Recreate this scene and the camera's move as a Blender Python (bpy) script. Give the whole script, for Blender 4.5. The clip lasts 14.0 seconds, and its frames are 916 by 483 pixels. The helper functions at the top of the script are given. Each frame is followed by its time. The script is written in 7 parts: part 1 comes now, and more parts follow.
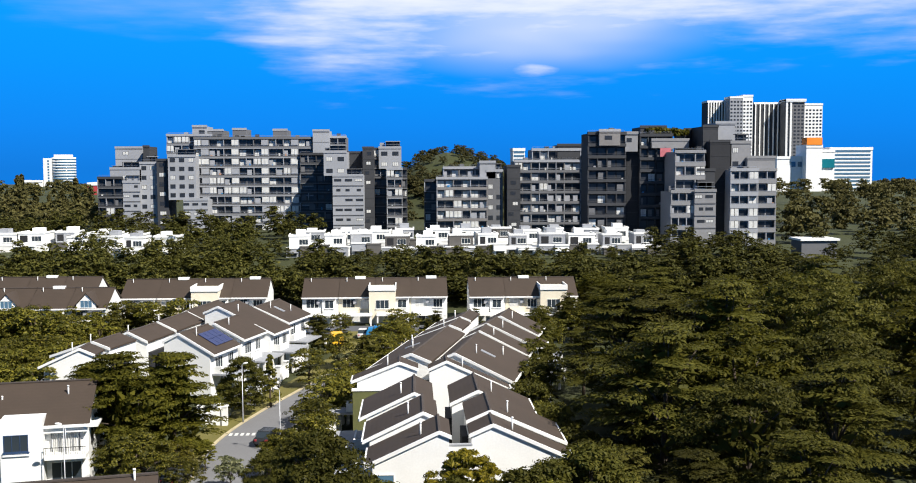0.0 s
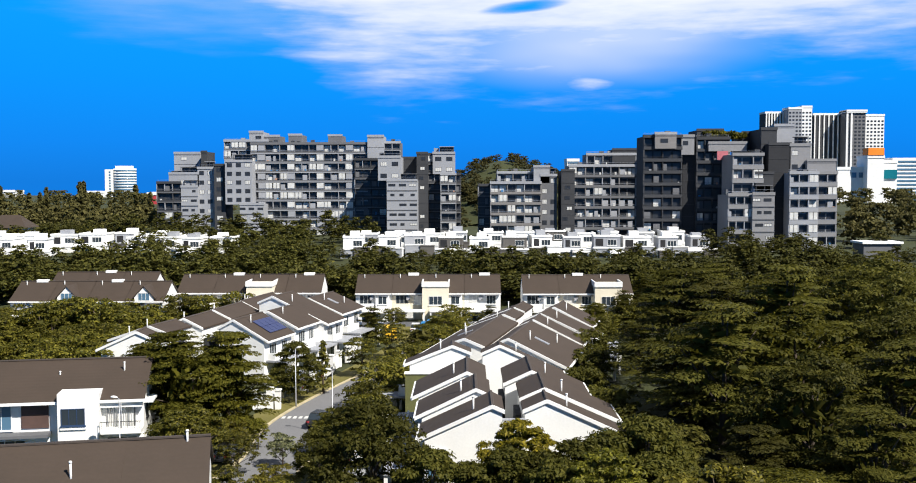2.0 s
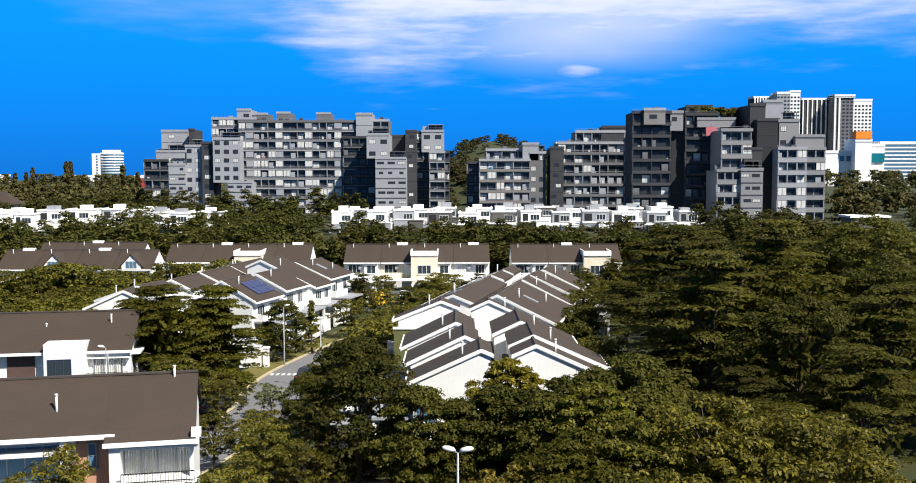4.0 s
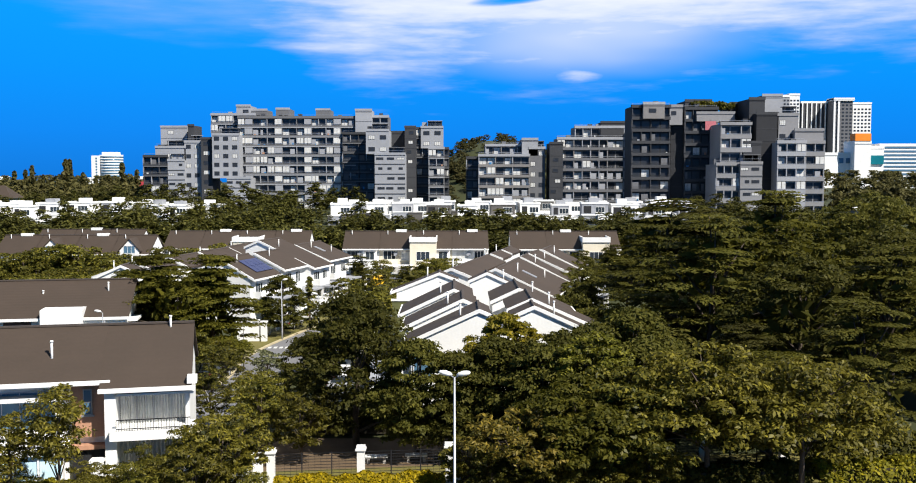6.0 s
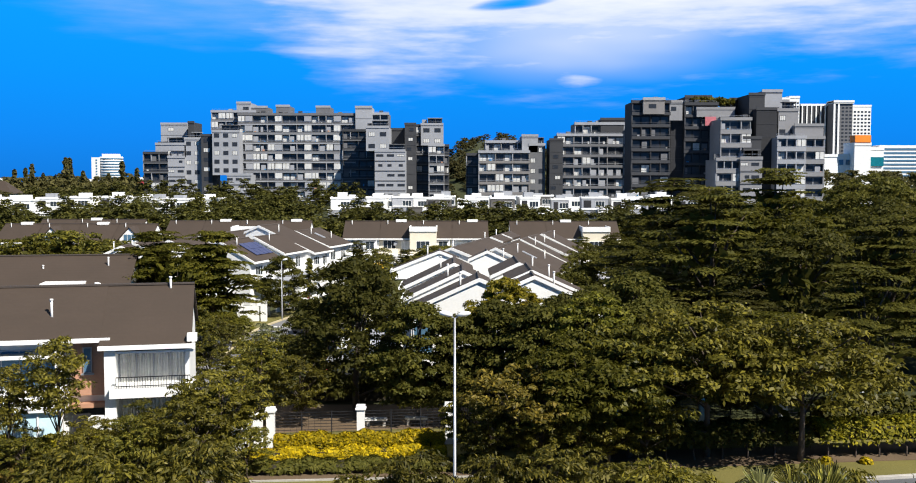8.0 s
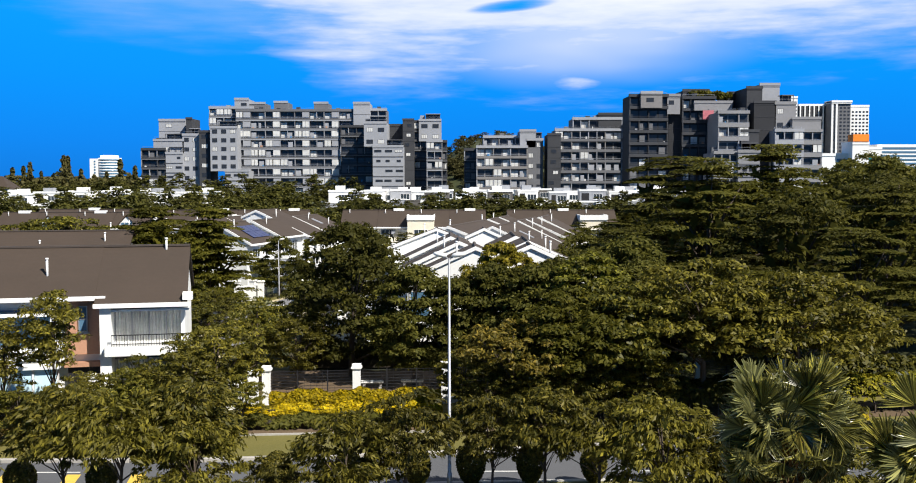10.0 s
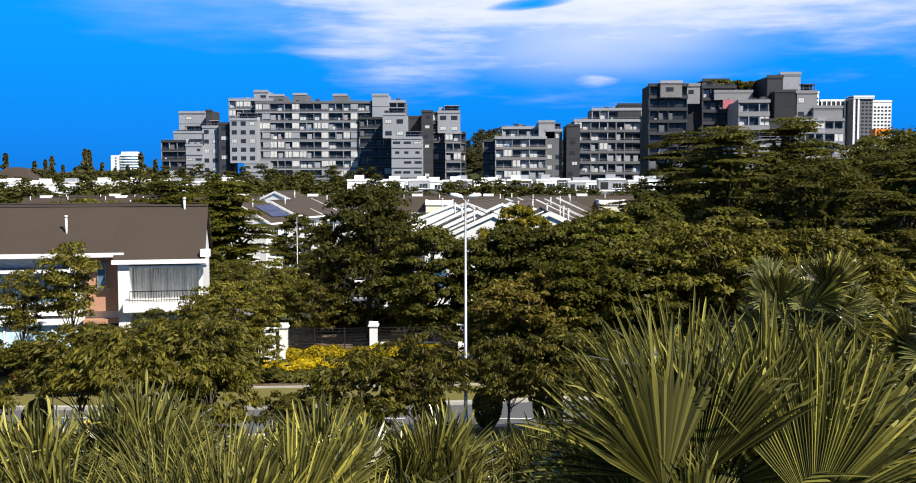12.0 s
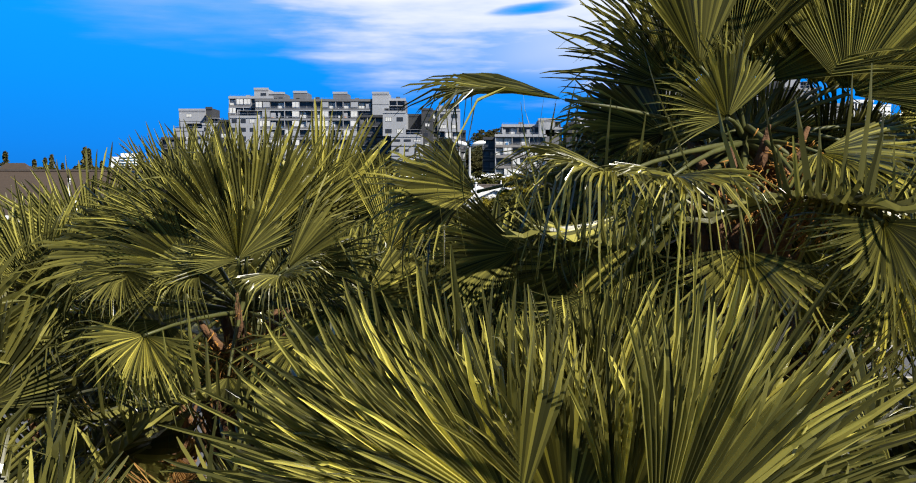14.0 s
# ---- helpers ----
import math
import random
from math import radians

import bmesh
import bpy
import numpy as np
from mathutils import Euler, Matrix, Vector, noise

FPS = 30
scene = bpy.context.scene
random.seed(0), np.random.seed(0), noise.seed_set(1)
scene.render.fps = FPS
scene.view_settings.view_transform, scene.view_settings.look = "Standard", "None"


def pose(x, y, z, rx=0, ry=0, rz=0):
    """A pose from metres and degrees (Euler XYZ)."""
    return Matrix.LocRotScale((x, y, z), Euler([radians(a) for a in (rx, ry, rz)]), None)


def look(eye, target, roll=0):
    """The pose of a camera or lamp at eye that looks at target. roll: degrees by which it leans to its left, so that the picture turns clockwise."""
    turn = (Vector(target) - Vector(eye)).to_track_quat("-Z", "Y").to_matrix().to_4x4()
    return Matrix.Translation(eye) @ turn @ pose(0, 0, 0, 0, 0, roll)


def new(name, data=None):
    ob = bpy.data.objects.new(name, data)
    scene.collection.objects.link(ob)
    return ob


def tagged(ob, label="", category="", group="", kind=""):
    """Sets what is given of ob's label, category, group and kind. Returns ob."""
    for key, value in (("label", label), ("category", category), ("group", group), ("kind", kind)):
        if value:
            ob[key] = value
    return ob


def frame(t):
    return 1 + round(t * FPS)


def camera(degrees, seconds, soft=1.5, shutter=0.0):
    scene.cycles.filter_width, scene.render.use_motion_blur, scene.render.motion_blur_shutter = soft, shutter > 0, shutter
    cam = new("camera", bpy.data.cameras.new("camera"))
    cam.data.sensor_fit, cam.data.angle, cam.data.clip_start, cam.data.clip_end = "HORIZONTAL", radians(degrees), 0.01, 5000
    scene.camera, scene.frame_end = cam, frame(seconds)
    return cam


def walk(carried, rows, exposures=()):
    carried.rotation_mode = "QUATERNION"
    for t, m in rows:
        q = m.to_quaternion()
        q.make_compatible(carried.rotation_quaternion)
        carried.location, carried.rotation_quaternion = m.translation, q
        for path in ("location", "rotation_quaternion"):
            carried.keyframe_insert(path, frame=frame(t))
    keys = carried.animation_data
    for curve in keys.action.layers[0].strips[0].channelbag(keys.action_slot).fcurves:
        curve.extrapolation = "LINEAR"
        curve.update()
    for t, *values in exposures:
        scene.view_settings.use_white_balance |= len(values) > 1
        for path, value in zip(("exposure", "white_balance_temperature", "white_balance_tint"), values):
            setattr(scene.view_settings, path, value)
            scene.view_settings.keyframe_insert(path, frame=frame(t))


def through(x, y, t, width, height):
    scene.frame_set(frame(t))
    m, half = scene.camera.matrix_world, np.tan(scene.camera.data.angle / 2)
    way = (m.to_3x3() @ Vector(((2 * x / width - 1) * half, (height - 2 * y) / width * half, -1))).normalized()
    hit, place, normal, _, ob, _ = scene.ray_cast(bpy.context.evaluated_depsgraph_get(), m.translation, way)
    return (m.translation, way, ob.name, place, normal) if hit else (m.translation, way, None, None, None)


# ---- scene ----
cam = camera(48.9, 14.0, soft=1.0)
PATH = [
    (0.0, pose(-0.103, -0.434, 28.269, 85.751, 0.216, -2.618)),
    (0.5, pose(-0.112, -0.205, 27.406, 86.124, 0.260, 0.046)),
    (1.0, pose(-0.129, -0.028, 26.590, 86.393, 0.181, 0.810)),
    (1.5, pose(-0.163, 0.073, 25.798, 86.613, 0.201, 0.826)),
    (2.0, pose(-0.133, 0.143, 25.038, 86.554, 0.140, 0.430)),
    (2.5, pose(-0.107, 0.182, 24.274, 86.145, 0.123, -0.126)),
    (3.0, pose(-0.110, 0.206, 23.463, 85.585, 0.112, -0.316)),
    (5.5, pose(-0.166, 0.273, 19.208, 86.233, 0.089, 0.012)),
    (6.0, pose(-0.036, 0.272, 18.364, 86.114, 0.018, -0.225)),
    (6.5, pose(0.042, 0.231, 17.577, 86.151, -0.194, -0.818)),
    (7.0, pose(0.007, 0.170, 16.924, 86.359, -0.177, 0.125)),
    (7.5, pose(-0.046, 0.138, 16.362, 86.247, -0.219, -0.394)),
    (8.0, pose(-0.054, 0.103, 15.742, 86.352, -0.037, -0.228)),
    (10.5, pose(0.193, -0.064, 12.637, 86.501, 0.065, -0.321)),
    (11.0, pose(0.241, -0.071, 12.097, 86.466, -0.168, -0.166)),
    (11.5, pose(0.220, -0.092, 11.445, 86.459, -0.254, 0.568)),
    (12.0, look((0.232, -0.074, 10.852), (0.205, 1.922, 10.726), -0.1)),
    (12.5, look((0.159, -0.132, 10.306), (0.148, 1.864, 10.185), 0.2)),
    (13.0, look((0.071, -0.145, 9.649), (0.067, 1.851, 9.532), 0.0)),
    (13.5, look((0.042, -0.188, 9.09), (0.016, 1.808, 8.971), -0.0)),
    (14.0, look((0.023, -0.243, 8.517), (-0.002, 1.753, 8.4), 0.1)),
]
walk(cam, PATH)

# ---------------------------------------------------------------- sky, sun
SUN_DIR = Vector((0.50, -0.48, 0.70)).normalized()


def sky_world():
    w = bpy.data.worlds.new("sky")
    scene.world = w
    w.use_nodes = True
    nt = w.node_tree
    nt.nodes.clear()
    N, L = nt.nodes.new, nt.links.new
    out, bg = N("ShaderNodeOutputWorld"), N("ShaderNodeBackground")
    sky = N("ShaderNodeTexSky")
    sky.sky_type, sky.sun_disc = "NISHITA", False
    sky.sun_elevation = math.asin(SUN_DIR.z)
    sky.sun_rotation = math.atan2(SUN_DIR.x, SUN_DIR.y)
    sky.air_density, sky.dust_density, sky.ozone_density = 1.0, 0.2, 4.0
    co = N("ShaderNodeTexCoord")
    sep = N("ShaderNodeSeparateXYZ")
    L(co.outputs["Generated"], sep.inputs[0])
    # deep blue low sky, a little lighter high up
    ramp = N("ShaderNodeValToRGB")
    L(sep.outputs["Z"], ramp.inputs[0])
    e = ramp.color_ramp.elements
    e[0].position, e[0].color = 0.0, (0.0, 0.20, 0.76, 1)
    e[1].position, e[1].color = 0.55, (0.07, 0.11, 0.20, 1)
    for pos, col in ((0.04, (0.0, 0.25, 0.92, 1)), (0.10, (0.0, 0.31, 1.02, 1)), (0.18, (0.002, 0.36, 0.98, 1)), (0.32, (0.09, 0.17, 0.34, 1))):
        k = e.new(pos)
        k.color = col
    gain = N("ShaderNodeVectorMath")
    gain.operation = "SCALE"
    gain.inputs["Scale"].default_value = 6.6
    L(ramp.outputs[0], gain.inputs[0])
    blue = N("ShaderNodeMix")
    blue.data_type = "RGBA"
    blue.inputs["Factor"].default_value = 0.994
    L(sky.outputs[0], blue.inputs["A"])
    L(gain.outputs[0], blue.inputs["B"])
    # clouds: streaks on a flat sheet seen from below, from azimuth and elevation
    az = N("ShaderNodeMath")
    az.operation = "ARCTAN2"
    L(sep.outputs["X"], az.inputs[0])
    L(sep.outputs["Y"], az.inputs[1])
    comb = N("ShaderNodeCombineXYZ")
    L(az.outputs[0], comb.inputs[0])
    L(sep.outputs["Z"], comb.inputs[1])

    def math_node(op, a, b=None, clamp=False):
        m = N("ShaderNodeMath")
        m.operation, m.use_clamp = op, clamp
        for i, v in enumerate((a, b)):
            if v is None:
                continue
            if hasattr(v, "links"):
                L(v, m.inputs[i])
            else:
                m.inputs[i].default_value = v
        return m.outputs[0]

    def noise_at(scale, sx, sy, detail, offset):
        mp = N("ShaderNodeMapping")
        mp.inputs["Scale"].default_value = (sx, sy, 1)
        mp.inputs["Location"].default_value = offset
        L(comb.outputs[0], mp.inputs[0])
        n = N("ShaderNodeTexNoise")
        n.inputs["Scale"].default_value = scale
        n.inputs["Detail"].default_value = detail
        n.inputs["Roughness"].default_value = 0.55
        L(mp.outputs[0], n.inputs["Vector"])
        return n.outputs["Fac"]

    big = noise_at(1.0, 3.0, 12.0, 3, (0.35, 0.25, 0))
    streak = noise_at(1.0, 8.0, 60.0, 5, (1.3, 2.1, 0))
    wisp = noise_at(1.0, 26.0, 120.0, 4, (0.4, 0.9, 0))
    # a bank that begins some seven degrees up and thins out to both sides
    rise_k = math_node("MULTIPLY", math_node("SUBTRACT", sep.outputs["Z"], 0.098), 12.0)
    rise_k = math_node("MINIMUM", rise_k, 0.95)
    left = math_node("MULTIPLY", math_node("MINIMUM", math_node("ADD", az.outputs[0], 0.085), 0.0), 6.0)
    right = math_node("MULTIPLY", math_node("MAXIMUM", math_node("SUBTRACT", az.outputs[0], 0.14), 0.0), -0.95)
    dens = math_node("ADD", math_node("ADD", rise_k, left), right)
    for field, k in ((big, 1.5), (streak, 1.3), (wisp, 0.45)):
        dens = math_node("ADD", dens, math_node("MULTIPLY", math_node("SUBTRACT", field, 0.5), k))
    # a lens-shaped gap in the bank
    du = math_node("MULTIPLY", math_node("SUBTRACT", az.outputs[0], 0.060), 21.0)
    dv = math_node("MULTIPLY", math_node("SUBTRACT", math_node("SUBTRACT", sep.outputs["Z"], 0.168), math_node("MULTIPLY", math_node("SUBTRACT", az.outputs[0], 0.060), 0.10)), 150.0)
    gap = math_node("SUBTRACT", 1.0, math_node("ADD", math_node("MULTIPLY", du, du), math_node("MULTIPLY", dv, dv)))
    gap = math_node("MAXIMUM", math_node("ADD", gap, math_node("MULTIPLY", math_node("SUBTRACT", wisp, 0.5), 0.8)), 0.0)
    dens = math_node("SUBTRACT", dens, math_node("MULTIPLY", gap, 0.7))
    # a long streak low on the bank's side
    du = math_node("MULTIPLY", math_node("SUBTRACT", az.outputs[0], -0.085), 9.0)
    dv = math_node("MULTIPLY", math_node("SUBTRACT", sep.outputs["Z"], 0.122), 90.0)
    bar = math_node("SUBTRACT", 0.48, math_node("ADD", math_node("MULTIPLY", du, du), math_node("MULTIPLY", dv, dv)))
    dens = math_node("MAXIMUM", dens, math_node("ADD", bar, math_node("MULTIPLY", math_node("SUBTRACT", streak, 0.5), 1.6)))
    # thin broad haze round it
    du = math_node("MULTIPLY", math_node("SUBTRACT", az.outputs[0], 0.13), 4.6)
    dv = math_node("MULTIPLY", math_node("SUBTRACT", sep.outputs["Z"], 0.135), 19.0)
    veil = math_node("SUBTRACT", 0.5, math_node("MULTIPLY", math_node("ADD", math_node("MULTIPLY", du, du), math_node("MULTIPLY", dv, dv)), 0.8))
    dens = math_node("MAXIMUM", dens, math_node("ADD", veil, math_node("MULTIPLY", math_node("SUBTRACT", big, 0.5), 0.8)))
    du = math_node("MULTIPLY", math_node("SUBTRACT", az.outputs[0], -0.22), 5.0)
    dv = math_node("MULTIPLY", math_node("SUBTRACT", sep.outputs["Z"], 0.165), 22.0)
    veil = math_node("SUBTRACT", 0.06, math_node("MULTIPLY", math_node("ADD", math_node("MULTIPLY", du, du), math_node("MULTIPLY", dv, dv)), 0.4))
    dens = math_node("MAXIMUM", dens, math_node("ADD", veil, math_node("MULTIPLY", math_node("SUBTRACT", streak, 0.5), 0.7)))
    dens = math_node("SUBTRACT", dens, math_node("MULTIPLY", gap, 0.42))
    # one small puff under the bank
    du = math_node("MULTIPLY", math_node("SUBTRACT", az.outputs[0], 0.122), 30.0)
    dv = math_node("MULTIPLY", math_node("SUBTRACT", sep.outputs["Z"], 0.094), 100.0)
    puff = math_node("SUBTRACT", 0.40, math_node("ADD", math_node("MULTIPLY", du, du), math_node("MULTIPLY", dv, dv)))
    dens = math_node("MAXIMUM", dens, math_node("ADD", puff, math_node("MULTIPLY", math_node("SUBTRACT", wisp, 0.5), 0.9)))
    soft = N("ShaderNodeMapRange")
    soft.interpolation_type = "SMOOTHSTEP"
    soft.inputs["From Min"].default_value, soft.inputs["From Max"].default_value = -0.34, 0.72
    L(dens, soft.inputs["Value"])
    cloud = N("ShaderNodeMix")
    cloud.data_type = "RGBA"
    L(math_node("MULTIPLY", soft.outputs[0], 0.92), cloud.inputs["Factor"])
    L(blue.outputs["Result"], cloud.inputs["A"])
    tone = N("ShaderNodeMix")
    tone.data_type = "RGBA"
    tone.inputs["A"].default_value, tone.inputs["B"].default_value = (3.3, 4.2, 6.3, 1), (6.7, 6.8, 7.2, 1)
    shade = N("ShaderNodeMapRange")
    shade.inputs["From Min"].default_value, shade.inputs["From Max"].default_value = 0.1, 1.1
    L(dens, shade.inputs["Value"])
    L(shade.outputs[0], tone.inputs["Factor"])
    L(tone.outputs["Result"], cloud.inputs["B"])
    L(cloud.outputs["Result"], bg.inputs[0])
    bg.inputs[1].default_value = 0.1
    L(bg.outputs[0], out.inputs[0])


sky_world()
sun = new("sun", bpy.data.lights.new("sun", "SUN"))
sun.data.energy, sun.data.angle, sun.data.color = 5.3, radians(0.6), (1.0, 0.95, 0.87)
sun.matrix_world = look(SUN_DIR * 100, (0, 0, 0))
scene.view_settings.exposure = 0.62

# ---------------------------------------------------------------- materials
def material(name, base, dark=None, rough=0.8, scale=1.0, fine=12.0, bump=0.15, metal=0.0, spread=0.0, amount=0.5, spec=0.35):
    """Base colour mottled towards dark at two scales, with a fine relief. spread: how much single objects differ."""
    m = bpy.data.materials.new(name)
    m.use_nodes = True
    nt = m.node_tree
    N, L = nt.nodes.new, nt.links.new
    b = nt.nodes["Principled BSDF"]
    dark = dark or tuple(c * 0.7 for c in base)
    co = N("ShaderNodeTexCoord")
    n1, n2 = N("ShaderNodeTexNoise"), N("ShaderNodeTexNoise")
    n1.inputs["Scale"].default_value, n1.inputs["Detail"].default_value = scale, 4
    n2.inputs["Scale"].default_value, n2.inputs["Detail"].default_value = fine, 3
    for n in (n1, n2):
        L(co.outputs["Object"], n.inputs["Vector"])
    mx = N("ShaderNodeMix")
    mx.data_type = "FLOAT"
    mx.inputs["Factor"].default_value = 0.4
    L(n1.outputs["Fac"], mx.inputs["A"])
    L(n2.outputs["Fac"], mx.inputs["B"])
    rg = N("ShaderNodeMapRange")
    rg.inputs["From Min"].default_value, rg.inputs["From Max"].default_value = 0.5 - amount / 3, 0.5 + amount / 3
    L(mx.outputs["Result"], rg.inputs["Value"])
    col = N("ShaderNodeMix")
    col.data_type = "RGBA"
    L(rg.outputs["Result"], col.inputs["Factor"])
    col.inputs["A"].default_value, col.inputs["B"].default_value = (*dark, 1), (*base, 1)
    last = col.outputs["Result"]
    if spread:
        oi, hs, mr = N("ShaderNodeObjectInfo"), N("ShaderNodeHueSaturation"), N("ShaderNodeMapRange")
        L(oi.outputs["Random"], mr.inputs["Value"])
        mr.inputs["To Min"].default_value, mr.inputs["To Max"].default_value = 1 - spread, 1 + spread
        L(mr.outputs["Result"], hs.inputs["Value"])
        L(last, hs.inputs["Color"])
        last = hs.outputs[0]
    L(last, b.inputs["Base Color"])
    b.inputs["Roughness"].default_value, b.inputs["Metallic"].default_value = rough, metal
    b.inputs["Specular IOR Level"].default_value = spec
    if bump:
        bp = N("ShaderNodeBump")
        bp.inputs["Strength"].default_value, bp.inputs["Distance"].default_value = bump, 0.05
        L(n2.outputs["Fac"], bp.inputs["Height"])
        L(bp.outputs[0], b.inputs["Normal"])
    return m


def leaf_material(name, light, dark, spread=0.3, gloss=0.6, through=0.25, spec=0.12, middle=0.32):
    """Leaves: each island its own tone between dark and light, some light passing through."""
    m = bpy.data.materials.new(name)
    m.use_nodes = True
    nt = m.node_tree
    N, L = nt.nodes.new, nt.links.new
    b, out = nt.nodes["Principled BSDF"], nt.nodes["Material Output"]
    geo, oi = N("ShaderNodeNewGeometry"), N("ShaderNodeObjectInfo")
    ramp = N("ShaderNodeValToRGB")
    L(geo.outputs["Random Per Island"], ramp.inputs[0])
    e = ramp.color_ramp.elements
    e[0].color, e[1].color = (*dark, 1), (*light, 1)
    k = e.new(0.55)
    k.color = (*((1 - middle) * a + middle * b for a, b in zip(dark, light)), 1)
    hs, mr = N("ShaderNodeHueSaturation"), N("ShaderNodeMapRange")
    L(oi.outputs["Random"], mr.inputs["Value"])
    mr.inputs["To Min"].default_value, mr.inputs["To Max"].default_value = 1 - spread, 1 + spread
    L(mr.outputs["Result"], hs.inputs["Value"])
    L(ramp.outputs[0], hs.inputs["Color"])
    L(hs.outputs[0], b.inputs["Base Color"])
    b.inputs["Roughness"].default_value = gloss
    b.inputs["Specular IOR Level"].default_value = spec
    tr, mix = N("ShaderNodeBsdfTranslucent"), N("ShaderNodeMixShader")
    L(hs.outputs[0], tr.inputs["Color"])
    mix.inputs[0].default_value = through
    L(b.outputs[0], mix.inputs[1])
    L(tr.outputs[0], mix.inputs[2])
    L(mix.outputs[0], out.inputs["Surface"])
    return m


def glass_material(name, tint, rough=0.06):
    m = bpy.data.materials.new(name)
    m.use_nodes = True
    b = m.node_tree.nodes["Principled BSDF"]
    b.inputs["Base Color"].default_value = (*tint, 1)
    b.inputs["Roughness"].default_value = rough
    b.inputs["Specular IOR Level"].default_value = 0.5
    return m


def roof_material(name, base, dark):
    """Concrete roof tiles: courses as fine relief and slight stains."""
    m = material(name, base, dark, rough=0.75, scale=0.35, fine=5.0, bump=0.0, amount=0.9, spec=0.25)
    nt = m.node_tree
    N, L = nt.nodes.new, nt.links.new
    co, wv, bp = N("ShaderNodeTexCoord"), N("ShaderNodeTexWave"), N("ShaderNodeBump")
    wv.bands_direction = "Z"
    wv.inputs["Scale"].default_value = 1.6
    L(co.outputs["Object"], wv.inputs["Vector"])
    bp.inputs["Strength"].default_value, bp.inputs["Distance"].default_value = 0.12, 0.03
    L(wv.outputs["Fac"], bp.inputs["Height"])
    L(bp.outputs[0], nt.nodes["Principled BSDF"].inputs["Normal"])
    return m


WHITE = material("white_paint", (0.80, 0.80, 0.78), (0.70, 0.70, 0.68), 0.75, 0.4, 6, 0.05)
CREAM = material("cream_paint", (0.74, 0.68, 0.54), (0.64, 0.58, 0.45), 0.75, 0.4, 6, 0.05)
ROOF = roof_material("brown_roof_tiles", (0.062, 0.045, 0.034), (0.044, 0.033, 0.025))
RIDGE = material("ridge_tiles", (0.07, 0.055, 0.046), (0.05, 0.04, 0.034), 0.8, 1, 8, 0.2)
SALMON = material("salmon_render", (0.44, 0.24, 0.15), (0.36, 0.19, 0.12), 0.8, 0.6, 8, 0.1)
GREY_L = material("light_grey_concrete", (0.34, 0.35, 0.375), (0.24, 0.25, 0.27), 0.85, 0.12, 1.5, 0.1, amount=0.8)
GREY_M = material("mid_grey_concrete", (0.150, 0.152, 0.160), (0.100, 0.102, 0.110), 0.85, 0.12, 1.5, 0.1, amount=0.8)
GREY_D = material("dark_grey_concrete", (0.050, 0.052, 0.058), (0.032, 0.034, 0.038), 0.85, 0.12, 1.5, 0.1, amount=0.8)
# charcoal tone that also carries the shade of faces turned from the sun
GREY_X = material("shaded_charcoal", (0.028, 0.029, 0.033), (0.018, 0.019, 0.022), 0.85, 0.12, 1.5, 0.1, amount=0.8)
# near-black that paints the shade inside openings onto flat panels
DARK = material("opening_shade", (0.02, 0.02, 0.022), (0.012, 0.012, 0.014), 0.7, 1, 4, 0)
GLASS = glass_material("window_glass", (0.03, 0.04, 0.05))
GLASS_C = glass_material("dull_dark_glass", (0.022, 0.025, 0.03), 0.35)
GLASS_B = glass_material("blue_glass", (0.08, 0.16, 0.24), 0.08)
CURTAIN = material("white_curtain", (0.66, 0.66, 0.63), (0.45, 0.45, 0.44), 0.9, 0.8, 6, 0)
PALE_B = material("pale_blue_curtain", (0.60, 0.78, 0.85), (0.46, 0.66, 0.75), 0.4, 2.0, 9, 0.05, spec=0.5)
METAL = material("grey_metal", (0.42, 0.43, 0.45), (0.34, 0.35, 0.37), 0.45, 2, 20, 0.02, metal=0.6)
BLACK = material("black_metal", (0.02, 0.02, 0.022), (0.014, 0.014, 0.016), 0.5, 2, 20, 0.02)
ASPHALT = material("asphalt", (0.105, 0.108, 0.115), (0.075, 0.077, 0.084), 0.9, 0.25, 40, 0.25, amount=0.9)
ASPHALT_L = material("worn_asphalt", (0.185, 0.185, 0.190), (0.135, 0.136, 0.142), 0.9, 0.25, 40, 0.25, amount=0.9)
OLIVE_R = material("olive_render", (0.13, 0.135, 0.05), (0.09, 0.095, 0.035), 0.85, 0.5, 6, 0.1)
GREY_N = material("neutral_grey_concrete", (0.255, 0.255, 0.262), (0.18, 0.18, 0.186), 0.85, 0.12, 1.5, 0.1, amount=0.8)
GREY_W = material("warm_grey_render", (0.215, 0.205, 0.200), (0.150, 0.142, 0.138), 0.85, 0.12, 1.5, 0.1, amount=0.8)
KERB = material("kerb_concrete", (0.42, 0.40, 0.36), (0.30, 0.28, 0.25), 0.9, 0.7, 12, 0.2)
PAVE = material("paving", (0.30, 0.27, 0.23), (0.22, 0.19, 0.16), 0.9, 0.6, 9, 0.2)
LINE = material("road_paint_white", (0.68, 0.68, 0.65), (0.48, 0.48, 0.46), 0.8, 3, 25, 0.05)
LINE_Y = material("road_paint_yellow", (0.72, 0.48, 0.08), (0.55, 0.36, 0.06), 0.8, 3, 25, 0.05)
GRASS = material("grass", (0.045, 0.052, 0.013), (0.026, 0.030, 0.009), 0.95, 0.08, 3.0, 0.6, amount=0.9)
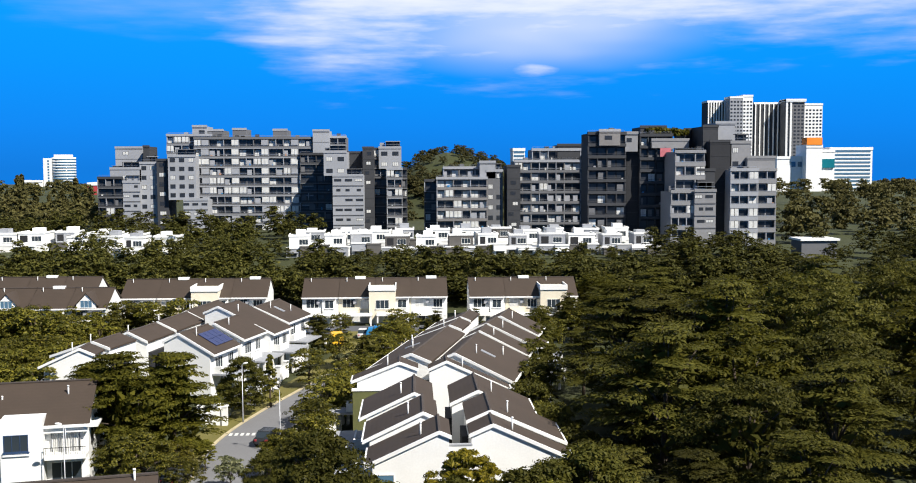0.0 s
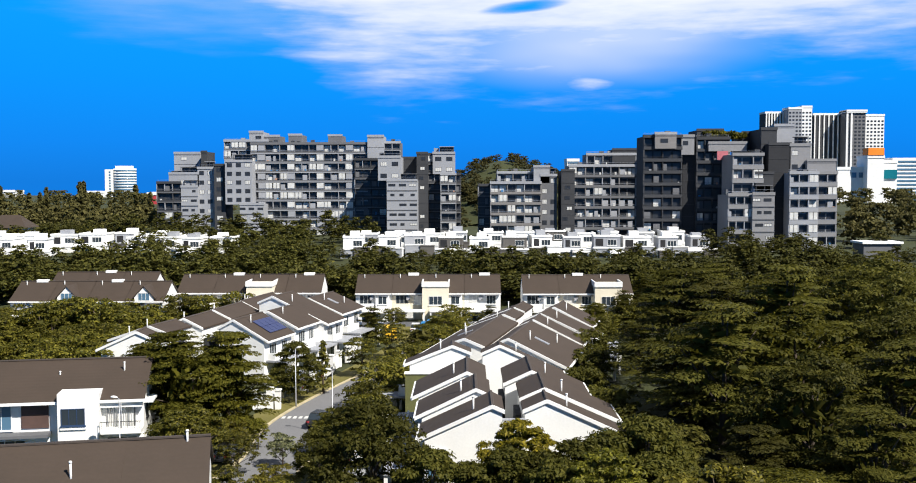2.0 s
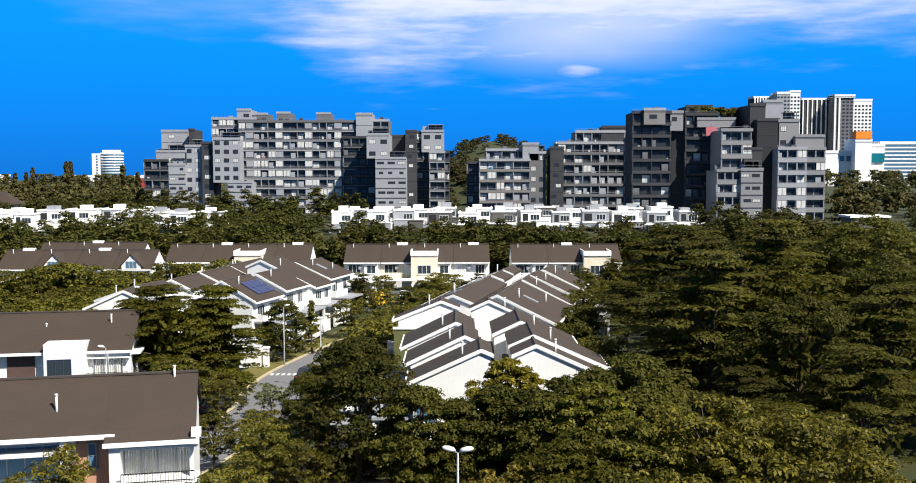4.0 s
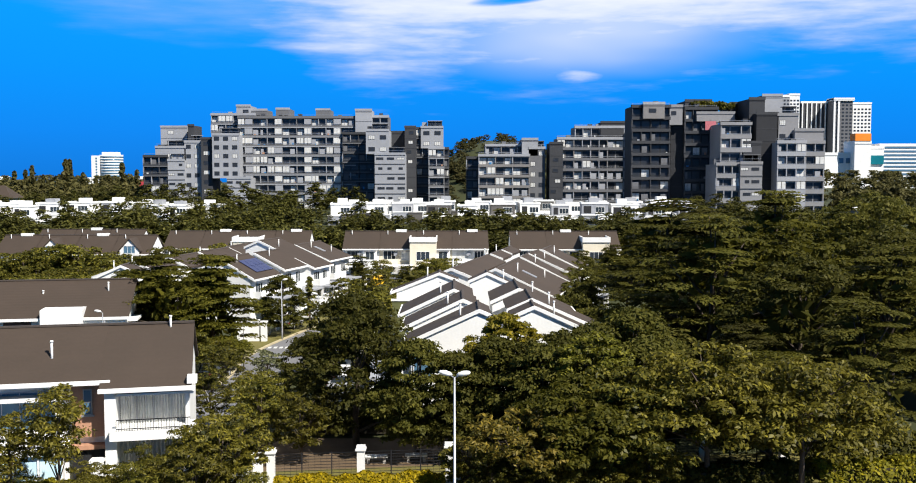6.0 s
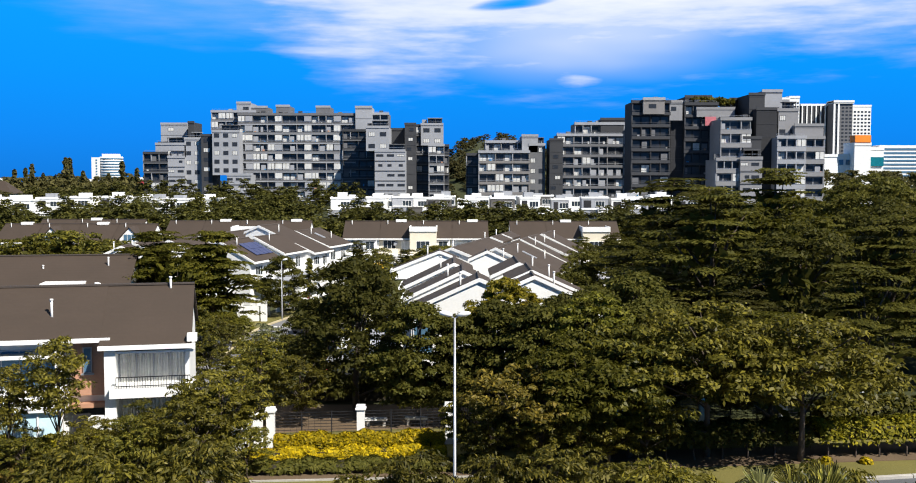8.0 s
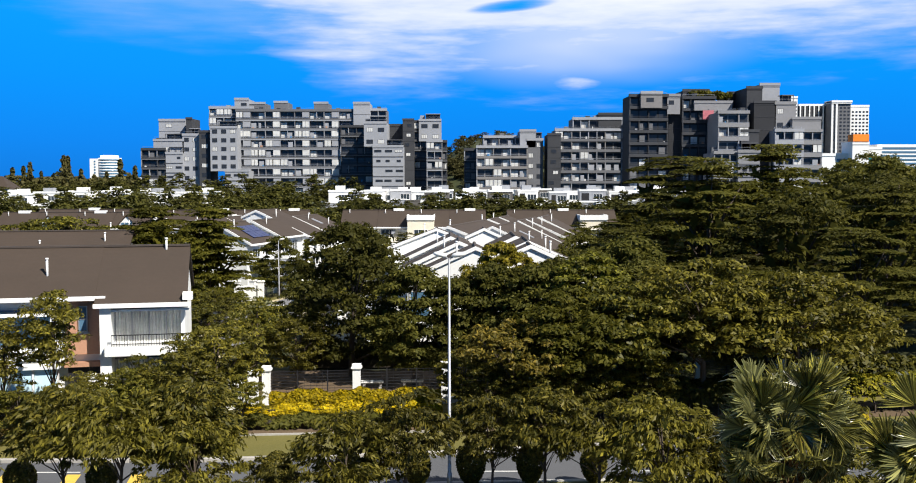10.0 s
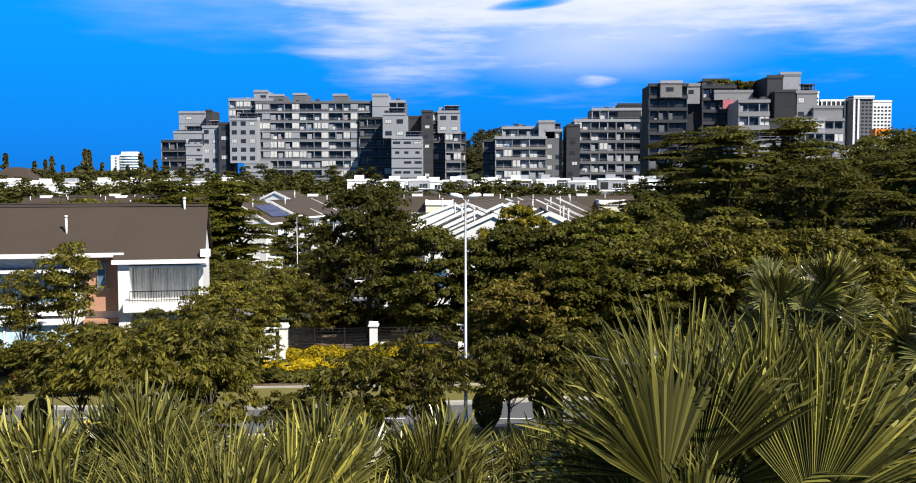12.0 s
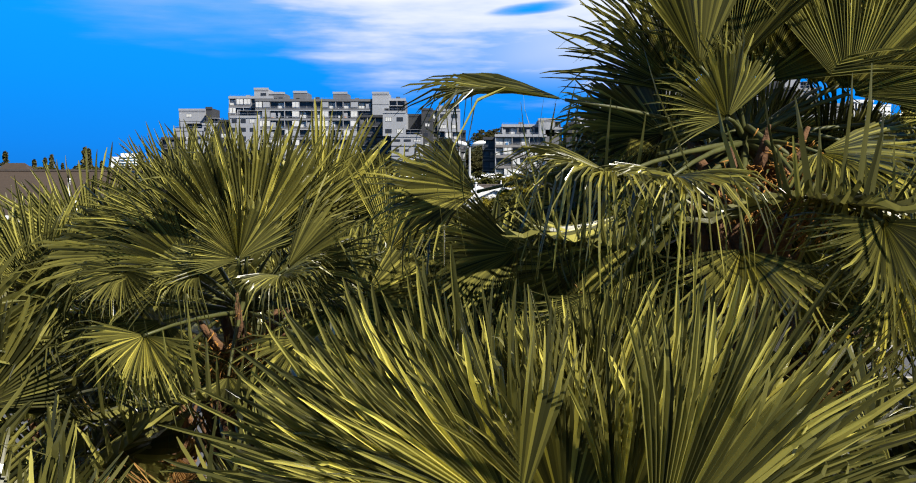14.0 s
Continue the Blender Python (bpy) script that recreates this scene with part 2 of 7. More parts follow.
LAWN = material("lawn", (0.165, 0.140, 0.035), (0.095, 0.090, 0.022), 0.95, 0.3, 8.0, 0.6, amount=0.9)
SOIL = material("soil", (0.14, 0.095, 0.055), (0.09, 0.062, 0.036), 0.95, 0.6, 9, 0.4)
BARK = material("bark", (0.10, 0.075, 0.055), (0.05, 0.038, 0.028), 0.95, 3, 14, 0.6)
SOLAR = glass_material("solar_glass", (0.010, 0.020, 0.09), 0.4)
ORANGE = material("orange_panel", (0.85, 0.26, 0.02), (0.75, 0.2, 0.015), 0.6, 0.1, 2, 0)
TEAL = glass_material("teal_glass", (0.01, 0.14, 0.17), 0.1)
RED = material("red_panel", (0.45, 0.05, 0.06), (0.36, 0.04, 0.05), 0.6, 0.3, 4, 0)
PINK = material("pink_panel", (0.50, 0.16, 0.18), (0.36, 0.10, 0.12), 0.6, 0.3, 4, 0)
BLUE_P = material("blue_plastic", (0.02, 0.22, 0.50), (0.015, 0.16, 0.38), 0.5, 2, 10, 0)
YEL_P = material("yellow_paint", (0.75, 0.45, 0.03), (0.6, 0.35, 0.02), 0.5, 2, 10, 0)
RUBBER = material("rubber", (0.02, 0.02, 0.02), (0.012, 0.012, 0.012), 0.9, 5, 30, 0.1)
CAR_D = material("dark_car_paint", (0.03, 0.032, 0.036), (0.024, 0.026, 0.03), 0.25, 1, 10, 0, spec=0.6)
CAR_W = material("white_car_paint", (0.72, 0.72, 0.72), (0.66, 0.66, 0.66), 0.25, 1, 10, 0, spec=0.6)
CAR_S = material("silver_car_paint", (0.40, 0.41, 0.43), (0.34, 0.35, 0.37), 0.25, 1, 10, 0, spec=0.6)

LEAF_DARK = leaf_material("leaf_dark", (0.112, 0.102, 0.0178), (0.056, 0.057, 0.0107), 0.35, 0.6, 0.4)
LEAF_PARK = leaf_material("leaf_park", (0.105, 0.094, 0.0195), (0.04944, 0.0484, 0.01045), 0.4, 0.6, 0.4)
LEAF_PARK_B = leaf_material("leaf_park_bright", (0.115, 0.1026, 0.01208), (0.0523, 0.05313, 0.007065), 0.4, 0.6, 0.4)
LEAF_GARDEN = leaf_material("leaf_garden", (0.1605, 0.14, 0.019), (0.0642, 0.064, 0.0095), 0.4)
LEAF_PALE = leaf_material("leaf_pale", (0.20, 0.20, 0.10), (0.06, 0.07, 0.035))
LEAF_MID = leaf_material("leaf_mid", (0.205, 0.178, 0.022), (0.048, 0.052, 0.009), 0.3, 0.5, 0.36, 0.2)
LEAF_STREET = leaf_material("leaf_street", (0.185, 0.152, 0.021), (0.046, 0.046, 0.009), 0.3, 0.5, 0.36, 0.2)
LEAF_OLIVE = leaf_material("leaf_olive", (0.220, 0.188, 0.022), (0.064, 0.059, 0.010), 0.3, 0.5, 0.36, 0.2)
LEAF_LIGHT = leaf_material("leaf_light_green", (0.30, 0.28, 0.030), (0.085, 0.088, 0.012), 0.3, 0.5, 0.36, 0.2)
LEAF_GOLD = leaf_material("leaf_gold", (0.32, 0.25, 0.016), (0.10, 0.09, 0.009), 0.2, 0.5, 0.36, 0.2)
LEAF_BROWN = leaf_material("leaf_brown", (0.1872, 0.1224, 0.02304), (0.06825, 0.0546, 0.01365), 0.3, 0.5, 0.36, 0.2)
LEAF_RUST = leaf_material("leaf_rusty_green", (0.20, 0.145, 0.020), (0.062, 0.055, 0.010), 0.5, 0.5, 0.36, 0.2)
LEAF_FAR = leaf_material("leaf_far", (0.108, 0.100, 0.020), (0.046, 0.048, 0.011))
# lightened and greyed: the haze of distance is put into this leaf colour
LEAF_HAZY = leaf_material("leaf_hazy", (0.100, 0.088, 0.028), (0.060, 0.056, 0.019))
LEAF_YEL = leaf_material("leaf_yellow", (0.62, 0.44, 0.008), (0.20, 0.16, 0.006))
LEAF_OLIVE_Y = leaf_material("leaf_yellow_green", (0.30, 0.25, 0.012), (0.09, 0.09, 0.008))
HEDGE_CORE = material("dark_hedge_core", (0.035, 0.028, 0.016), (0.02, 0.016, 0.01), 0.95, 2, 14, 0.5)
PALM = leaf_material("palm_blade", (0.40, 0.365, 0.085), (0.030, 0.034, 0.013), 0.3, 0.28, 0.32, 0.5, 0.30)
# lit copy of palm_blade: the brightness of sunlit fans is put into its colour
PALM_LIT = leaf_material("palm_blade_lit", (0.64, 0.57, 0.12), (0.034, 0.038, 0.015), 0.3, 0.22, 0.36, 0.7, 0.24)
PALM_GREY = leaf_material("palm_blade_grey", (0.42, 0.41, 0.15), (0.05, 0.056, 0.024), 0.2, 0.30, 0.30, 0.5, 0.42)
PALM_DRY = leaf_material("palm_dry", (0.42, 0.24, 0.07), (0.15, 0.075, 0.025), 0.1, 0.7, 0.25)

# ---------------------------------------------------------------- mesh kit
def box(bm, x0, x1, y0, y1, z0, z1, mi=0):
    v = [bm.verts.new(p) for p in ((x0, y0, z0), (x1, y0, z0), (x1, y1, z0), (x0, y1, z0),
                                   (x0, y0, z1), (x1, y0, z1), (x1, y1, z1), (x0, y1, z1))]
    for f in ((3, 2, 1, 0), (4, 5, 6, 7), (0, 1, 5, 4), (1, 2, 6, 5), (2, 3, 7, 6), (3, 0, 4, 7)):
        bm.faces.new([v[i] for i in f]).material_index = mi
    return v


def prism(bm, outline, y0, y1, mi=0):
    """An outline of (x, z), counter-clockwise seen from -y, drawn out from y0 to y1."""
    a = [bm.verts.new((x, y0, z)) for x, z in outline]
    b = [bm.verts.new((x, y1, z)) for x, z in outline]
    n = len(a)
    bm.faces.new(a).material_index = mi
    bm.faces.new(b[::-1]).material_index = mi
    for i in range(n):
        j = (i + 1) % n
        bm.faces.new((a[j], a[i], b[i], b[j])).material_index = mi


def tube(bm, pts, radii, n=8, mi=0):
    """A tapered tube through the points."""
    rings = []
    for i, p in enumerate(pts):
        p = Vector(p)
        d = (Vector(pts[min(i + 1, len(pts) - 1)]) - Vector(pts[max(i - 1, 0)])).normalized()
        u = d.orthogonal().normalized()
        w = d.cross(u)
        r = radii[i]
        rings.append([bm.verts.new(p + (u * math.cos(2 * math.pi * k / n) + w * math.sin(2 * math.pi * k / n)) * r) for k in range(n)])
    for a, b in zip(rings, rings[1:]):
        for k in range(n):
            f = bm.faces.new((a[k], a[(k + 1) % n], b[(k + 1) % n], b[k]))
            f.smooth, f.material_index = True, mi
    bm.faces.new(rings[0][::-1]).material_index = mi
    bm.faces.new(rings[-1]).material_index = mi


def mesh_of(name, bm, *mats):
    bmesh.ops.recalc_face_normals(bm, faces=bm.faces)
    me = bpy.data.meshes.new(name)
    bm.to_mesh(me)
    bm.free()
    for m in mats:
        me.materials.append(m)
    return me


def part(name, bm, mats, parent=None, label=""):
    """One mesh object, under a thing or a part. bm: a bmesh or a mesh to share."""
    mats = mats if isinstance(mats, tuple) else (mats,)
    me = bm if isinstance(bm, bpy.types.Mesh) else mesh_of(name, bm, *mats)
    ob = new(name, me)
    ob.parent = parent
    return tagged(ob, label)


def boxes(*rows):
    bm = bmesh.new()
    for r in rows:
        box(bm, *r)
    return bm


def thing(name, m, label, category, group="", kind=""):
    ob = new(name)
    ob.matrix_world = m
    ob.empty_display_size = 0.3
    return tagged(ob, label, category, group, kind)


_shared = {}


def shared(key, make):
    if key not in _shared:
        _shared[key] = make()
    return _shared[key]


def unit_box(mat):
    """A shared 1 x 1 x 1 box standing on its base centre, for pieces scaled by their object."""
    return shared(("box", mat.name), lambda: mesh_of("block", boxes((-0.5, 0.5, -0.5, 0.5, 0, 1)), mat))


def block(name, x, y, z, sx, sy, sz, mat, parent, label=""):
    ob = new(name, unit_box(mat))
    ob.location, ob.scale, ob.parent = (x, y, z), (sx, sy, sz), parent
    return tagged(ob, label)


def slab_from_cells(bm, xs, zs, solid, y0, y1):
    """A flat slab between y0 and y1 made of the grid cells for which solid(i, j) holds, as one connected piece."""
    va, vb = {}, {}

    def vert(d, i, j, y):
        if (i, j) not in d:
            d[i, j] = bm.verts.new((xs[i], y, zs[j]))
        return d[i, j]

    cells = {(i, j) for i in range(len(xs) - 1) for j in range(len(zs) - 1) if solid(i, j)}
    for i, j in cells:
        q = ((i, j), (i + 1, j), (i + 1, j + 1), (i, j + 1))
        bm.faces.new([vert(va, a, b, y0) for a, b in q])
        bm.faces.new([vert(vb, a, b, y1) for a, b in q][::-1])
        for (a, b), (di, dj) in zip(((0, 1), (1, 2), (2, 3), (3, 0)), ((0, -1), (1, 0), (0, 1), (-1, 0))):
            if (i + di, j + dj) not in cells:
                p, r = q[a], q[b]
                bm.faces.new((vert(va, *r, y0), vert(va, *p, y0), vert(vb, *p, y1), vert(vb, *r, y1)))


def window(name, w, h, mat_frame, mat_pane, m, parent, cols=2, sill=True, bars=0, label=""):
    """A window facing -y, standing on its base centre: frame, with panes and sill as its parts."""
    w, h = round(w, 2), round(h, 2)

    def frame_mesh():
        bm = bmesh.new()
        t = 0.06
        xs, zs = [-w / 2, -w / 2 + t], [0, t]
        for i in range(1, cols):
            c = -w / 2 + w * i / cols
            xs += [c - 0.025, c + 0.025]
        for i in range(1, bars + 1):
            c = h * i / (bars + 1)
            zs += [c - 0.025, c + 0.025]
        xs += [w / 2 - t, w / 2]
        zs += [h - t, h]
        slab_from_cells(bm, xs, zs, lambda i, j: i % 2 == 0 or j % 2 == 0, -0.07, 0.0)
        return mesh_of("window_frame", bm, mat_frame)

    fr = place(name, shared(("frame", w, h, mat_frame.name, cols, bars), frame_mesh), m, parent, label)
    place("pane", shared(("pane", w, h, mat_pane.name), lambda: mesh_of("pane", boxes((-w / 2 + 0.05, w / 2 - 0.05, -0.035, -0.005, 0.05, h - 0.05)), mat_pane)), Matrix.Identity(4), fr)
    if sill:
        place("sill", shared(("sill", w, mat_frame.name), lambda: mesh_of("sill", boxes((-w / 2 - 0.1, w / 2 + 0.1, -0.17, 0.0, -0.09, -0.005)), mat_frame)), Matrix.Identity(4), fr)
    return fr


def place(name, me, m, parent=None, label=""):
    ob = new(name, me)
    ob.parent = parent
    ob.matrix_basis = m
    return tagged(ob, label)


def sheet(name, outline, z, mat, label, category, thick=0.05):
    """A flat piece of the setting with the outline of (x, y), its top at z."""
    bm = bmesh.new()
    top = [bm.verts.new((x, y, z)) for x, y in outline]
    low = [bm.verts.new((x, y, z - thick)) for x, y in outline]
    bm.faces.new(top)
    for i in range(len(top)):
        j = (i + 1) % len(top)
        bm.faces.new((top[i], low[i], low[j], top[j]))
    return tagged(part(name, bm, mat), label, category, kind="structure")


def ribbon(line, left, right):
    """The outline of a strip along a line, from left to right of it."""
    a, b = [], []
    for i, p in enumerate(line):
        p = Vector(p)
        d = (Vector(line[min(i + 1, len(line) - 1)]) - Vector(line[max(i - 1, 0)])).normalized()
        n = Vector((-d.y, d.x))
        a.append(tuple(p + n * left))
        b.append(tuple(p + n * right))
    return a + b[::-1]


def smooth_line(pts, n=6):
    """A finer line through the points."""
    out = []
    q = [Vector(p) for p in pts]
    for i in range(len(q) - 1):
        p0, p1, p2, p3 = q[max(i - 1, 0)], q[i], q[i + 1], q[min(i + 2, len(q) - 1)]
        for k in range(n):
            t = k / n
            out.append(0.5 * ((2 * p1) + (p2 - p0) * t + (2 * p0 - 5 * p1 + 4 * p2 - p3) * t * t + (3 * p1 - p0 - 3 * p2 + p3) * t ** 3))
    return [tuple(p) for p in out] + [tuple(q[-1])]

# ---------------------------------------------------------------- ground, roads
def rise(y):
    """The ground is level up to the far terraces, climbs a little and falls away far behind."""
    t = min(max((y - 200) / 60, 0), 1)
    return 5.0 * t * t * (3 - 2 * t) - max(y - 1500, 0) * 0.025


def ground():
    bm = bmesh.new()
    ys = [-400, -60, 0, 30, 100, 190, 200, 210, 220, 230, 240, 250, 260, 400, 900, 1500, 2200, 4800]
    xs = [-4800, -1500, -500, -200, -80, 0, 80, 200, 500, 1500, 4800]
    grid = [[bm.verts.new((x, y, rise(y) - 0.15)) for x in xs] for y in ys]
    for a, b in zip(grid, grid[1:]):
        for i in range(len(xs) - 1):
            bm.faces.new((a[i], a[i + 1], b[i + 1], b[i]))
    tagged(part("ground", bm, GRASS), "rough dark green grass and undergrowth", "ground", kind="structure")


ground()

# main road in front, with a planted strip between its two carriageways
STRIP = [(-160, 40.2), (-20, 40.4), (-13.5, 40.9), (-8.5, 41.6), (0, 42.9), (8, 43.3), (160, 44.0)]
STRIP_NEAR = [(-160, 38.5), (-20, 38.7), (-8.5, 39.2), (4, 40.0), (160, 40.6)]
sheet("road", [(p[0], p[1] + 0.2) for p in STRIP] + [(160, 76.0), (-2.2, 47.5), (-12, 46.6), (-160, 46.4)], -0.05, ASPHALT, "grey asphalt carriageway beside a planted strip", "road")
sheet("road", [(-160, 28.0), (160, 28.0)] + [(p[0], p[1] - 0.2) for p in STRIP_NEAR[::-1]], -0.05, ASPHALT, "grey asphalt carriageway with white edge line", "road")
sheet("central_reservation", STRIP_NEAR + STRIP[::-1], 0.08, LAWN, "mown yellowish grass strip between carriageways", "verge", 0.2)
sheet("verge", [(-160, 46.7), (-12, 46.9), (-2.2, 47.8), (160, 76.3), (160, 84), (60, 70), (-11, 61.2), (-160, 61.2)], 0.06, LAWN, "mown grass verge below the hedge", "verge", 0.2)
sheet("verge", [(-160, -30.0), (160, -30.0), (160, 27.6), (-160, 27.6)], 0.06, LAWN, "mown grass around the palm trees", "verge", 0.2)


def along(line, x):
    """The line's y at x."""
    for (xa, ya), (xb, yb) in zip(line, line[1:]):
        if x <= xb:
            return ya + (yb - ya) * (x - xa) / (xb - xa)
    return line[-1][1]


def kerb_line(line):
    """A row of kerb stones three metres long along a line."""
    bm = bmesh.new()
    n = 106
    for i in range(n):
        x0 = -160 + 320 * i / n
        x1 = x0 + 3.0
        ya, yb = along(line, x0), along(line, x1)
        box(bm, x0 + 0.01, x1, -0.13, 0.13, -0.1, 0.12)
        for v in list(bm.verts)[-8:]:
            v.co.y += ya + (yb - ya) * (v.co.x - x0) / (x1 - x0)
    bmesh.ops.bevel(bm, geom=[e for e in bm.edges], offset=0.02, segments=1, affect="EDGES")
    tagged(part("kerb", bm, KERB), "pale concrete kerb stones along the carriageway", "kerb", kind="structure")


kerb_line(STRIP)
kerb_line(STRIP_NEAR)
kerb_line([(-160, 27.8), (160, 27.8)])
kerb_line([(-160, 46.55), (-12, 46.75), (-2.2, 47.65), (160, 76.15)])


def marking(x0, x1, y0, y1, mat=LINE, skew=0.0, name="road_marking", label="worn white road marking", z=-0.045):
    bm = bmesh.new()
    v = [bm.verts.new(p) for p in ((x0, y0, z), (x1, y0, z), (x1 + skew, y1, z), (x0 + skew, y1, z))]
    f = bm.faces.new(v)
    bmesh.ops.extrude_face_region(bm, geom=[f])
    for q in list(bm.verts)[4:]:
        q.co.z += 0.006
    return tagged(part(name, bm, mat), label, "road marking", kind="structure")


for line, off in ((STRIP_NEAR, -0.55), (STRIP, 0.55)):
    sheet("road_marking", [(p[0], p[1] + off) for p in line] + [(p[0], p[1] + off + 0.13) for p in line[::-1]], -0.04, LINE, "worn white road marking", "road marking", 0.008)
marking(-160, 160, 28.3, 28.45)
for i in range(-9, 10):
    marking(i * 7.0 + 1.5, i * 7.0 + 4.2, 45.0, 45.12)
for x in (-13.8, -16.7, -19.6, -22.5):
    marking(x, x + 0.62, along(STRIP, x) + 0.15, 44.7, LINE_Y, -0.55, label="broad yellow rumble bar painted on the asphalt")

# estate road, curving up between the terraces
EST = smooth_line([(-25.0, 60.0), (-20.6, 74.0), (-17.4, 88.0), (-17.6, 98.0), (-16.8, 106.0), (-14.2, 117.0), (-11.0, 128.0), (-7.6, 142.0), (-5.4, 156.0), (-5.0, 172.0)])
sheet("road", ribbon(EST, 3.0, -3.0), -0.03, ASPHALT_L, "smooth grey asphalt estate road curving between terraces", "road")
sheet("road", [(-70, 172.0), (48, 172.0), (48, 178.5), (-70, 178.5)], -0.02, ASPHALT, "grey asphalt lane before the far terrace", "road")
sheet("pavement", ribbon(EST[:19], -3.3, -6.4), 0.05, GRASS, "rough grass beside the estate road", "verge", 0.2)
sheet("pavement", ribbon(EST, 6.2, 3.3), 0.05, LAWN, "dry grass verge along the estate road", "verge", 0.2)
sheet("pavement", ribbon(EST[18:], -3.3, -6.4), 0.05, PAVE, "brownish paved drive fronts along the terrace", "pavement", 0.2)


def kerb_ribbon(line, off, w, mat):
    bm = bmesh.new()
    o = ribbon(line, off, off + w)
    n = len(line)
    a, b = o[:n], o[n:][::-1]
    for i in range(n - 1):
        va = [bm.verts.new((x, y, z)) for (x, y), z in ((a[i], 0.1), (b[i], 0.1), (b[i + 1], 0.1), (a[i + 1], 0.1))]
        vb = [bm.verts.new((x, y, z)) for (x, y), z in ((a[i], -0.1), (b[i], -0.1), (b[i + 1], -0.1), (a[i + 1], -0.1))]
        bm.faces.new(va)
        for j in range(4):
            k = (j + 1) % 4
            bm.faces.new((va[j], vb[j], vb[k], va[k]))
    tagged(part("kerb", bm, mat), "pale yellowish concrete kerb of the estate road", "kerb", kind="structure")


KERB_Y = material("kerb_yellowish", (0.50, 0.43, 0.27), (0.36, 0.31, 0.20), 0.9, 0.7, 12, 0.2)
kerb_ribbon(EST, 3.0, 0.3, KERB_Y)
kerb_ribbon(EST, -3.0, -0.3, KERB_Y)
for i in range(9):
    marking(-19.7 + i * 0.6, -19.35 + i * 0.6, 105.3, 106.3, z=-0.026)

# ---------------------------------------------------------------- terraces
def roof_slab(bm, xa, za, xb, zb, y0, y1, t=0.22, mi=0):
    prism(bm, [(xa, za - t), (xb, zb - t), (xb, zb), (xa, za)], y0, y1, mi)


def vent_pipe(x, y, z, parent, h=0.9):
    bm = bmesh.new()
    tube(bm, [(0, 0, -0.3), (0, 0, h)], [0.07, 0.07], 8)
    tube(bm, [(0, 0, h), (0, 0, h + 0.1)], [0.11, 0.09], 8)
    me = shared(("vent", h), lambda: mesh_of("vent_pipe", bm, WHITE))
    place("vent_pipe", me, Matrix.Translation((x, y, z)), parent)


def terrace_unit(m, w, outer, inner, ridge, eave, label, gable=True, solar=False, vents=1, skylight=False):
    """A two-storey terraced house, seen from its gable. Local x: the front is at -x, the ridge at x = 0, the back at +x; y: along the row, 0 to w.
    outer, inner: metres from the ridge to the front and back eaves. A white barge board runs along the near edge of the tiles."""
    h = thing("terraced_house", m, label, "house", "terraced houses")
    s = (ridge - eave) / outer
    back_z = ridge - s * inner
    wf, wb = -outer + 0.55, inner - 0.15
    z = lambda x: ridge - s * abs(x)
    bm = bmesh.new()
    prism(bm, [(wf, 0), (wb, 0), (wb, z(wb) - 0.24), (0, ridge - 0.26), (wf, z(wf) - 0.24)], 0.0, w)
    part("wall", bm, WHITE, h)
    lo = -0.12 if gable else 0.0
    bm = bmesh.new()
    roof_slab(bm, -outer, eave, 0.0, ridge, lo, w)
    part("roof", bm, ROOF, h)
    bm = bmesh.new()
    prism(bm, [(0.0, ridge - 0.22), (inner, back_z - 0.22), (inner, back_z), (0.0, ridge)], lo, w)
    part("roof", bm, ROOF, h)
    bm = bmesh.new()
    prism(bm, [(-0.15, ridge - 0.03), (0.15, ridge - 0.03), (0.08, ridge + 0.09), (-0.08, ridge + 0.09)], lo, w)
    part("ridge_cap", bm, RIDGE, h)
    bm = bmesh.new()
    t0, t1 = -0.24, 0.06
    prism(bm, [(-outer - 0.05, eave + t0), (0, ridge + t0), (inner + 0.05, back_z + t0), (inner + 0.05, back_z + t1), (0, ridge + t1), (-outer - 0.05, eave + t1)], lo - 0.06, lo + 0.08)
    part("barge_board", bm, WHITE, h, "white painted barge board")
    part("gutter", boxes((-outer - 0.16, -outer + 0.02, lo + 0.1, w, eave - 0.26, eave - 0.04)), WHITE, h)
    # front: upper windows, balcony, porch
    for yy, ww in ((w * 0.3, min(1.9, w * 0.3)), (w * 0.72, min(1.5, w * 0.25))):
        window("window", ww, 1.5, WHITE, GLASS, pose(wf, yy, eave - 2.2, 0, 0, -90), h, 3)
    window("sliding_door", min(3.0, w * 0.6), 2.2, WHITE, GLASS, pose(wf, w * 0.55, 0.15, 0, 0, -90), h, 4, False)
    part("porch_roof", boxes((wf - 3.2, wf, 0.4, w - 0.4, 2.7, 2.92)), GREY_L, h, "grey flat porch roof")
    for yy in (0.7, w - 0.7):
        block("porch_post", wf - 3.0, yy, 0, 0.28, 0.28, 2.7, WHITE, h)
    part("balcony_wall", boxes((wf - 1.2, wf - 1.05, 0.6, w * 0.55, 2.92, 3.8), (wf - 1.05, wf, 0.6, 0.75, 2.92, 3.8)), WHITE, h)
    # yard side: dark lean-to and water tank
    part("lean_to", boxes((wb, wb + 0.5, 0.4, w * 0.6, 0, min(6.4, back_z - 1.4))), GREY_X, h)
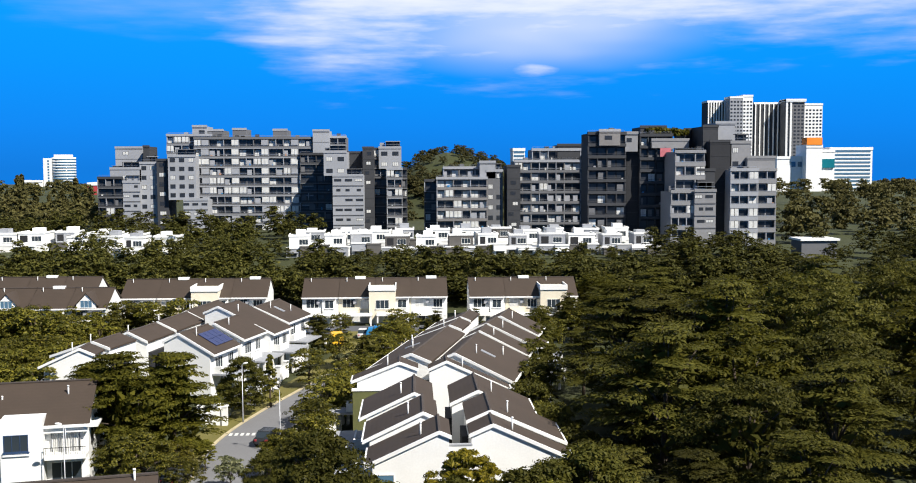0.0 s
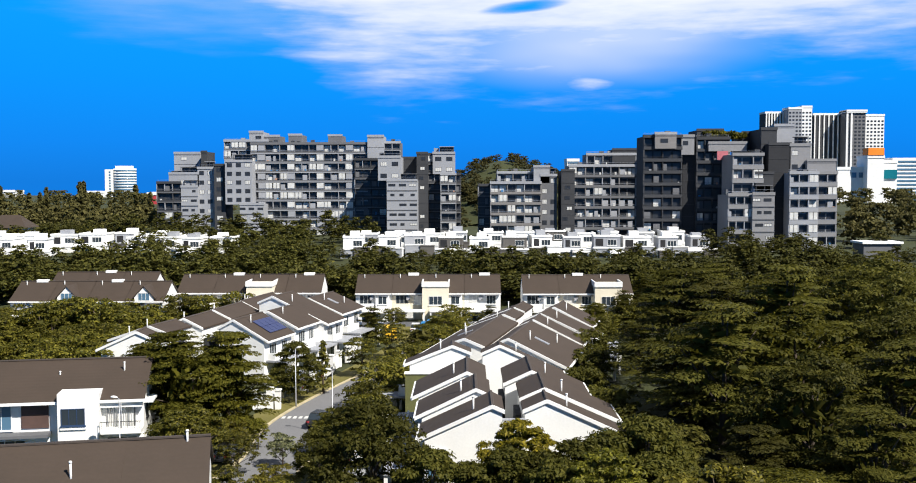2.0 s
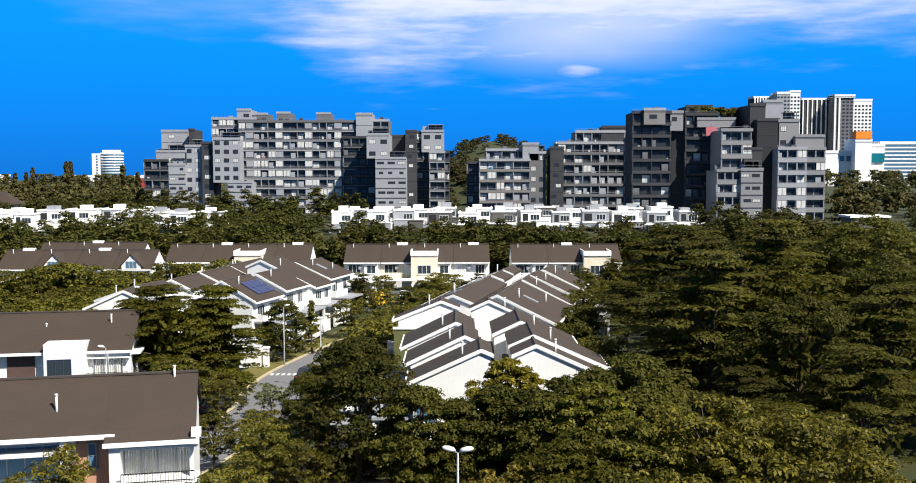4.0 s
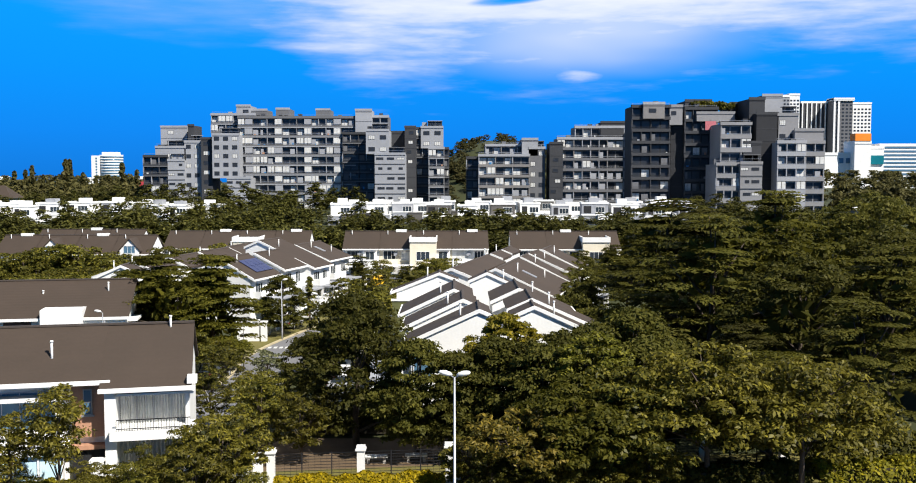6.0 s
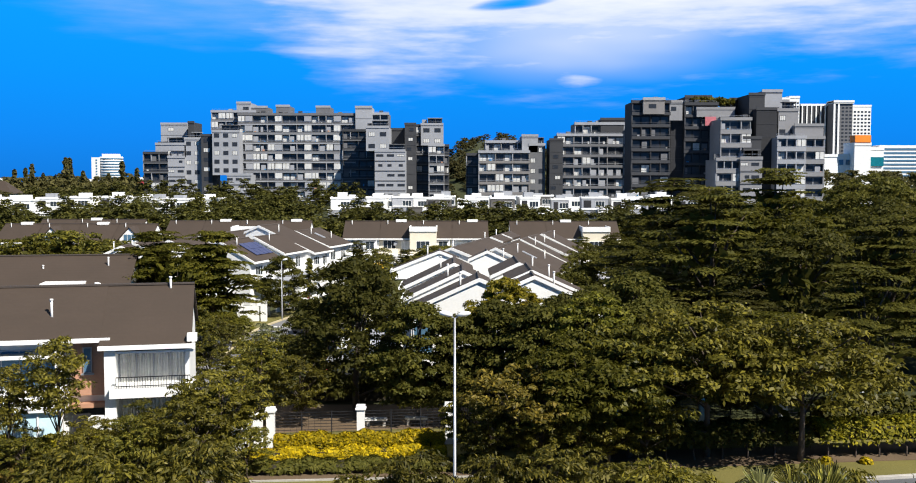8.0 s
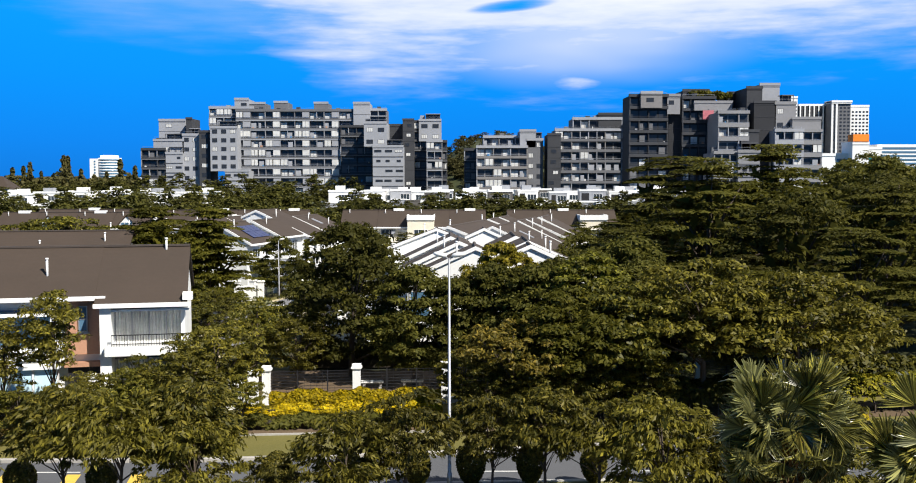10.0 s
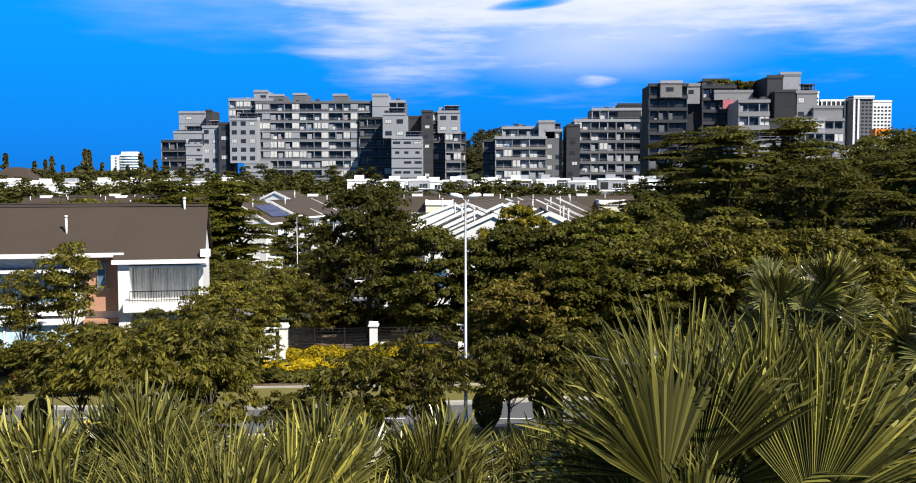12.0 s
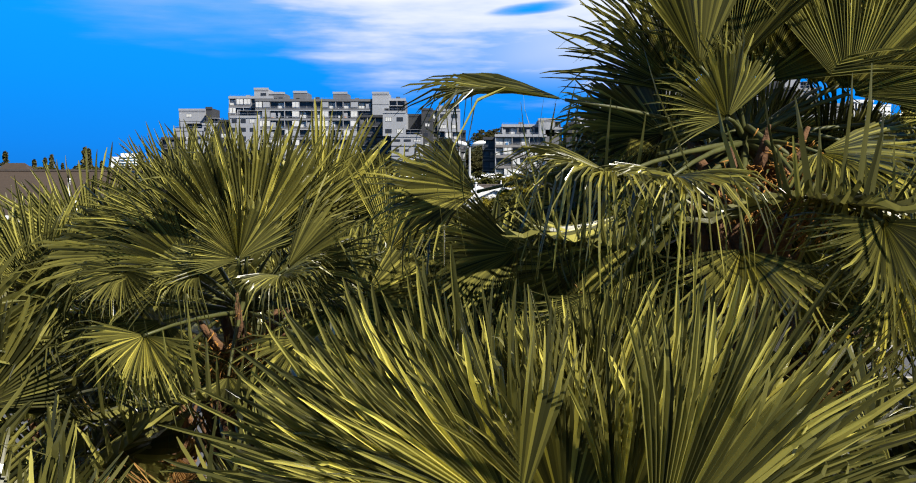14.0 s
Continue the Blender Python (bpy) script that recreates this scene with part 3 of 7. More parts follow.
    if solar:
        p = thing("solar_array", m @ Matrix.Translation((-outer * 0.45, w * 0.5, ridge - s * outer * 0.45 + 0.07)) @ pose(0, 0, 0, 0, math.degrees(-math.atan(s)), 0),
                  "dark blue solar panels mounted on brown roof tiles", "solar panel")
        for i in range(2):
            for j in range(4):
                part("panel", boxes((-1.75 + i * 1.78, -0.03 + i * 1.78, -2.05 + j * 1.03, -1.06 + j * 1.03, 0.02, 0.07)), SOLAR, p)
    for k in range(vents):
        vent_pipe(-outer * (0.25 + 0.35 * (k % 2)), w * (0.3 + 0.35 * k), z(outer * (0.25 + 0.35 * (k % 2))), h)
    if skylight:
        place("skylight", shared("skylight", lambda: mesh_of("skylight", boxes((-0.9, 0.9, -0.35, 0.35, 0.0, 0.08)), METAL)), Matrix.Translation((-outer * 0.4, w * 0.45, z(outer * 0.4))) @ pose(0, 0, 0, 0, math.degrees(-math.atan(s)), 0), h, "grey skylight")
    return h


LABEL_T = "white two-storey terraced house under brown roof tiles"


def terrace(rows, end, side, short={}, bend={}):
    """A row of gabled houses going away: rows of ridge x, y, ridge height, front width, back width, front eave height. side: +1 where fronts face -x. short: the length of units that stop before an open gap. bend: degrees by which a unit's ridge turns towards +x where the street curves."""
    for k, (x, y, ridge, outer, inner, eave) in enumerate(rows):
        y1 = rows[k + 1][1] if k + 1 < len(rows) else end
        turned = pose(x, y, 0, 0, 0, -bend.get(k, 0))
        w = short.get(k, (y1 - y) / math.cos(radians(bend.get(k, 0))) - 0.9)
        lab = LABEL_T + (" with plain gable end" if k == 0 else " in a stepped row")
        if side > 0:
            terrace_unit(turned, w, outer, inner, ridge, eave, lab, vents=1 + (w > 9), skylight=w > 9)
        else:
            # mirrored: the front looks to +x
            u = terrace_unit(turned @ Matrix.Scale(-1, 4, (1, 0, 0)), w, outer, inner, ridge, eave, lab, vents=1 + (w > 9), skylight=w > 9)


# middle pair of rows, back to back along a narrow lane
terrace([(1.84, 75.0, 8.20, 5.65, 0.90, 5.60), (0.67, 81.0, 8.22, 4.95, 1.20, 5.85), (-0.04, 88.3, 8.20, 4.85, 1.75, 5.90), (-1.53, 102.2, 8.25, 4.9, 1.95, 6.30),
         (-0.32, 106.9, 8.25, 4.95, 2.2, 6.35), (4.60, 126.3, 8.25, 4.8, 1.5, 6.35), (6.30, 133.2, 8.25, 4.75, 1.35, 6.35)], 140.5, 1, {2: 7.6, 3: 3.2, 4: 19.0}, {4: 14, 5: 14, 6: 14})
terrace([(6.11, 76.9, 8.20, 6.4, 1.85, 5.30), (6.25, 81.2, 8.24, 6.25, 2.0, 5.45), (5.71, 88.8, 8.20, 5.4, 2.5, 5.65), (3.34, 102.5, 8.25, 6.7, 1.92, 5.15),
         (4.38, 106.9, 8.25, 6.4, 2.0, 5.30), (8.06, 121.5, 8.25, 6.0, 2.15, 5.30), (9.34, 127.3, 8.25, 6.9, 2.2, 5.25), (11.62, 133.5, 8.25, 5.1, 2.35, 5.75)], 141.5, -1, {2: 7.6, 3: 2.6, 4: 14.0}, {4: 14, 5: 13, 6: 18, 7: 15})
yw = thing("yard_wall", pose(2.5, 75.5, 0), "white rendered wall closing the lane between two gables", "wall")
part("wall", boxes((0.1, 1.9, 0, 0.3, 0, 6.9)), WHITE, yw)
part("coping", boxes((0.1, 1.9, -0.05, 0.35, 6.9, 7.0)), GREY_L, yw)
sw = thing("side_annex", pose(-6.3, 101.2, 0), "olive green rendered low annex beside a white gable", "annex")
part("wall", boxes((0, 4.0, 0, 0.8, 0, 5.5)), OLIVE_R, sw)
part("coping", boxes((-0.1, 4.0, -0.1, 0.85, 5.5, 5.62)), WHITE, sw)
# side windows of the near gables
gw = thing("gable_window", pose(-2.35, 74.97, 2.6), "blue-tinted fixed window in a white gable wall", "window")
window("window", 1.5, 2.3, WHITE, GLASS_B, pose(0, 0, 0), gw, 1)
gw = thing("gable_window", pose(2.2, 74.97, 2.9), "small blue-tinted window in a white gable wall", "window")
window("window", 0.7, 1.0, WHITE, GLASS_B, pose(0, 0, 0), gw, 1)

# rows left of the estate road
terrace([(-29.0, 124.2, 7.9, 4.7, 2.2, 5.4), (-26.3, 132.4, 7.9, 4.3, 2.2, 5.8), (-27.2, 140.2, 9.0, 8.3, 2.2, 5.4), (-23.3, 147.4, 7.9, 5.3, 2.2, 5.7)], 157.0, -1, {}, {0: 16, 1: 16, 2: 16, 3: 16})
terrace([(-37.9, 114.4, 7.9, 4.6, 1.7, 5.8), (-37.8, 118.9, 7.9, 5.6, 2.2, 6.0), (-35.6, 125.7, 7.9, 4.6, 2.6, 5.8), (-34.0, 134.0, 7.9, 4.6, 2.6, 5.8), (-32.4, 143.8, 7.9, 4.0, 2.6, 6.0)], 156.0, 1, {}, {1: 14, 2: 12, 3: 12, 4: 12})
sp = thing("solar_array", pose(-29.0, 124.2, 0, 0, 0, -16) @ Matrix.Translation((2.6, 5.0, 6.52)) @ Matrix.Scale(-1, 4, (1, 0, 0)) @ pose(0, 0, 0, 0, -28.0, 0), "dark blue solar panels mounted on brown roof tiles", "solar panel")
for i in range(2):
    for j in range(4):
        part("panel", boxes((-1.2 + i * 1.45, 0.2 + i * 1.45, -2.3 + j * 1.16, -1.2 + j * 1.16, 0.06, 0.11)), SOLAR, sp)


def front_unit(m, w, ridge, eave, depth, label, bay=True, seed=0, mat=WHITE, dormer=False):
    """A two-storey house of a row seen from the front: local x along the row, 0 to w; the front is y = 0, the ridge runs along x."""
    r = random.Random(seed)
    h = thing("terraced_house", m, label, "house", "terraced houses")
    back = depth * 1.75
    bm = bmesh.new()
    o = [(0, 0), (back, 0), (back, eave - 0.2), (depth, ridge - 0.25), (0, eave - 0.2)]
    a = [bm.verts.new((0.02, y + 0.0, z)) for y, z in o]
    b = [bm.verts.new((w - 0.02, y + 0.0, z)) for y, z in o]
    bm.faces.new(a)
    bm.faces.new(b[::-1])
    for i in range(5):
        j = (i + 1) % 5
        bm.faces.new((a[i], b[i], b[j], a[j]))
    part("wall", bm, mat, h)
    s = (ridge - eave) / depth
    for sign in (1, -1):
        bm = bmesh.new()
        if sign == 1:
            q = [(-0.6, eave - 0.6 * s), (depth, ridge)]
        else:
            q = [(depth, ridge), (back + 0.6, ridge - s * (back + 0.6 - depth))]
        (y0, z0), (y1, z1) = q
        vs = [bm.verts.new(p) for p in ((-0.05, y0, z0), (w + 0.05, y0, z0), (w + 0.05, y1, z1), (-0.05, y1, z1),
                                       (-0.05, y0, z0 - 0.2), (w + 0.05, y0, z0 - 0.2), (w + 0.05, y1, z1 - 0.2), (-0.05, y1, z1 - 0.2))]
        for f in ((0, 1, 2, 3), (7, 6, 5, 4), (0, 4, 5, 1), (1, 5, 6, 2), (2, 6, 7, 3), (3, 7, 4, 0)):
            bm.faces.new([vs[i] for i in f])
        part("roof", bm, ROOF, h)
    part("gutter", boxes((-0.05, w + 0.05, -0.78, -0.6, eave - 0.6 * s - 0.2, eave - 0.6 * s + 0.02)), WHITE, h)
    part("ridge_cap", boxes((-0.05, w + 0.05, depth - 0.14, depth + 0.14, ridge - 0.02, ridge + 0.1)), RIDGE, h)
    # openings of both floors
    for x, ww, hh, z in ((w * 0.28, w * 0.34, 1.9, eave - 2.6), (w * 0.74, w * 0.26, 1.6, eave - 2.35), (w * 0.5, w * 0.6, 2.2, 0.2)):
        window("window", ww, hh, WHITE, CURTAIN if r.random() < 0.3 else GLASS, pose(x, 0, z), h, 3, True)
    part("balcony", boxes((0.3, w * 0.52, -1.3, 0, eave - 3.1, eave - 2.9), (0.3, w * 0.52, -1.3, -1.18, eave - 2.9, eave - 2.1)), mat, h)
    if bay:
        part("bay_wall", boxes((w * 0.56, w * 0.94, -0.7, 0, 0, eave - 0.5)), WHITE, h)
        window("window", w * 0.24, 1.5, WHITE, GLASS, pose(w * 0.75, -0.7, eave - 2.3), h, 2, True)
    part("porch_roof", boxes((0.4, w - 0.4, -4.2, -1.3, 2.6, 2.82)), WHITE, h)
    for x in (0.6, w - 0.6):
        block("porch_post", x, -4.0, 0, 0.25, 0.25, 2.6, WHITE, h)
    vent_pipe(w * 0.2, depth * 0.8, ridge - 0.2 * depth * s, h, 0.6)
    if seed % 2 == 0:
        part("ridge_vent", boxes((w * 0.42, w * 0.72, depth - 0.45, depth + 0.45, ridge - 0.15, ridge + 0.32)), WHITE, h, "white raised ridge vent")
    if dormer:
        bm = bmesh.new()
        prism(bm, [(w * 0.25, eave - 0.4), (w * 0.75, eave - 0.4), (w * 0.75, eave + 0.3), (w * 0.5, ridge - 0.5), (w * 0.25, eave + 0.3)], -0.5, depth * 0.8)
        dm = part("dormer", bm, WHITE, h, "white gabled dormer")
        window("window", w * 0.3, 1.3, WHITE, GLASS_B, pose(w * 0.5, -0.5, eave - 0.2), dm, 3, False)
        for q in (-1, 1):
            bm = bmesh.new()
            xa, xb = w * (0.5 + q * 0.3), w * 0.5
            o = [(xa, eave + 0.06), (xb, ridge - 0.4), (xb, ridge - 0.25), (xa, eave + 0.24)]
            prism(bm, o if q < 0 else o[::-1], -0.7, depth * 0.8)
            part("dormer_roof", bm, ROOF, dm, "brown tiled dormer roof")
    # small things on the front: awning, lamp, air unit
    part("awning", boxes((w * 0.56, w * 0.92, -1.0, -0.71, eave - 0.75, eave - 0.62)), GREY_M, h, "grey awning")
    part("air_unit", boxes((w * 0.40, w * 0.50, -0.36, -0.02, eave - 1.6, eave - 0.95)), GREY_L, h, "pale air conditioning unit")
    return h


LABEL_F = "white two-storey terraced house with brown tiled roof and balcony"
# far terrace, facing the estate road
for x0, n, yy in ((-20.2, 4, 182.5), (10.2, 3, 181.5), (-53.0, 4, 183.5), (-79, 3, 189.0), (-78.1, 4, 171.0)):
    for k in range(n):
        front_unit(pose(x0 + k * 6.6, yy, -0.9), 6.6, 8.5, 5.9, 4.8, LABEL_F, k % 2 == 0, seed=int(x0 * 7 + k), mat=CREAM if k in (1, 2) and x0 > -60 else WHITE, dormer=yy == 171.0 and k % 2 == 1)

# link blocks with flat tops and white parapets between the roofs
for x, yy in ((-8.0, 182.0), (23.0, 181.0), (-40.0, 183.0)):
    lk = thing("stair_block", pose(x, yy, -0.9), "cream flat-topped block standing out of a terrace roof", "house")
    part("wall", boxes((0, 4.8, -1.2, 4, 0, 7.4)), CREAM, lk)
    part("parapet", boxes((-0.1, 4.9, -1.4, -1.2, 6.9, 7.8), (-0.1, 0.1, -1.2, 4, 6.9, 7.8), (4.7, 4.9, -1.2, 4, 6.9, 7.8)), WHITE, lk)
    window("window", 2.4, 1.6, WHITE, GLASS, pose(2.4, -1.2, 3.6), lk, 3, True)


# ---------------------------------------------------------------- houses at the side of the estate
def sloped_slab(x0, x1, y0, z0, y1, z1, t=0.2):
    bm = bmesh.new()
    vs = [bm.verts.new(p) for p in ((x0, y0, z0), (x1, y0, z0), (x1, y1, z1), (x0, y1, z1),
                                   (x0, y0, z0 - t), (x1, y0, z0 - t), (x1, y1, z1 - t), (x0, y1, z1 - t))]
    for f in ((0, 1, 2, 3), (7, 6, 5, 4), (0, 4, 5, 1), (1, 5, 6, 2), (2, 6, 7, 3), (3, 7, 4, 0)):
        bm.faces.new([vs[i] for i in f])
    return bm


def gable_body(x0, x1, y0, y1, ym, z_eave, z_ridge):
    bm = bmesh.new()
    o = [(y0, 0), (y1, 0), (y1, z_eave), (ym, z_ridge), (y0, z_eave)]
    a = [bm.verts.new((x0, y, z)) for y, z in o]
    b = [bm.verts.new((x1, y, z)) for y, z in o]
    bm.faces.new(a)
    bm.faces.new(b[::-1])
    for i in range(5):
        j = (i + 1) % 5
        bm.faces.new((a[i], b[i], b[j], a[j]))
    return bm


def curtain_door(h, x0, x1, y, z0, z1, n):
    d = part("sliding_door", boxes((x0, x1, y - 0.02, y + 0.05, z0, z1)), GREY_D, h)
    bm = bmesh.new()
    r = random.Random(n)
    x, k, last = x0 + 0.06, 0, None
    while x < x1 - 0.06:
        yy = y - (0.05 if k % 2 else 0.17) - r.uniform(0, 0.03)
        v = (bm.verts.new((x, yy, z0 + 0.04)), bm.verts.new((x, yy, z1 - 0.04)))
        if last:
            bm.faces.new((last[0], v[0], v[1], last[1]))
        last, k = v, k + 1
        x += r.uniform(0.05, 0.12)
    part("curtain", bm, CURTAIN, d, "pleated white curtain")
    for i in range(5):
        xx = x0 + (x1 - x0) * i / 4
        part("frame", boxes((xx - 0.03, xx + 0.03, y - 0.2, y - 0.13, z0, z1)), METAL, d)
    return d


def railing(h, x0, x1, y, z0, z1):
    rl = part("railing", boxes((x0, x1, y - 0.03, y + 0.03, z1 - 0.05, z1), (x0, x1, y - 0.02, y + 0.02, z0 + 0.1, z0 + 0.14)), BLACK, h)
    n = int((x1 - x0) / 0.14)
    me = shared(("baluster", round(z1 - z0, 2)), lambda: mesh_of("baluster", boxes((-0.012, 0.012, -0.012, 0.012, 0, z1 - z0 - 0.05)), BLACK))
    for i in range(n + 1):
        place("baluster", me, Matrix.Translation((x0 + (x1 - x0) * i / n, y, z0)), rl)


def near_house():
    """The nearest house: a lower wing with a curtained balcony, and a longer part with salmon render."""
    h = thing("terraced_house", pose(-20.05, 56.7, 0, 0, 0, 12), "white terraced house with salmon panel and curtained balcony", "house", "terraced houses")
    ridge, ym, s = 9.15, 4.6, 0.57
    z = lambda y: ridge - s * abs(y - ym)
    part("wall", gable_body(0.1, 4.8, 1.3, 9.0, ym, z(1.3) - 0.25, ridge - 0.25), WHITE, h)
    part("wall", gable_body(-12, 0.1, 1.5, 9.0, ym, z(1.5) - 0.25, ridge - 0.25), WHITE, h)
    part("roof", sloped_slab(-0.05, 5.0, -0.45, z(-0.45), ym, ridge), ROOF, h)
    part("roof", sloped_slab(-12.1, -0.05, 0.15, z(0.15) + 0.03, ym, ridge + 0.03), ROOF, h)
    part("roof", sloped_slab(-12.1, 5.0, ym, ridge + 0.01, 9.6, z(9.6) + 0.01), ROOF, h)
    part("ridge_cap", boxes((-12.1, 5.0, ym - 0.13, ym + 0.13, ridge, ridge + 0.11)), RIDGE, h)
    part("gutter", boxes((-0.1, 5.2, -0.62, -0.45, z(-0.45) - 0.26, z(-0.45) - 0.02)), WHITE, h)
    part("gutter", boxes((-12.1, 0.5, -0.02, 0.15, z(0.15) - 0.22, z(0.15) + 0.02)), WHITE, h)
    part("eaves_board", boxes((0.85, 5.1, -0.38, 1.3, z(-0.45) - 0.5, z(-0.45) - 0.38)), WHITE, h)
    part("eaves_box", boxes((4.75, 5.3, -0.5, 0.3, z(-0.45) + 0.1, z(-0.45) + 0.5)), WHITE, h)
    part("fin_wall", boxes((0.2, 0.82, -0.3, 1.3, 0, z(-0.3) - 0.35)), WHITE, h)
    part("side_wall", boxes((4.6, 4.82, 0.3, 1.3, 0, z(0.3) - 0.4)), WHITE, h)
    curtain_door(h, 0.86, 4.7, 1.25, 3.75, 5.75, 1)
    part("balcony_slab", boxes((0.5, 5.1, -0.8, 1.3, 3.3, 3.85)), WHITE, h)
    railing(h, 0.86, 4.9, -0.7, 3.85, 4.5)
    curtain_door(h, 0.6, 4.7, 1.25, 0.3, 2.9, 2)
    part("salmon_wall", boxes((-1.75, 0.2, 1.0, 1.5, 3.2, z(0.2) - 0.25)), SALMON, h, "salmon rendered wall")
    window("window", 0.5, 1.5, METAL, GLASS_B, pose(-0.86, 0.98, 4.5), h, 1, True, 1)
    # flat panel before the wall; the garage's inner shade is its colour
    part("garage_opening", boxes((-1.75, 0.2, 1.1, 1.45, 0.1, 2.5)), DARK, h, "dark panel for the shade inside the garage")
    part("lintel", boxes((-1.9, 0.2, 0.8, 1.48, 2.5, 2.75)), SALMON, h)
    part("column", boxes((-2.5, -2.15, 0.2, 0.6, 0, z(0.2) - 0.25)), WHITE, h)
    window("window", 3.9, 2.2, METAL, GLASS_B, pose(-4.6, 1.46, 3.7), h, 4, False)
    part("balcony_slab", boxes((-7.0, -2.1, -0.5, 1.5, 3.2, 3.5)), WHITE, h)
    railing(h, -7.0, -2.3, -0.4, 3.5, 4.4)
    part("awning", boxes((-7.0, -2.1, 0.1, 1.5, 5.55, 5.7)), WHITE, h)
    window("window", 3.6, 2.2, METAL, GLASS_B, pose(-9.6, 1.46, 3.7), h, 4, False)
    vent_pipe(-2.9, 2.0, z(2.0), h, 0.95)
    vent_pipe(3.6, 4.3, z(4.3), h, 0.6)
    place("skylight", shared("roof_hatch", lambda: mesh_of("skylight", boxes((-0.6, 0.6, -0.5, 0.5, 0, 0.1)), METAL)), Matrix.Translation((-8.6, 1.6, z(1.6) + 0.05)) @ pose(0, 0, 0, 31.8, 0, 0), h, "grey roof window")
    # glazed porch in front
    pr = thing("glazed_porch", pose(-27.0, 54.4, 0, 0, 0, 12), "white flat-roofed porch with blue-tinted glass doors", "porch")
    part("roof", boxes((-2.5, 5.4, -0.2, 2.4, 2.75, 3.0)), WHITE, pr)
    for i in range(6):
        door = part("glass_door", boxes((-2.2 + i * 1.25, -1.05 + i * 1.25, 0.1, 0.14, 0.15, 2.7)), PALE_B, pr, "glass door with pale blue curtain drawn behind")
        part("rail", boxes((-2.2 + i * 1.25, -1.05 + i * 1.25, 0.07, 0.1, 1.3, 1.36)), WHITE, door)
        block("post", -2.27 + i * 1.25, 0.1, 0, 0.1, 0.14, 2.75, WHITE, pr)
    part("plinth", boxes((-2.5, 5.4, -0.2, 0.3, 0, 0.15)), WHITE, pr)


near_house()


def upper_house():
    """The house behind it: square bay rising through the eaves, curtained balcony, brown blind."""
    h = thing("terraced_house", pose(-28.9, 88.9, 0, 0, 0, 9.5), "white terraced house with square bay and curtained balcony", "house", "terraced houses")
    ridge, ym, s = 8.5, 5.4, 0.47
    z = lambda y: ridge - s * abs(y - ym)
    part("wall", gable_body(-22, -0.1, 0.4, 10.2, ym, z(0.4) - 0.25, ridge - 0.25), WHITE, h)
    part("roof", sloped_slab(-22, 0.1, -0.4, z(-0.4), ym, ridge), ROOF, h)
    part("roof", sloped_slab(-22, 0.1, ym, ridge + 0.01, 10.8, z(10.8) + 0.01), ROOF, h)
    part("ridge_cap", boxes((-22, 0.1, ym - 0.13, ym + 0.13, ridge, ridge + 0.1)), RIDGE, h)
    part("gutter", boxes((-22, 0.15, -0.58, -0.4, z(-0.4) - 0.24, z(-0.4) - 0.01)), WHITE, h)
    part("bay_wall", boxes((-7.2, -3.7, -0.9, 1.6, 0, z(-0.4) + 0.75)), WHITE, h)
    window("window", 2.0, 1.5, NAVY, GLASS, pose(-5.9, -0.9, 3.7), h, 3)
    part("window_ledge", boxes((-7.0, -4.8, -1.05, -0.9, 3.35, 3.5)), WHITE, h)
    railing(h, -3.6, -0.1, -1.24, 3.2, 4.0)
    bm = bmesh.new()
    tube(bm, [(-1.9, -0.5, 3.0), (-1.9, -0.5, 5.6)], [0.05, 0.05], 8)
    part("drain_pipe", bm, METAL, h, "grey drain pipe")
    curtain_door(h, -3.2, -0.8, 0.36, 3.1, 5.0, 3)
    part("balcony_slab", boxes((-3.6, -0.1, -1.3, 0.4, 2.9, 3.2)), WHITE, h)
    part("balcony_wall", boxes((-3.6, -0.1, -1.3, -1.18, 3.2, 3.35)), WHITE, h)
    part("lintel", boxes((-3.7, -0.1, -0.3, 0.4, 5.05, z(-0.4) - 0.25)), WHITE, h)
    part("blind", boxes((-10.5, -8.2, 0.3, 0.37, 3.3, 5.5)), BROWN_B, h, "lowered brown blind")
    window("window", 2.6, 2.3, WHITE, GLASS_B, pose(-12.6, 0.36, 3.2), h, 3)
    part("balcony_slab", boxes((-14.5, -8.0, -1.1, 0.4, 2.75, 3.0)), GREY_M, h)
    window("window", 2.0, 1.6, WHITE, GLASS, pose(-17.5, 0.36, 3.6), h, 3)
    window("window", 2.6, 2.1, WHITE, GLASS, pose(-2.0, 0.36, 0.2), h, 3, False)
    window("window", 2.6, 2.1, WHITE, GLASS, pose(-11.5, 0.36, 0.2), h, 3, False)
    window("window", 0.9, 1.3, BLACK, GLASS, pose(-0.1, 2.2, 3.6, 0, 0, 90), h, 1)
    part("side_hood", boxes((-0.1, 0.7, 0.6, 3.4, 5.2, 5.4)), WHITE, h)
    vent_pipe(-2.2, 3.6, z(3.6), h, 0.7)
    vent_pipe(-13.5, 3.8, z(3.8), h, 0.5)
    vent_pipe(-7.8, 3.3, z(3.3), h, 0.2)


NAVY = material("navy_window_frame", (0.03, 0.06, 0.13), (0.022, 0.045, 0.10), 0.5, 2, 10, 0)
BROWN_B = material("brown_blind", (0.10, 0.06, 0.05), (0.075, 0.045, 0.037), 0.8, 1, 20, 0.1)
upper_house()

# ---------------------------------------------------------------- apartment blocks
FLOOR = 3.55
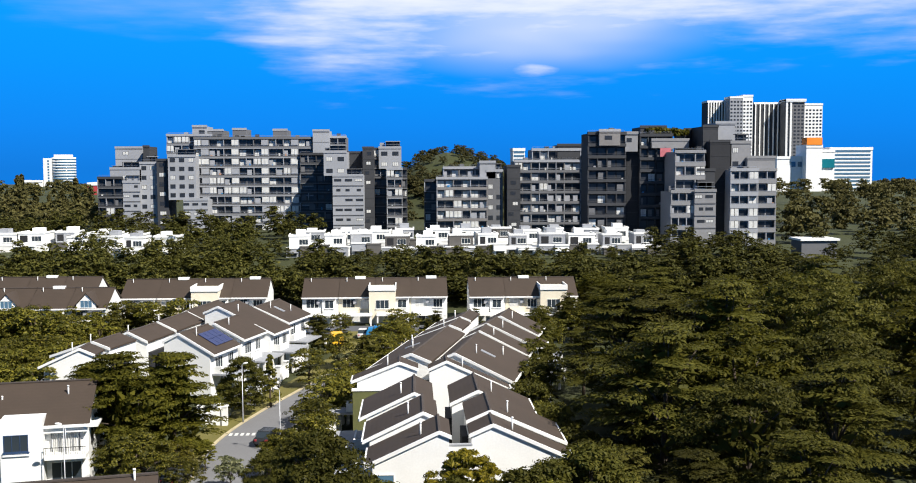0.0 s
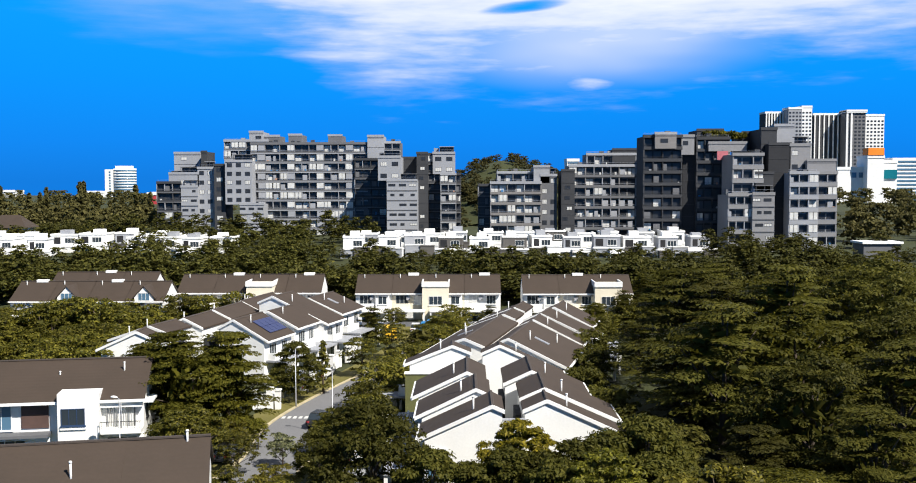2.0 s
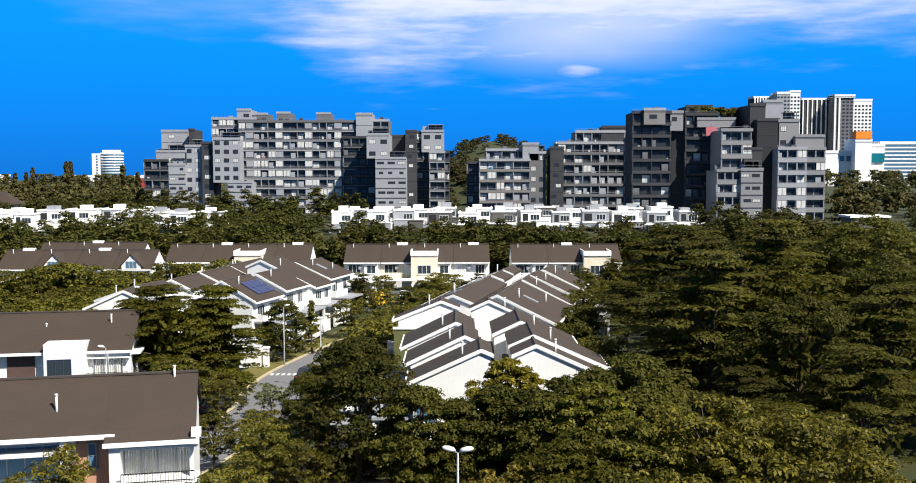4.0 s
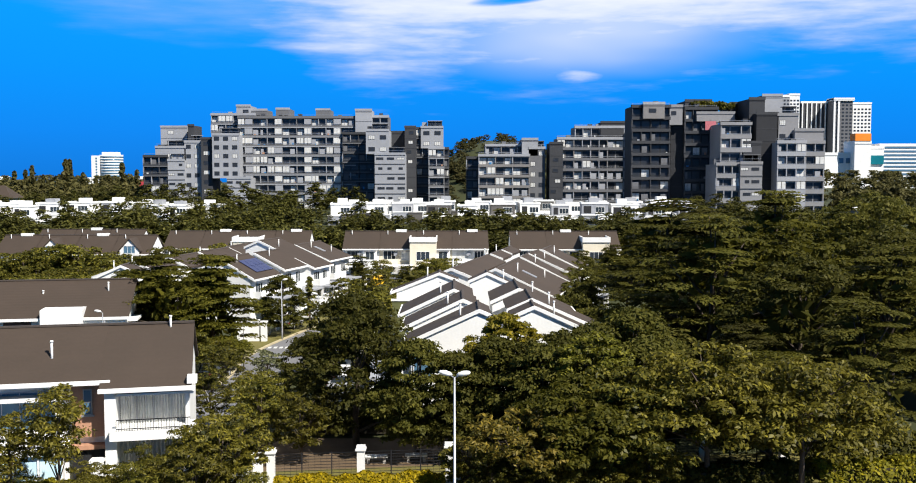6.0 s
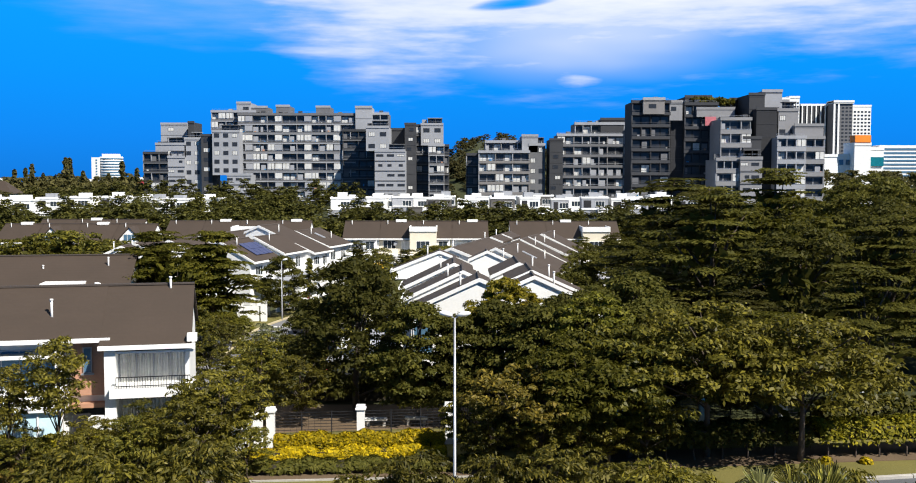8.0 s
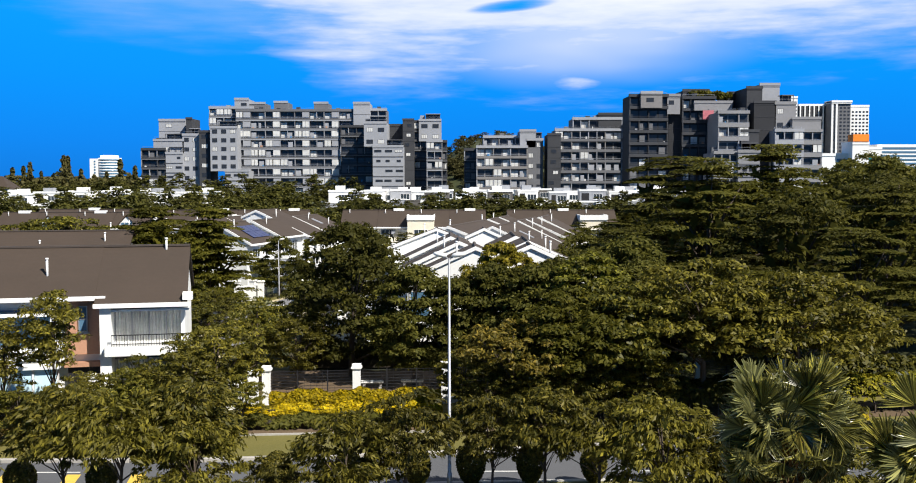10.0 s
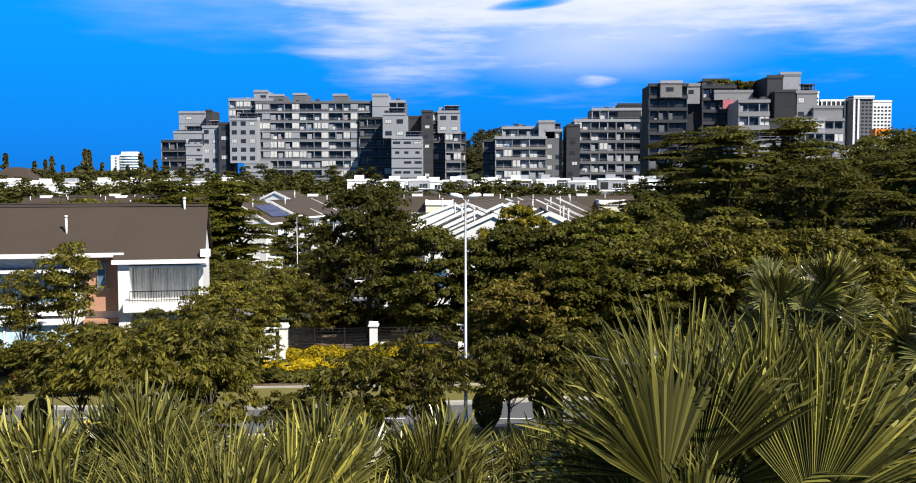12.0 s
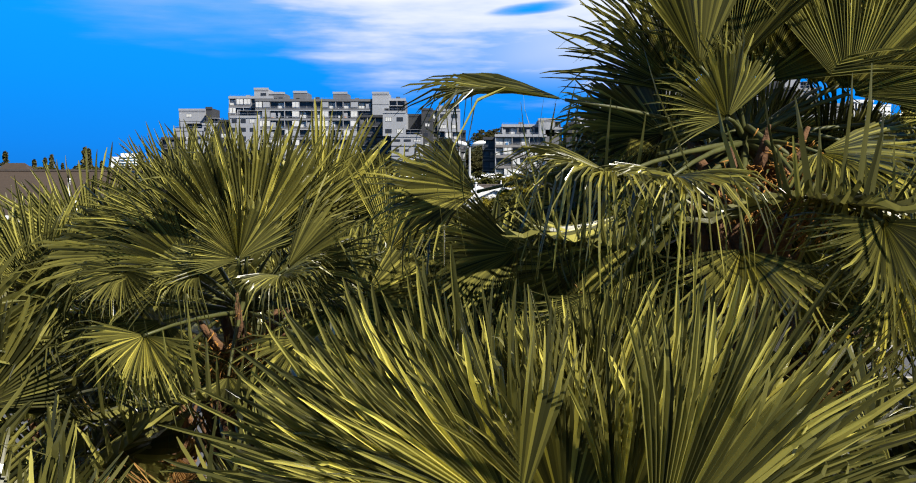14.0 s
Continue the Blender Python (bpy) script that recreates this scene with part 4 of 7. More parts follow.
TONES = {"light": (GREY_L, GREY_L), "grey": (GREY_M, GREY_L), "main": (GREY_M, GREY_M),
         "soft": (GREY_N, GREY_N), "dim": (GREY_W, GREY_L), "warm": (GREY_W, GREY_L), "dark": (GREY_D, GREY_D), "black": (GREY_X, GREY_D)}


def segment(condo, kind, x0, x1, y, z0, z1, depth=12.0):
    """One upright slice of a block: its front is y, and floors are counted down from its top."""
    form, tone = kind.split("_")
    wall, trim = TONES[tone]
    w = x1 - x0
    r = random.Random(int(x0 * 31 + z1 * 7))
    if form in ("window", "slab") and w > 5.5 and z1 > 20 and tone in ("light", "grey", "soft"):
        c = r.uniform(0.15, 0.4) * w
        canopy = part("roof_canopy", boxes((x0 + c, x1 - 0.3, y + 0.8, y + 4.6, z1 + 2.3, z1 + 2.5)), r.choice((GREY_L, GREY_M)), condo, "flat canopy over a roof terrace")
        for px in (x0 + c + 0.2, (x0 + c + x1) / 2, x1 - 0.5):
            part("post", boxes((px - 0.09, px + 0.09, y + 0.9, y + 1.08, z1, z1 + 2.3)), GREY_D, canopy)
        part("glass_wall", boxes((x0 + c + 0.1, x1 - 0.4, y + 3.0, y + 3.1, z1, z1 + 2.3)), GLASS_C, canopy)
        part("roof_rail", boxes((x0 + 0.2, x1 - 0.2, y + 0.3, y + 0.35, z1 + 1.2, z1 + 1.27)), METAL, condo)
        if r.random() < 0.6:
            part("roof_unit", boxes((x0 + 0.4, x0 + c - 0.2 if c > 1.2 else x0 + 1.2, y + 2, y + 3.6, z1, z1 + r.uniform(1.0, 2.2))), r.choice((GREY_D, GREY_L)), condo)
    if form == "plain":
        part("wall", boxes((x0, x1, y, y + depth, z0, z1)), wall, condo)
        part("parapet", boxes((x0 - 0.15, x1 + 0.15, y - 0.15, y + 0.25, z1 - 0.3, z1 + 0.5)), trim, condo)
        for k in range(int((z1 - max(z0, 2)) / FLOOR)):
            zz = z1 - (k + 0.75) * FLOOR
            part("joint", boxes((x0 - 0.04, x1 + 0.04, y - 0.06, y, zz + 1.9, zz + 2.0)), GREY_D, condo)
            if w > 3 and r.random() < 0.7 and tone != "black":
                cx = x0 + r.uniform(0.25, 0.75) * w
                window("window", min(2.2, w * 0.4), 1.2, GREY_D, GLASS_C if r.random() < 0.7 else CURTAIN, pose(cx, y, zz), condo, 2, False)
        return
    n = max(1, int(round((z1 - max(z0, 0)) / FLOOR)))
    fh = (z1 - z0) / n if z0 > 0 else FLOOR
    set_back = 0.95 if form == "balcony" else 0.0
    part("wall", boxes((x0, x1, y + set_back, y + depth, z0, z1)), wall, condo)
    part("parapet", boxes((x0 - 0.1, x1 + 0.1, y - 0.2, y + set_back + 0.3, z1 - 0.35, z1 + 0.55)), trim, condo)
    bays = max(1, int(round(w / (2.7 if form == "balcony" else 3.4))))
    bw = w / bays
    bright = {"main": 0.26, "grey": 0.35, "light": 0.4, "dim": 0.15, "warm": 0.3}.get(tone, 0.05)
    rail = {"main": GREY_M, "grey": GREY_M, "light": GREY_L, "soft": GREY_N, "dim": GREY_M, "warm": GREY_W, "dark": GREY_D, "black": GREY_D}[tone]
    for i in range(n):
        zf = z1 - (i + 1) * fh
        if zf < 1.0:
            break
        if form == "balcony":
            part("balcony", boxes((x0, x1, y - 0.1, y + set_back, zf - 0.32, zf)), {"main": GREY_L, "dim": GREY_M, "warm": GREY_W, "grey": GREY_L, "black": GREY_D, "dark": GREY_M}.get(tone, trim), condo)
            part("balustrade", boxes((x0, x1, y - 0.1, y + 0.02, zf, zf + (0.95 if tone in ("light", "soft") else 0.6))), rail, condo)
            part("hand_rail", boxes((x0, x1, y - 0.16, y - 0.08, zf + 1.0, zf + 1.1)), METAL if tone not in ("black", "dark") else GREY_D if tone == "black" else GREY_M, condo)
            for b in range(bays):
                cx = x0 + (b + 0.5) * bw
                if r.random() < 0.3:
                    part("side_wall", boxes((cx - bw / 2 - 0.12, cx - bw / 2 + 0.12, y - 0.05, y + set_back - 0.02, zf, zf + fh - 0.34)), GREY_L if tone != "black" else GREY_D, condo)
                if r.random() < (0.25 if tone not in ("black", "dark") else 0.06):
                    k = cx + r.uniform(-0.3, 0.2) * bw
                    part("balcony_clutter", boxes((k, k + r.uniform(0.3, 0.9), y + 0.3, y + 0.8, zf, zf + r.uniform(0.7, 1.5))), r.choice((CURTAIN, CURTAIN, GREY_L, SALMON, BLUE_P)), condo, "things kept on a balcony")
                if r.random() < {"main": 0.2, "grey": 0.2, "dim": 0.05, "warm": 0.18, "light": 0.2}.get(tone, 0.02):
                    part("glazed_bay", boxes((cx - bw * 0.42, cx - bw * 0.03, y - 0.04, y + 0.04, zf + 0.75, zf + fh - 0.45), (cx + bw * 0.03, cx + bw * 0.42, y - 0.04, y + 0.04, zf + 0.75, zf + fh - 0.45)), CURTAIN, condo, "closed white blinds")
                pane = CURTAIN if r.random() < bright else GLASS_C
                window("window", bw * 0.84, fh * 0.76, GREY_D, pane, pose(cx, y + set_back, zf + 0.05), condo, 2, False)
                if tone == "main" and b % 4 == 1:
                    part("infill_panel", boxes((cx - bw * 0.46, cx + bw * 0.46, y - 0.02, y + 0.12, zf + 0.75, zf + fh - 0.5)), CURTAIN if r.random() < 0.45 else GREY_L, condo, "bay closed with pale blinds")
                elif r.random() < 0.22:
                    part("screen", boxes((cx - bw * 0.42, cx + bw * r.uniform(-0.1, 0.3), y + 0.4, y + 0.5, zf, zf + fh * 0.72)), GREY_L if tone not in ("black", "dark") else GREY_M, condo)
        elif form == "slab":
            part("sill_band", boxes((x0 - 0.05, x1 + 0.05, y - 0.18, y, zf - 0.15, zf + 0.12)), GREY_M, condo)
            for b in range(bays):
                if r.random() < 0.9:
                    cx = x0 + (b + 0.5 + r.uniform(-0.15, 0.15)) * bw
                    window("window", bw * r.choice((0.4, 0.7)), 0.85, GREY_D, GLASS_C if r.random() < 0.6 else CURTAIN, pose(cx, y, zf + 1.5), condo, 3, False)
        else:
            for b in range(bays):
                cx = x0 + (b + 0.5) * bw
                if r.random() < 0.85:
                    window("window", bw * 0.56, 1.5, GREY_D, GLASS_C if r.random() < 0.55 else CURTAIN, pose(cx, y, zf + 1.0), condo, 3, False)
    if form == "balcony":
        for b in range(0, bays + 1, 2):
            x = min(max(x0 + b * bw, x0 + 0.2), x1 - 0.2)
            part("column", boxes((x - 0.16, x + 0.16, y + 0.03, y + set_back, max(z0, 0), z1 - 0.36)), wall if b % 4 else trim, condo)
        # roof clutter: tanks, vents and a rail along the edge
        if w > 6:
            for k in range(int(w / 5)):
                cx = x0 + r.uniform(0.1, 0.9) * w
                part("roof_unit", boxes((cx - 0.7, cx + 0.7, y + 3 + k % 3, y + 4.5 + k % 3, z1, z1 + r.uniform(0.9, 1.8))), r.choice((GREY_L, GREY_M, GREY_D)), condo)
            part("roof_rail", boxes((x0 + 0.2, x1 - 0.2, y + 1.2, y + 1.26, z1 + 1.0, z1 + 1.06), (x0 + 0.2, x0 + 0.28, y + 1.2, y + 1.26, z1, z1 + 1.0), (x1 - 0.28, x1 - 0.2, y + 1.2, y + 1.26, z1, z1 + 1.0)), METAL, condo)


def block_of(label):
    return thing("apartment_building", Matrix.Identity(4), label, "apartment building", "apartment blocks")

condo = block_of("long grey concrete apartment block with stepped penthouses and balconies")
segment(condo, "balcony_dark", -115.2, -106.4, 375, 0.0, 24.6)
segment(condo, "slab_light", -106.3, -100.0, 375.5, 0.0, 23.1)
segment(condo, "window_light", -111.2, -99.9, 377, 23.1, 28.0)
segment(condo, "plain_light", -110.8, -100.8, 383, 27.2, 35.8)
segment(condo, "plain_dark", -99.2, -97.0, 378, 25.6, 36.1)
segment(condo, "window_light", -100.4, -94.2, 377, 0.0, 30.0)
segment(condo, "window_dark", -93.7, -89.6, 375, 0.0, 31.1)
segment(condo, "window_light", -89.1, -79.1, 373, 16.5, 32.5)
segment(condo, "slab_light", -83.4, -74.6, 371, 0.0, 16.6)
segment(condo, "balcony_grey", -91.3, -74.7, 381, 30.0, 40.3)
segment(condo, "balcony_main", -80.9, -36.9, 379, 0.0, 39.1)
segment(condo, "plain_light", -82.1, -76.8, 383, 39.3, 43.7)
segment(condo, "plain_grey", -77.0, -70.8, 384, 39.3, 42.2)
segment(condo, "plain_grey", -67.4, -62.3, 384, 39.3, 42.6)
segment(condo, "plain_grey", -52.3, -47.0, 384, 39.2, 42.3)
segment(condo, "plain_light", -36.8, -30.7, 378, 33.1, 41.8)
segment(condo, "balcony_grey", -31.0, -24.6, 381, 33.1, 39.5)
# the shadow of the projecting slices beside it is put into the dark tone
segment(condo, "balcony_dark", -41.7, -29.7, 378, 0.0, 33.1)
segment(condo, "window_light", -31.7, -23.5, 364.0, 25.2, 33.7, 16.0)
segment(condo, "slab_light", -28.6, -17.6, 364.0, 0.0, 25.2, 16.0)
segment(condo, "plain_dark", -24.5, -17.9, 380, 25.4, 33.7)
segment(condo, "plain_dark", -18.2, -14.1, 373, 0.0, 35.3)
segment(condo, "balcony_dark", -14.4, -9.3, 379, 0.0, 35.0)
segment(condo, "window_light", -12.4, -4.1, 378, 27.6, 35.4)
segment(condo, "balcony_grey", -9.5, -3.6, 374, 0.0, 27.5)
segment(condo, "balcony_dark", -4.1, -1.9, 378, 0.0, 27.5)
condo = block_of("grey apartment block with pale balconies on seven floors")
segment(condo, "balcony_dark", 4.2, 8.6, 346.2, 0.0, 23.5)
segment(condo, "balcony_warm", 8.2, 25.6, 342.0, 0.0, 24.3)
segment(condo, "balcony_warm", 10.6, 29.8, 345.2, 24.3, 27.8)
segment(condo, "plain_light", 23.0, 28.4, 343.1, 24.2, 29.8)
segment(condo, "window_grey", 25.3, 30.9, 343.1, 0.0, 26.8)
condo = block_of("dark grey apartment block with recessed balconies")
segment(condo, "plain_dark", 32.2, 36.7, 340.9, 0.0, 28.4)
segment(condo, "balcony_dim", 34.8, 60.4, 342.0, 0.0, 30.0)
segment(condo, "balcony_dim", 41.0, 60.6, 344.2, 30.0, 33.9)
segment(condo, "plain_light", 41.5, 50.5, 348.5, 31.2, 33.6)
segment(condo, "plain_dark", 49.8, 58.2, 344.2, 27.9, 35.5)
segment(condo, "plain_light", 59.2, 60.7, 339.8, 0.0, 33.8)
condo = block_of("charcoal apartment block, shade put into its colour, planted roof")
# the shade of this turned-away front is put into the black tones
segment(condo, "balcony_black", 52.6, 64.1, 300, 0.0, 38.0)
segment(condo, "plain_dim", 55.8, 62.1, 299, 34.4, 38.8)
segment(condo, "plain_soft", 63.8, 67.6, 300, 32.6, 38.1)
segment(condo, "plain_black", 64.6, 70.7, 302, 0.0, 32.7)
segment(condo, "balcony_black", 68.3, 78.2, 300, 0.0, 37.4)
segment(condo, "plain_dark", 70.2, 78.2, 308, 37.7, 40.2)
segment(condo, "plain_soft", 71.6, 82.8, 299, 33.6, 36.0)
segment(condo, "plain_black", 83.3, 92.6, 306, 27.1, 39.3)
segment(condo, "plain_soft", 76.0, 78.0, 299, 23.6, 33.6)
condo = block_of("light grey apartment block with white balcony bands")
segment(condo, "balcony_soft", 74.2, 81.1, 286, 0.0, 20.8)
segment(condo, "slab_soft", 80.8, 87.0, 285, 0.0, 21.1)
segment(condo, "balcony_soft", 75.8, 84.7, 288, 20.7, 32.3)
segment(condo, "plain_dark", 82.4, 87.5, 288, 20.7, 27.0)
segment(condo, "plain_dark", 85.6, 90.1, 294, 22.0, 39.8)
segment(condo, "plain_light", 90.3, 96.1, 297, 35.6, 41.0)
# shadowed face beside the bright bands, its shadow put into the black tone
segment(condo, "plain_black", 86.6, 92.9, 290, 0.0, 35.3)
segment(condo, "window_soft", 92.6, 98.6, 290, 27.0, 35.0)
segment(condo, "balcony_light", 91.1, 99.3, 285, 0.0, 27.0)
segment(condo, "plain_soft", 97.0, 105.2, 288, 27.0, 30.6)
segment(condo, "balcony_soft", 99.7, 105.3, 287, 0.0, 27.0)
ROOF_SHRUBS = []
part("screen_panel", boxes((74.0, 77.2, 298.4, 298.7, 31.0, 33.6)), PINK, condo, "pink screen")
for i, (a, b, c) in enumerate(((72, 76, 38.2), (76, 81, 38.0), (80, 84, 37.6))):
    rg = np.random.default_rng(i)
    p = np.stack([rg.uniform(a, b, 260), rg.uniform(303, 308, 260), c + rg.uniform(0, 1.6, 260)], 1)
    shrub = thing("roof_garden", Matrix.Identity(4), "green shrubs planted on a flat roof", "shrub")
    nn = rg.normal(size=(260, 3))
    nn /= np.linalg.norm(nn, axis=1)[:, None]
    ROOF_SHRUBS.append((shrub, p, nn))


GREY_V = material("grey_brown_render", (0.115, 0.108, 0.10), (0.085, 0.08, 0.075), 0.9, 0.2, 3, 0.1)


# ---------------------------------------------------------------- white villas in front of the blocks
def villa(x, y, w, seed, grey=True):
    """A flat-roofed villa of stacked white boxes; grey: with box bays in front, the shade of its front put into light
    grey.
    """
    r = random.Random(seed)
    z = rise(y) - (1.9 if x > -50 else 2.3)
    v = thing("villa", pose(x, y, z, 0, 0, r.uniform(-6, 6)), "white flat-roofed modern villa with " + ("grey box bay" if grey else "stacked terraces"), "house", "flat-roofed villas")
    h1, h2 = 3.6 + r.uniform(-0.3, 0.4), 3.1
    part("ground_floor", boxes((0, w, 0, 10, 0, h1)), WHITE, v)
    part("coping", boxes((-0.1, w + 0.1, -0.1, 0.35, h1, h1 + 0.55)), WHITE, v)
    a = r.uniform(0, w * 0.2)
    b = w * r.uniform(0.7, 0.98)
    y2 = 1.6 + r.uniform(0, 2.2)
    part("upper_floor", boxes((a, b, y2, 10, h1, h1 + h2)), r.choice((GREY_V, GREY_L, GREY_L, WHITE)) if grey else WHITE, v)
    part("roof_slab", boxes((a - 0.16, b + 0.16, y2 + 0.31, 10, h1 + h2, h1 + h2 + 0.2)), WHITE, v)
    part("parapet", boxes((a - 0.15, b + 0.15, y2 - 0.15, y2 + 0.3, h1 + h2, h1 + h2 + 0.5), (a - 0.15, a + 0.2, y2 + 0.3, 10, h1 + h2, h1 + h2 + 0.5), (b - 0.2, b + 0.15, y2 + 0.3, 10, h1 + h2, h1 + h2 + 0.5)), WHITE, v)
    part("roof_box", boxes((w * 0.3, w * 0.62, 5.5, 8.5, h1 + h2, h1 + h2 + r.uniform(0.9, 1.7))), r.choice((WHITE, WHITE, GREY_L)), v)
    window("window", w * 0.3, 1.5, WHITE, GLASS, pose(a + (b - a) * 0.7, y2, h1 + 0.9), v, 3, True)
    if r.random() < 0.6:
        # flat panel on the wall, painted with the shade of a hollow
        part("recess", boxes((a + 0.5, a + (b - a) * 0.36, y2 - 0.05, y2 + 0.3, h1 + 0.7, h1 + h2 - 0.5)), DARK, v, "dark panel standing for a shaded hollow")
    if grey:
        cut = w * r.uniform(0.36, 0.6)
        # light grey holds the shade of fronts below white sunlit tops; GREY_V is render
        tones = r.choice(((GREY_V, GREY_L), (GREY_L, GREY_V), (GREY_V, WHITE), (GREY_L, WHITE), (WHITE, GREY_V)))
        for (p0, p1), tone in zip(((0.1, cut - 0.1), (cut + 0.1, w - 0.1)), tones):
            top, out = h1 + r.uniform(-0.5, 0.9), r.uniform(0.7, 2.1)
            bay = part("bay", boxes((p0, p1, -out, 0.0, 0.2, top)), tone, v, "rendered box bay")
            part("bay_coping", boxes((p0 - 0.12, p1 + 0.12, -out - 0.14, 0.0, top, top + 0.24)), WHITE if tone != GREY_V else GREY_V, v)
            if tone != GREY_V:
                window("window", (p1 - p0) * 0.6, 0.9, GREY_D, GLASS, pose((p0 + p1) / 2, -out, 1.9), bay, 2, False)
                part("hood", boxes((p0 + 0.3, p1 - 0.3, -out - 0.6, -out, 2.95, 3.1)), tone, bay)
    else:
        part("terrace_roof", boxes((-0.4, w * 0.6, -1.4, 0.0, h1 - 0.4, h1 - 0.1)), WHITE, v)
        part("terrace_wall", boxes((w * 0.55, w * 0.98, -1.4, -1.2, 0, h1 * 0.8)), r.choice((WHITE, GREY_L)), v)
        window("window", w * 0.3, 1.1, WHITE, GLASS_B, pose(w * 0.3, 0, 1.6), v, 3, True)


for i in range(12):
    villa(-33.0 + i * 8.3, 263 + (i * 37 % 5) * 1.3, 7.9, i)
for i in range(11):
    villa(-33 + i * 8.9, 286 + (i * 53 % 5), 8.6, 30 + i, i % 3 == 0)
for i in range(9):
    if i not in (0, 3, 4):
        villa(-137 + i * 8.4, 266 + (i * 29 % 7) * 1.6, 8.0, 60 + i, False)
for i in range(7):
    villa(-141 + i * 9.6, 286 + (i * 41 % 5), 9.2, 80 + i, i == 4)


# ---------------------------------------------------------------- far towers
def tower(x0, x1, y, z1, label, tone, bands="floor", z0=0.0, depth=25.0, top=WHITE):
    t = thing("tower_block", Matrix.Identity(4), label, "tower block", "distant towers")
    part("wall", boxes((x0, x1, y, y + depth, z0, z1)), tone, t)
    w = x1 - x0
    if bands == "floor":
        z = z0 + 3
        while z < z1 - 1:
            part("window_band", boxes((x0 + w * 0.08, x1 - w * 0.05, y - 0.4, y, z, z + 1.5)), GLASS_B, t)
            z += 3.4
    elif bands == "fins":
        n = 7
        for i in range(n):
            x = x0 + w * (i + 0.2) / n
            part("fin", boxes((x, x + w / n * (0.24 if w > 30 else 0.45), y - 1.2, y, z0, z1 + (i % 3) * 0.8)), WHITE, t)
    elif bands == "grid":
        n = max(3, int(w / 4.2))
        for i in range(n):
            x = x0 + w * (i + 0.22) / n
            z = z0 + 3
            while z < z1 - 4:
                part("window", shared(("tw", round(w / n, 1)), lambda: mesh_of("window", boxes((0, w / n * 0.55, -0.3, 0, 0, 2.0)), GLASS_C)), None, t).location = (x, y, z)
                z += 4.6
    part("crown", boxes((x0 - 0.3, x1 + 0.3, y - 0.5, y + depth, z1, z1 + 2.6)), top, t)
    return t


tower(-500, -468, 1300, 10.5, "low white building beside a far tower", WHITE, "")
tower(-613, -582, 1300, 11.8, "low white building on the horizon", WHITE, "grid")
tower(-285, -274, 900, 13.0, "low red-roofed building on the horizon", RED, "")
ot = thing("tower_block", pose(-448, 1312, 0), "far white round-fronted office tower with blue glass bands", "tower block", "distant towers")
bm = bmesh.new()
tube(bm, [(4, 0, 0), (4, 0, 42)], [14.5, 14.5], 24)
part("drum", bm, WHITE, ot)
for k in range(11):
    bm = bmesh.new()
    tube(bm, [(4, 0, 3.2 + k * 3.5), (4, 0, 5.2 + k * 3.5)], [14.7, 14.7], 24)
    part("window_band", bm, GLASS_B, ot, "curved blue glass band")
part("stair_shaft", boxes((-19, -8, -9, 9, 0, 41)), WHITE, ot)
for k in range(10):
    part("window", boxes((-13.5, -11.5, -9.3, -9, 4 + k * 3.6, 6 + k * 3.6)), GLASS_B, ot)
part("crown", boxes((-5, 13, -10, 8, 42, 45.5)), WHITE, ot)
tower(383.5, 408, 1300, 110, "far grey tower with white vertical fins", GREY_D, "fins")
tower(407, 424, 1280, 114, "far grey tower with balconies", GREY_L, "grid")
tower(424, 437, 1281, 116, "far white and grey tower with small windows", WHITE, "grid")
tower(452, 494, 1320, 109, "far dark tower with tall white fins", GREY_D, "fins")
gt = tower(487, 512, 1300, 111, "far grey tower with rows of windows and white edges", GREY_M, "grid")
for x in (487, 492.5):
    part("white_edge", boxes((x, x + 2.4, 1298.6, 1299.6, 0, 113)), WHITE, gt)
tower(487, 513, 1298, 112, "white roof house on top of a far tower", WHITE, "", 110.5)
tower(512, 540, 1310, 107, "far white tower with balconies", WHITE, "grid")
sq = tower(330, 364, 900, 34, "white block with dark square windows on the hill", WHITE, "")
for x, w in ((345, 4), (351, 3.4)):
    block("window", x, 899.6, 27, w, 0.6, 4.6, GLASS_B, sq)
tl = tower(364, 384, 902, 40, "white block with teal glass on the hill", WHITE, "")
block("glass_front", 375, 901, 26, 17, 1.2, 8, TEAL, tl)
tower(381, 420, 904, 42, "white stepped block on the hill", WHITE, "floor")
ob_t = tower(353, 367.5, 890, 44, "white block carrying a bright orange roof box", WHITE, "")
part("roof_box", boxes((353, 367, 889, 901, 46.6, 53)), ORANGE, ob_t, "bright orange box")
tower(90.3, 101, 900, 42, "small white tower beyond the roofs", WHITE, "floor")
sh = thing("shed", pose(98.5, 250, 2.0), "grey low building with white sheet roof among trees", "building")
part("wall", boxes((0, 9.2, 0, 7, 0, 7.2)), GREY_M, sh)
part("roof", boxes((-0.5, 9.7, -0.5, 7.5, 7.2, 7.7)), WHITE, sh)
sh = thing("house", pose(-140, 318, 6.0), "brown hipped-roof bungalow among far trees", "house")
part("wall", boxes((-12, 0, 0, 8, 0, 4.5)), WHITE, sh)
bm = bmesh.new()
v = [bm.verts.new(p) for p in ((-13, -1, 4.5), (1, -1, 4.5), (1, 9, 4.5), (-13, 9, 4.5), (-9, 4, 8.5), (-3, 4, 8.5))]
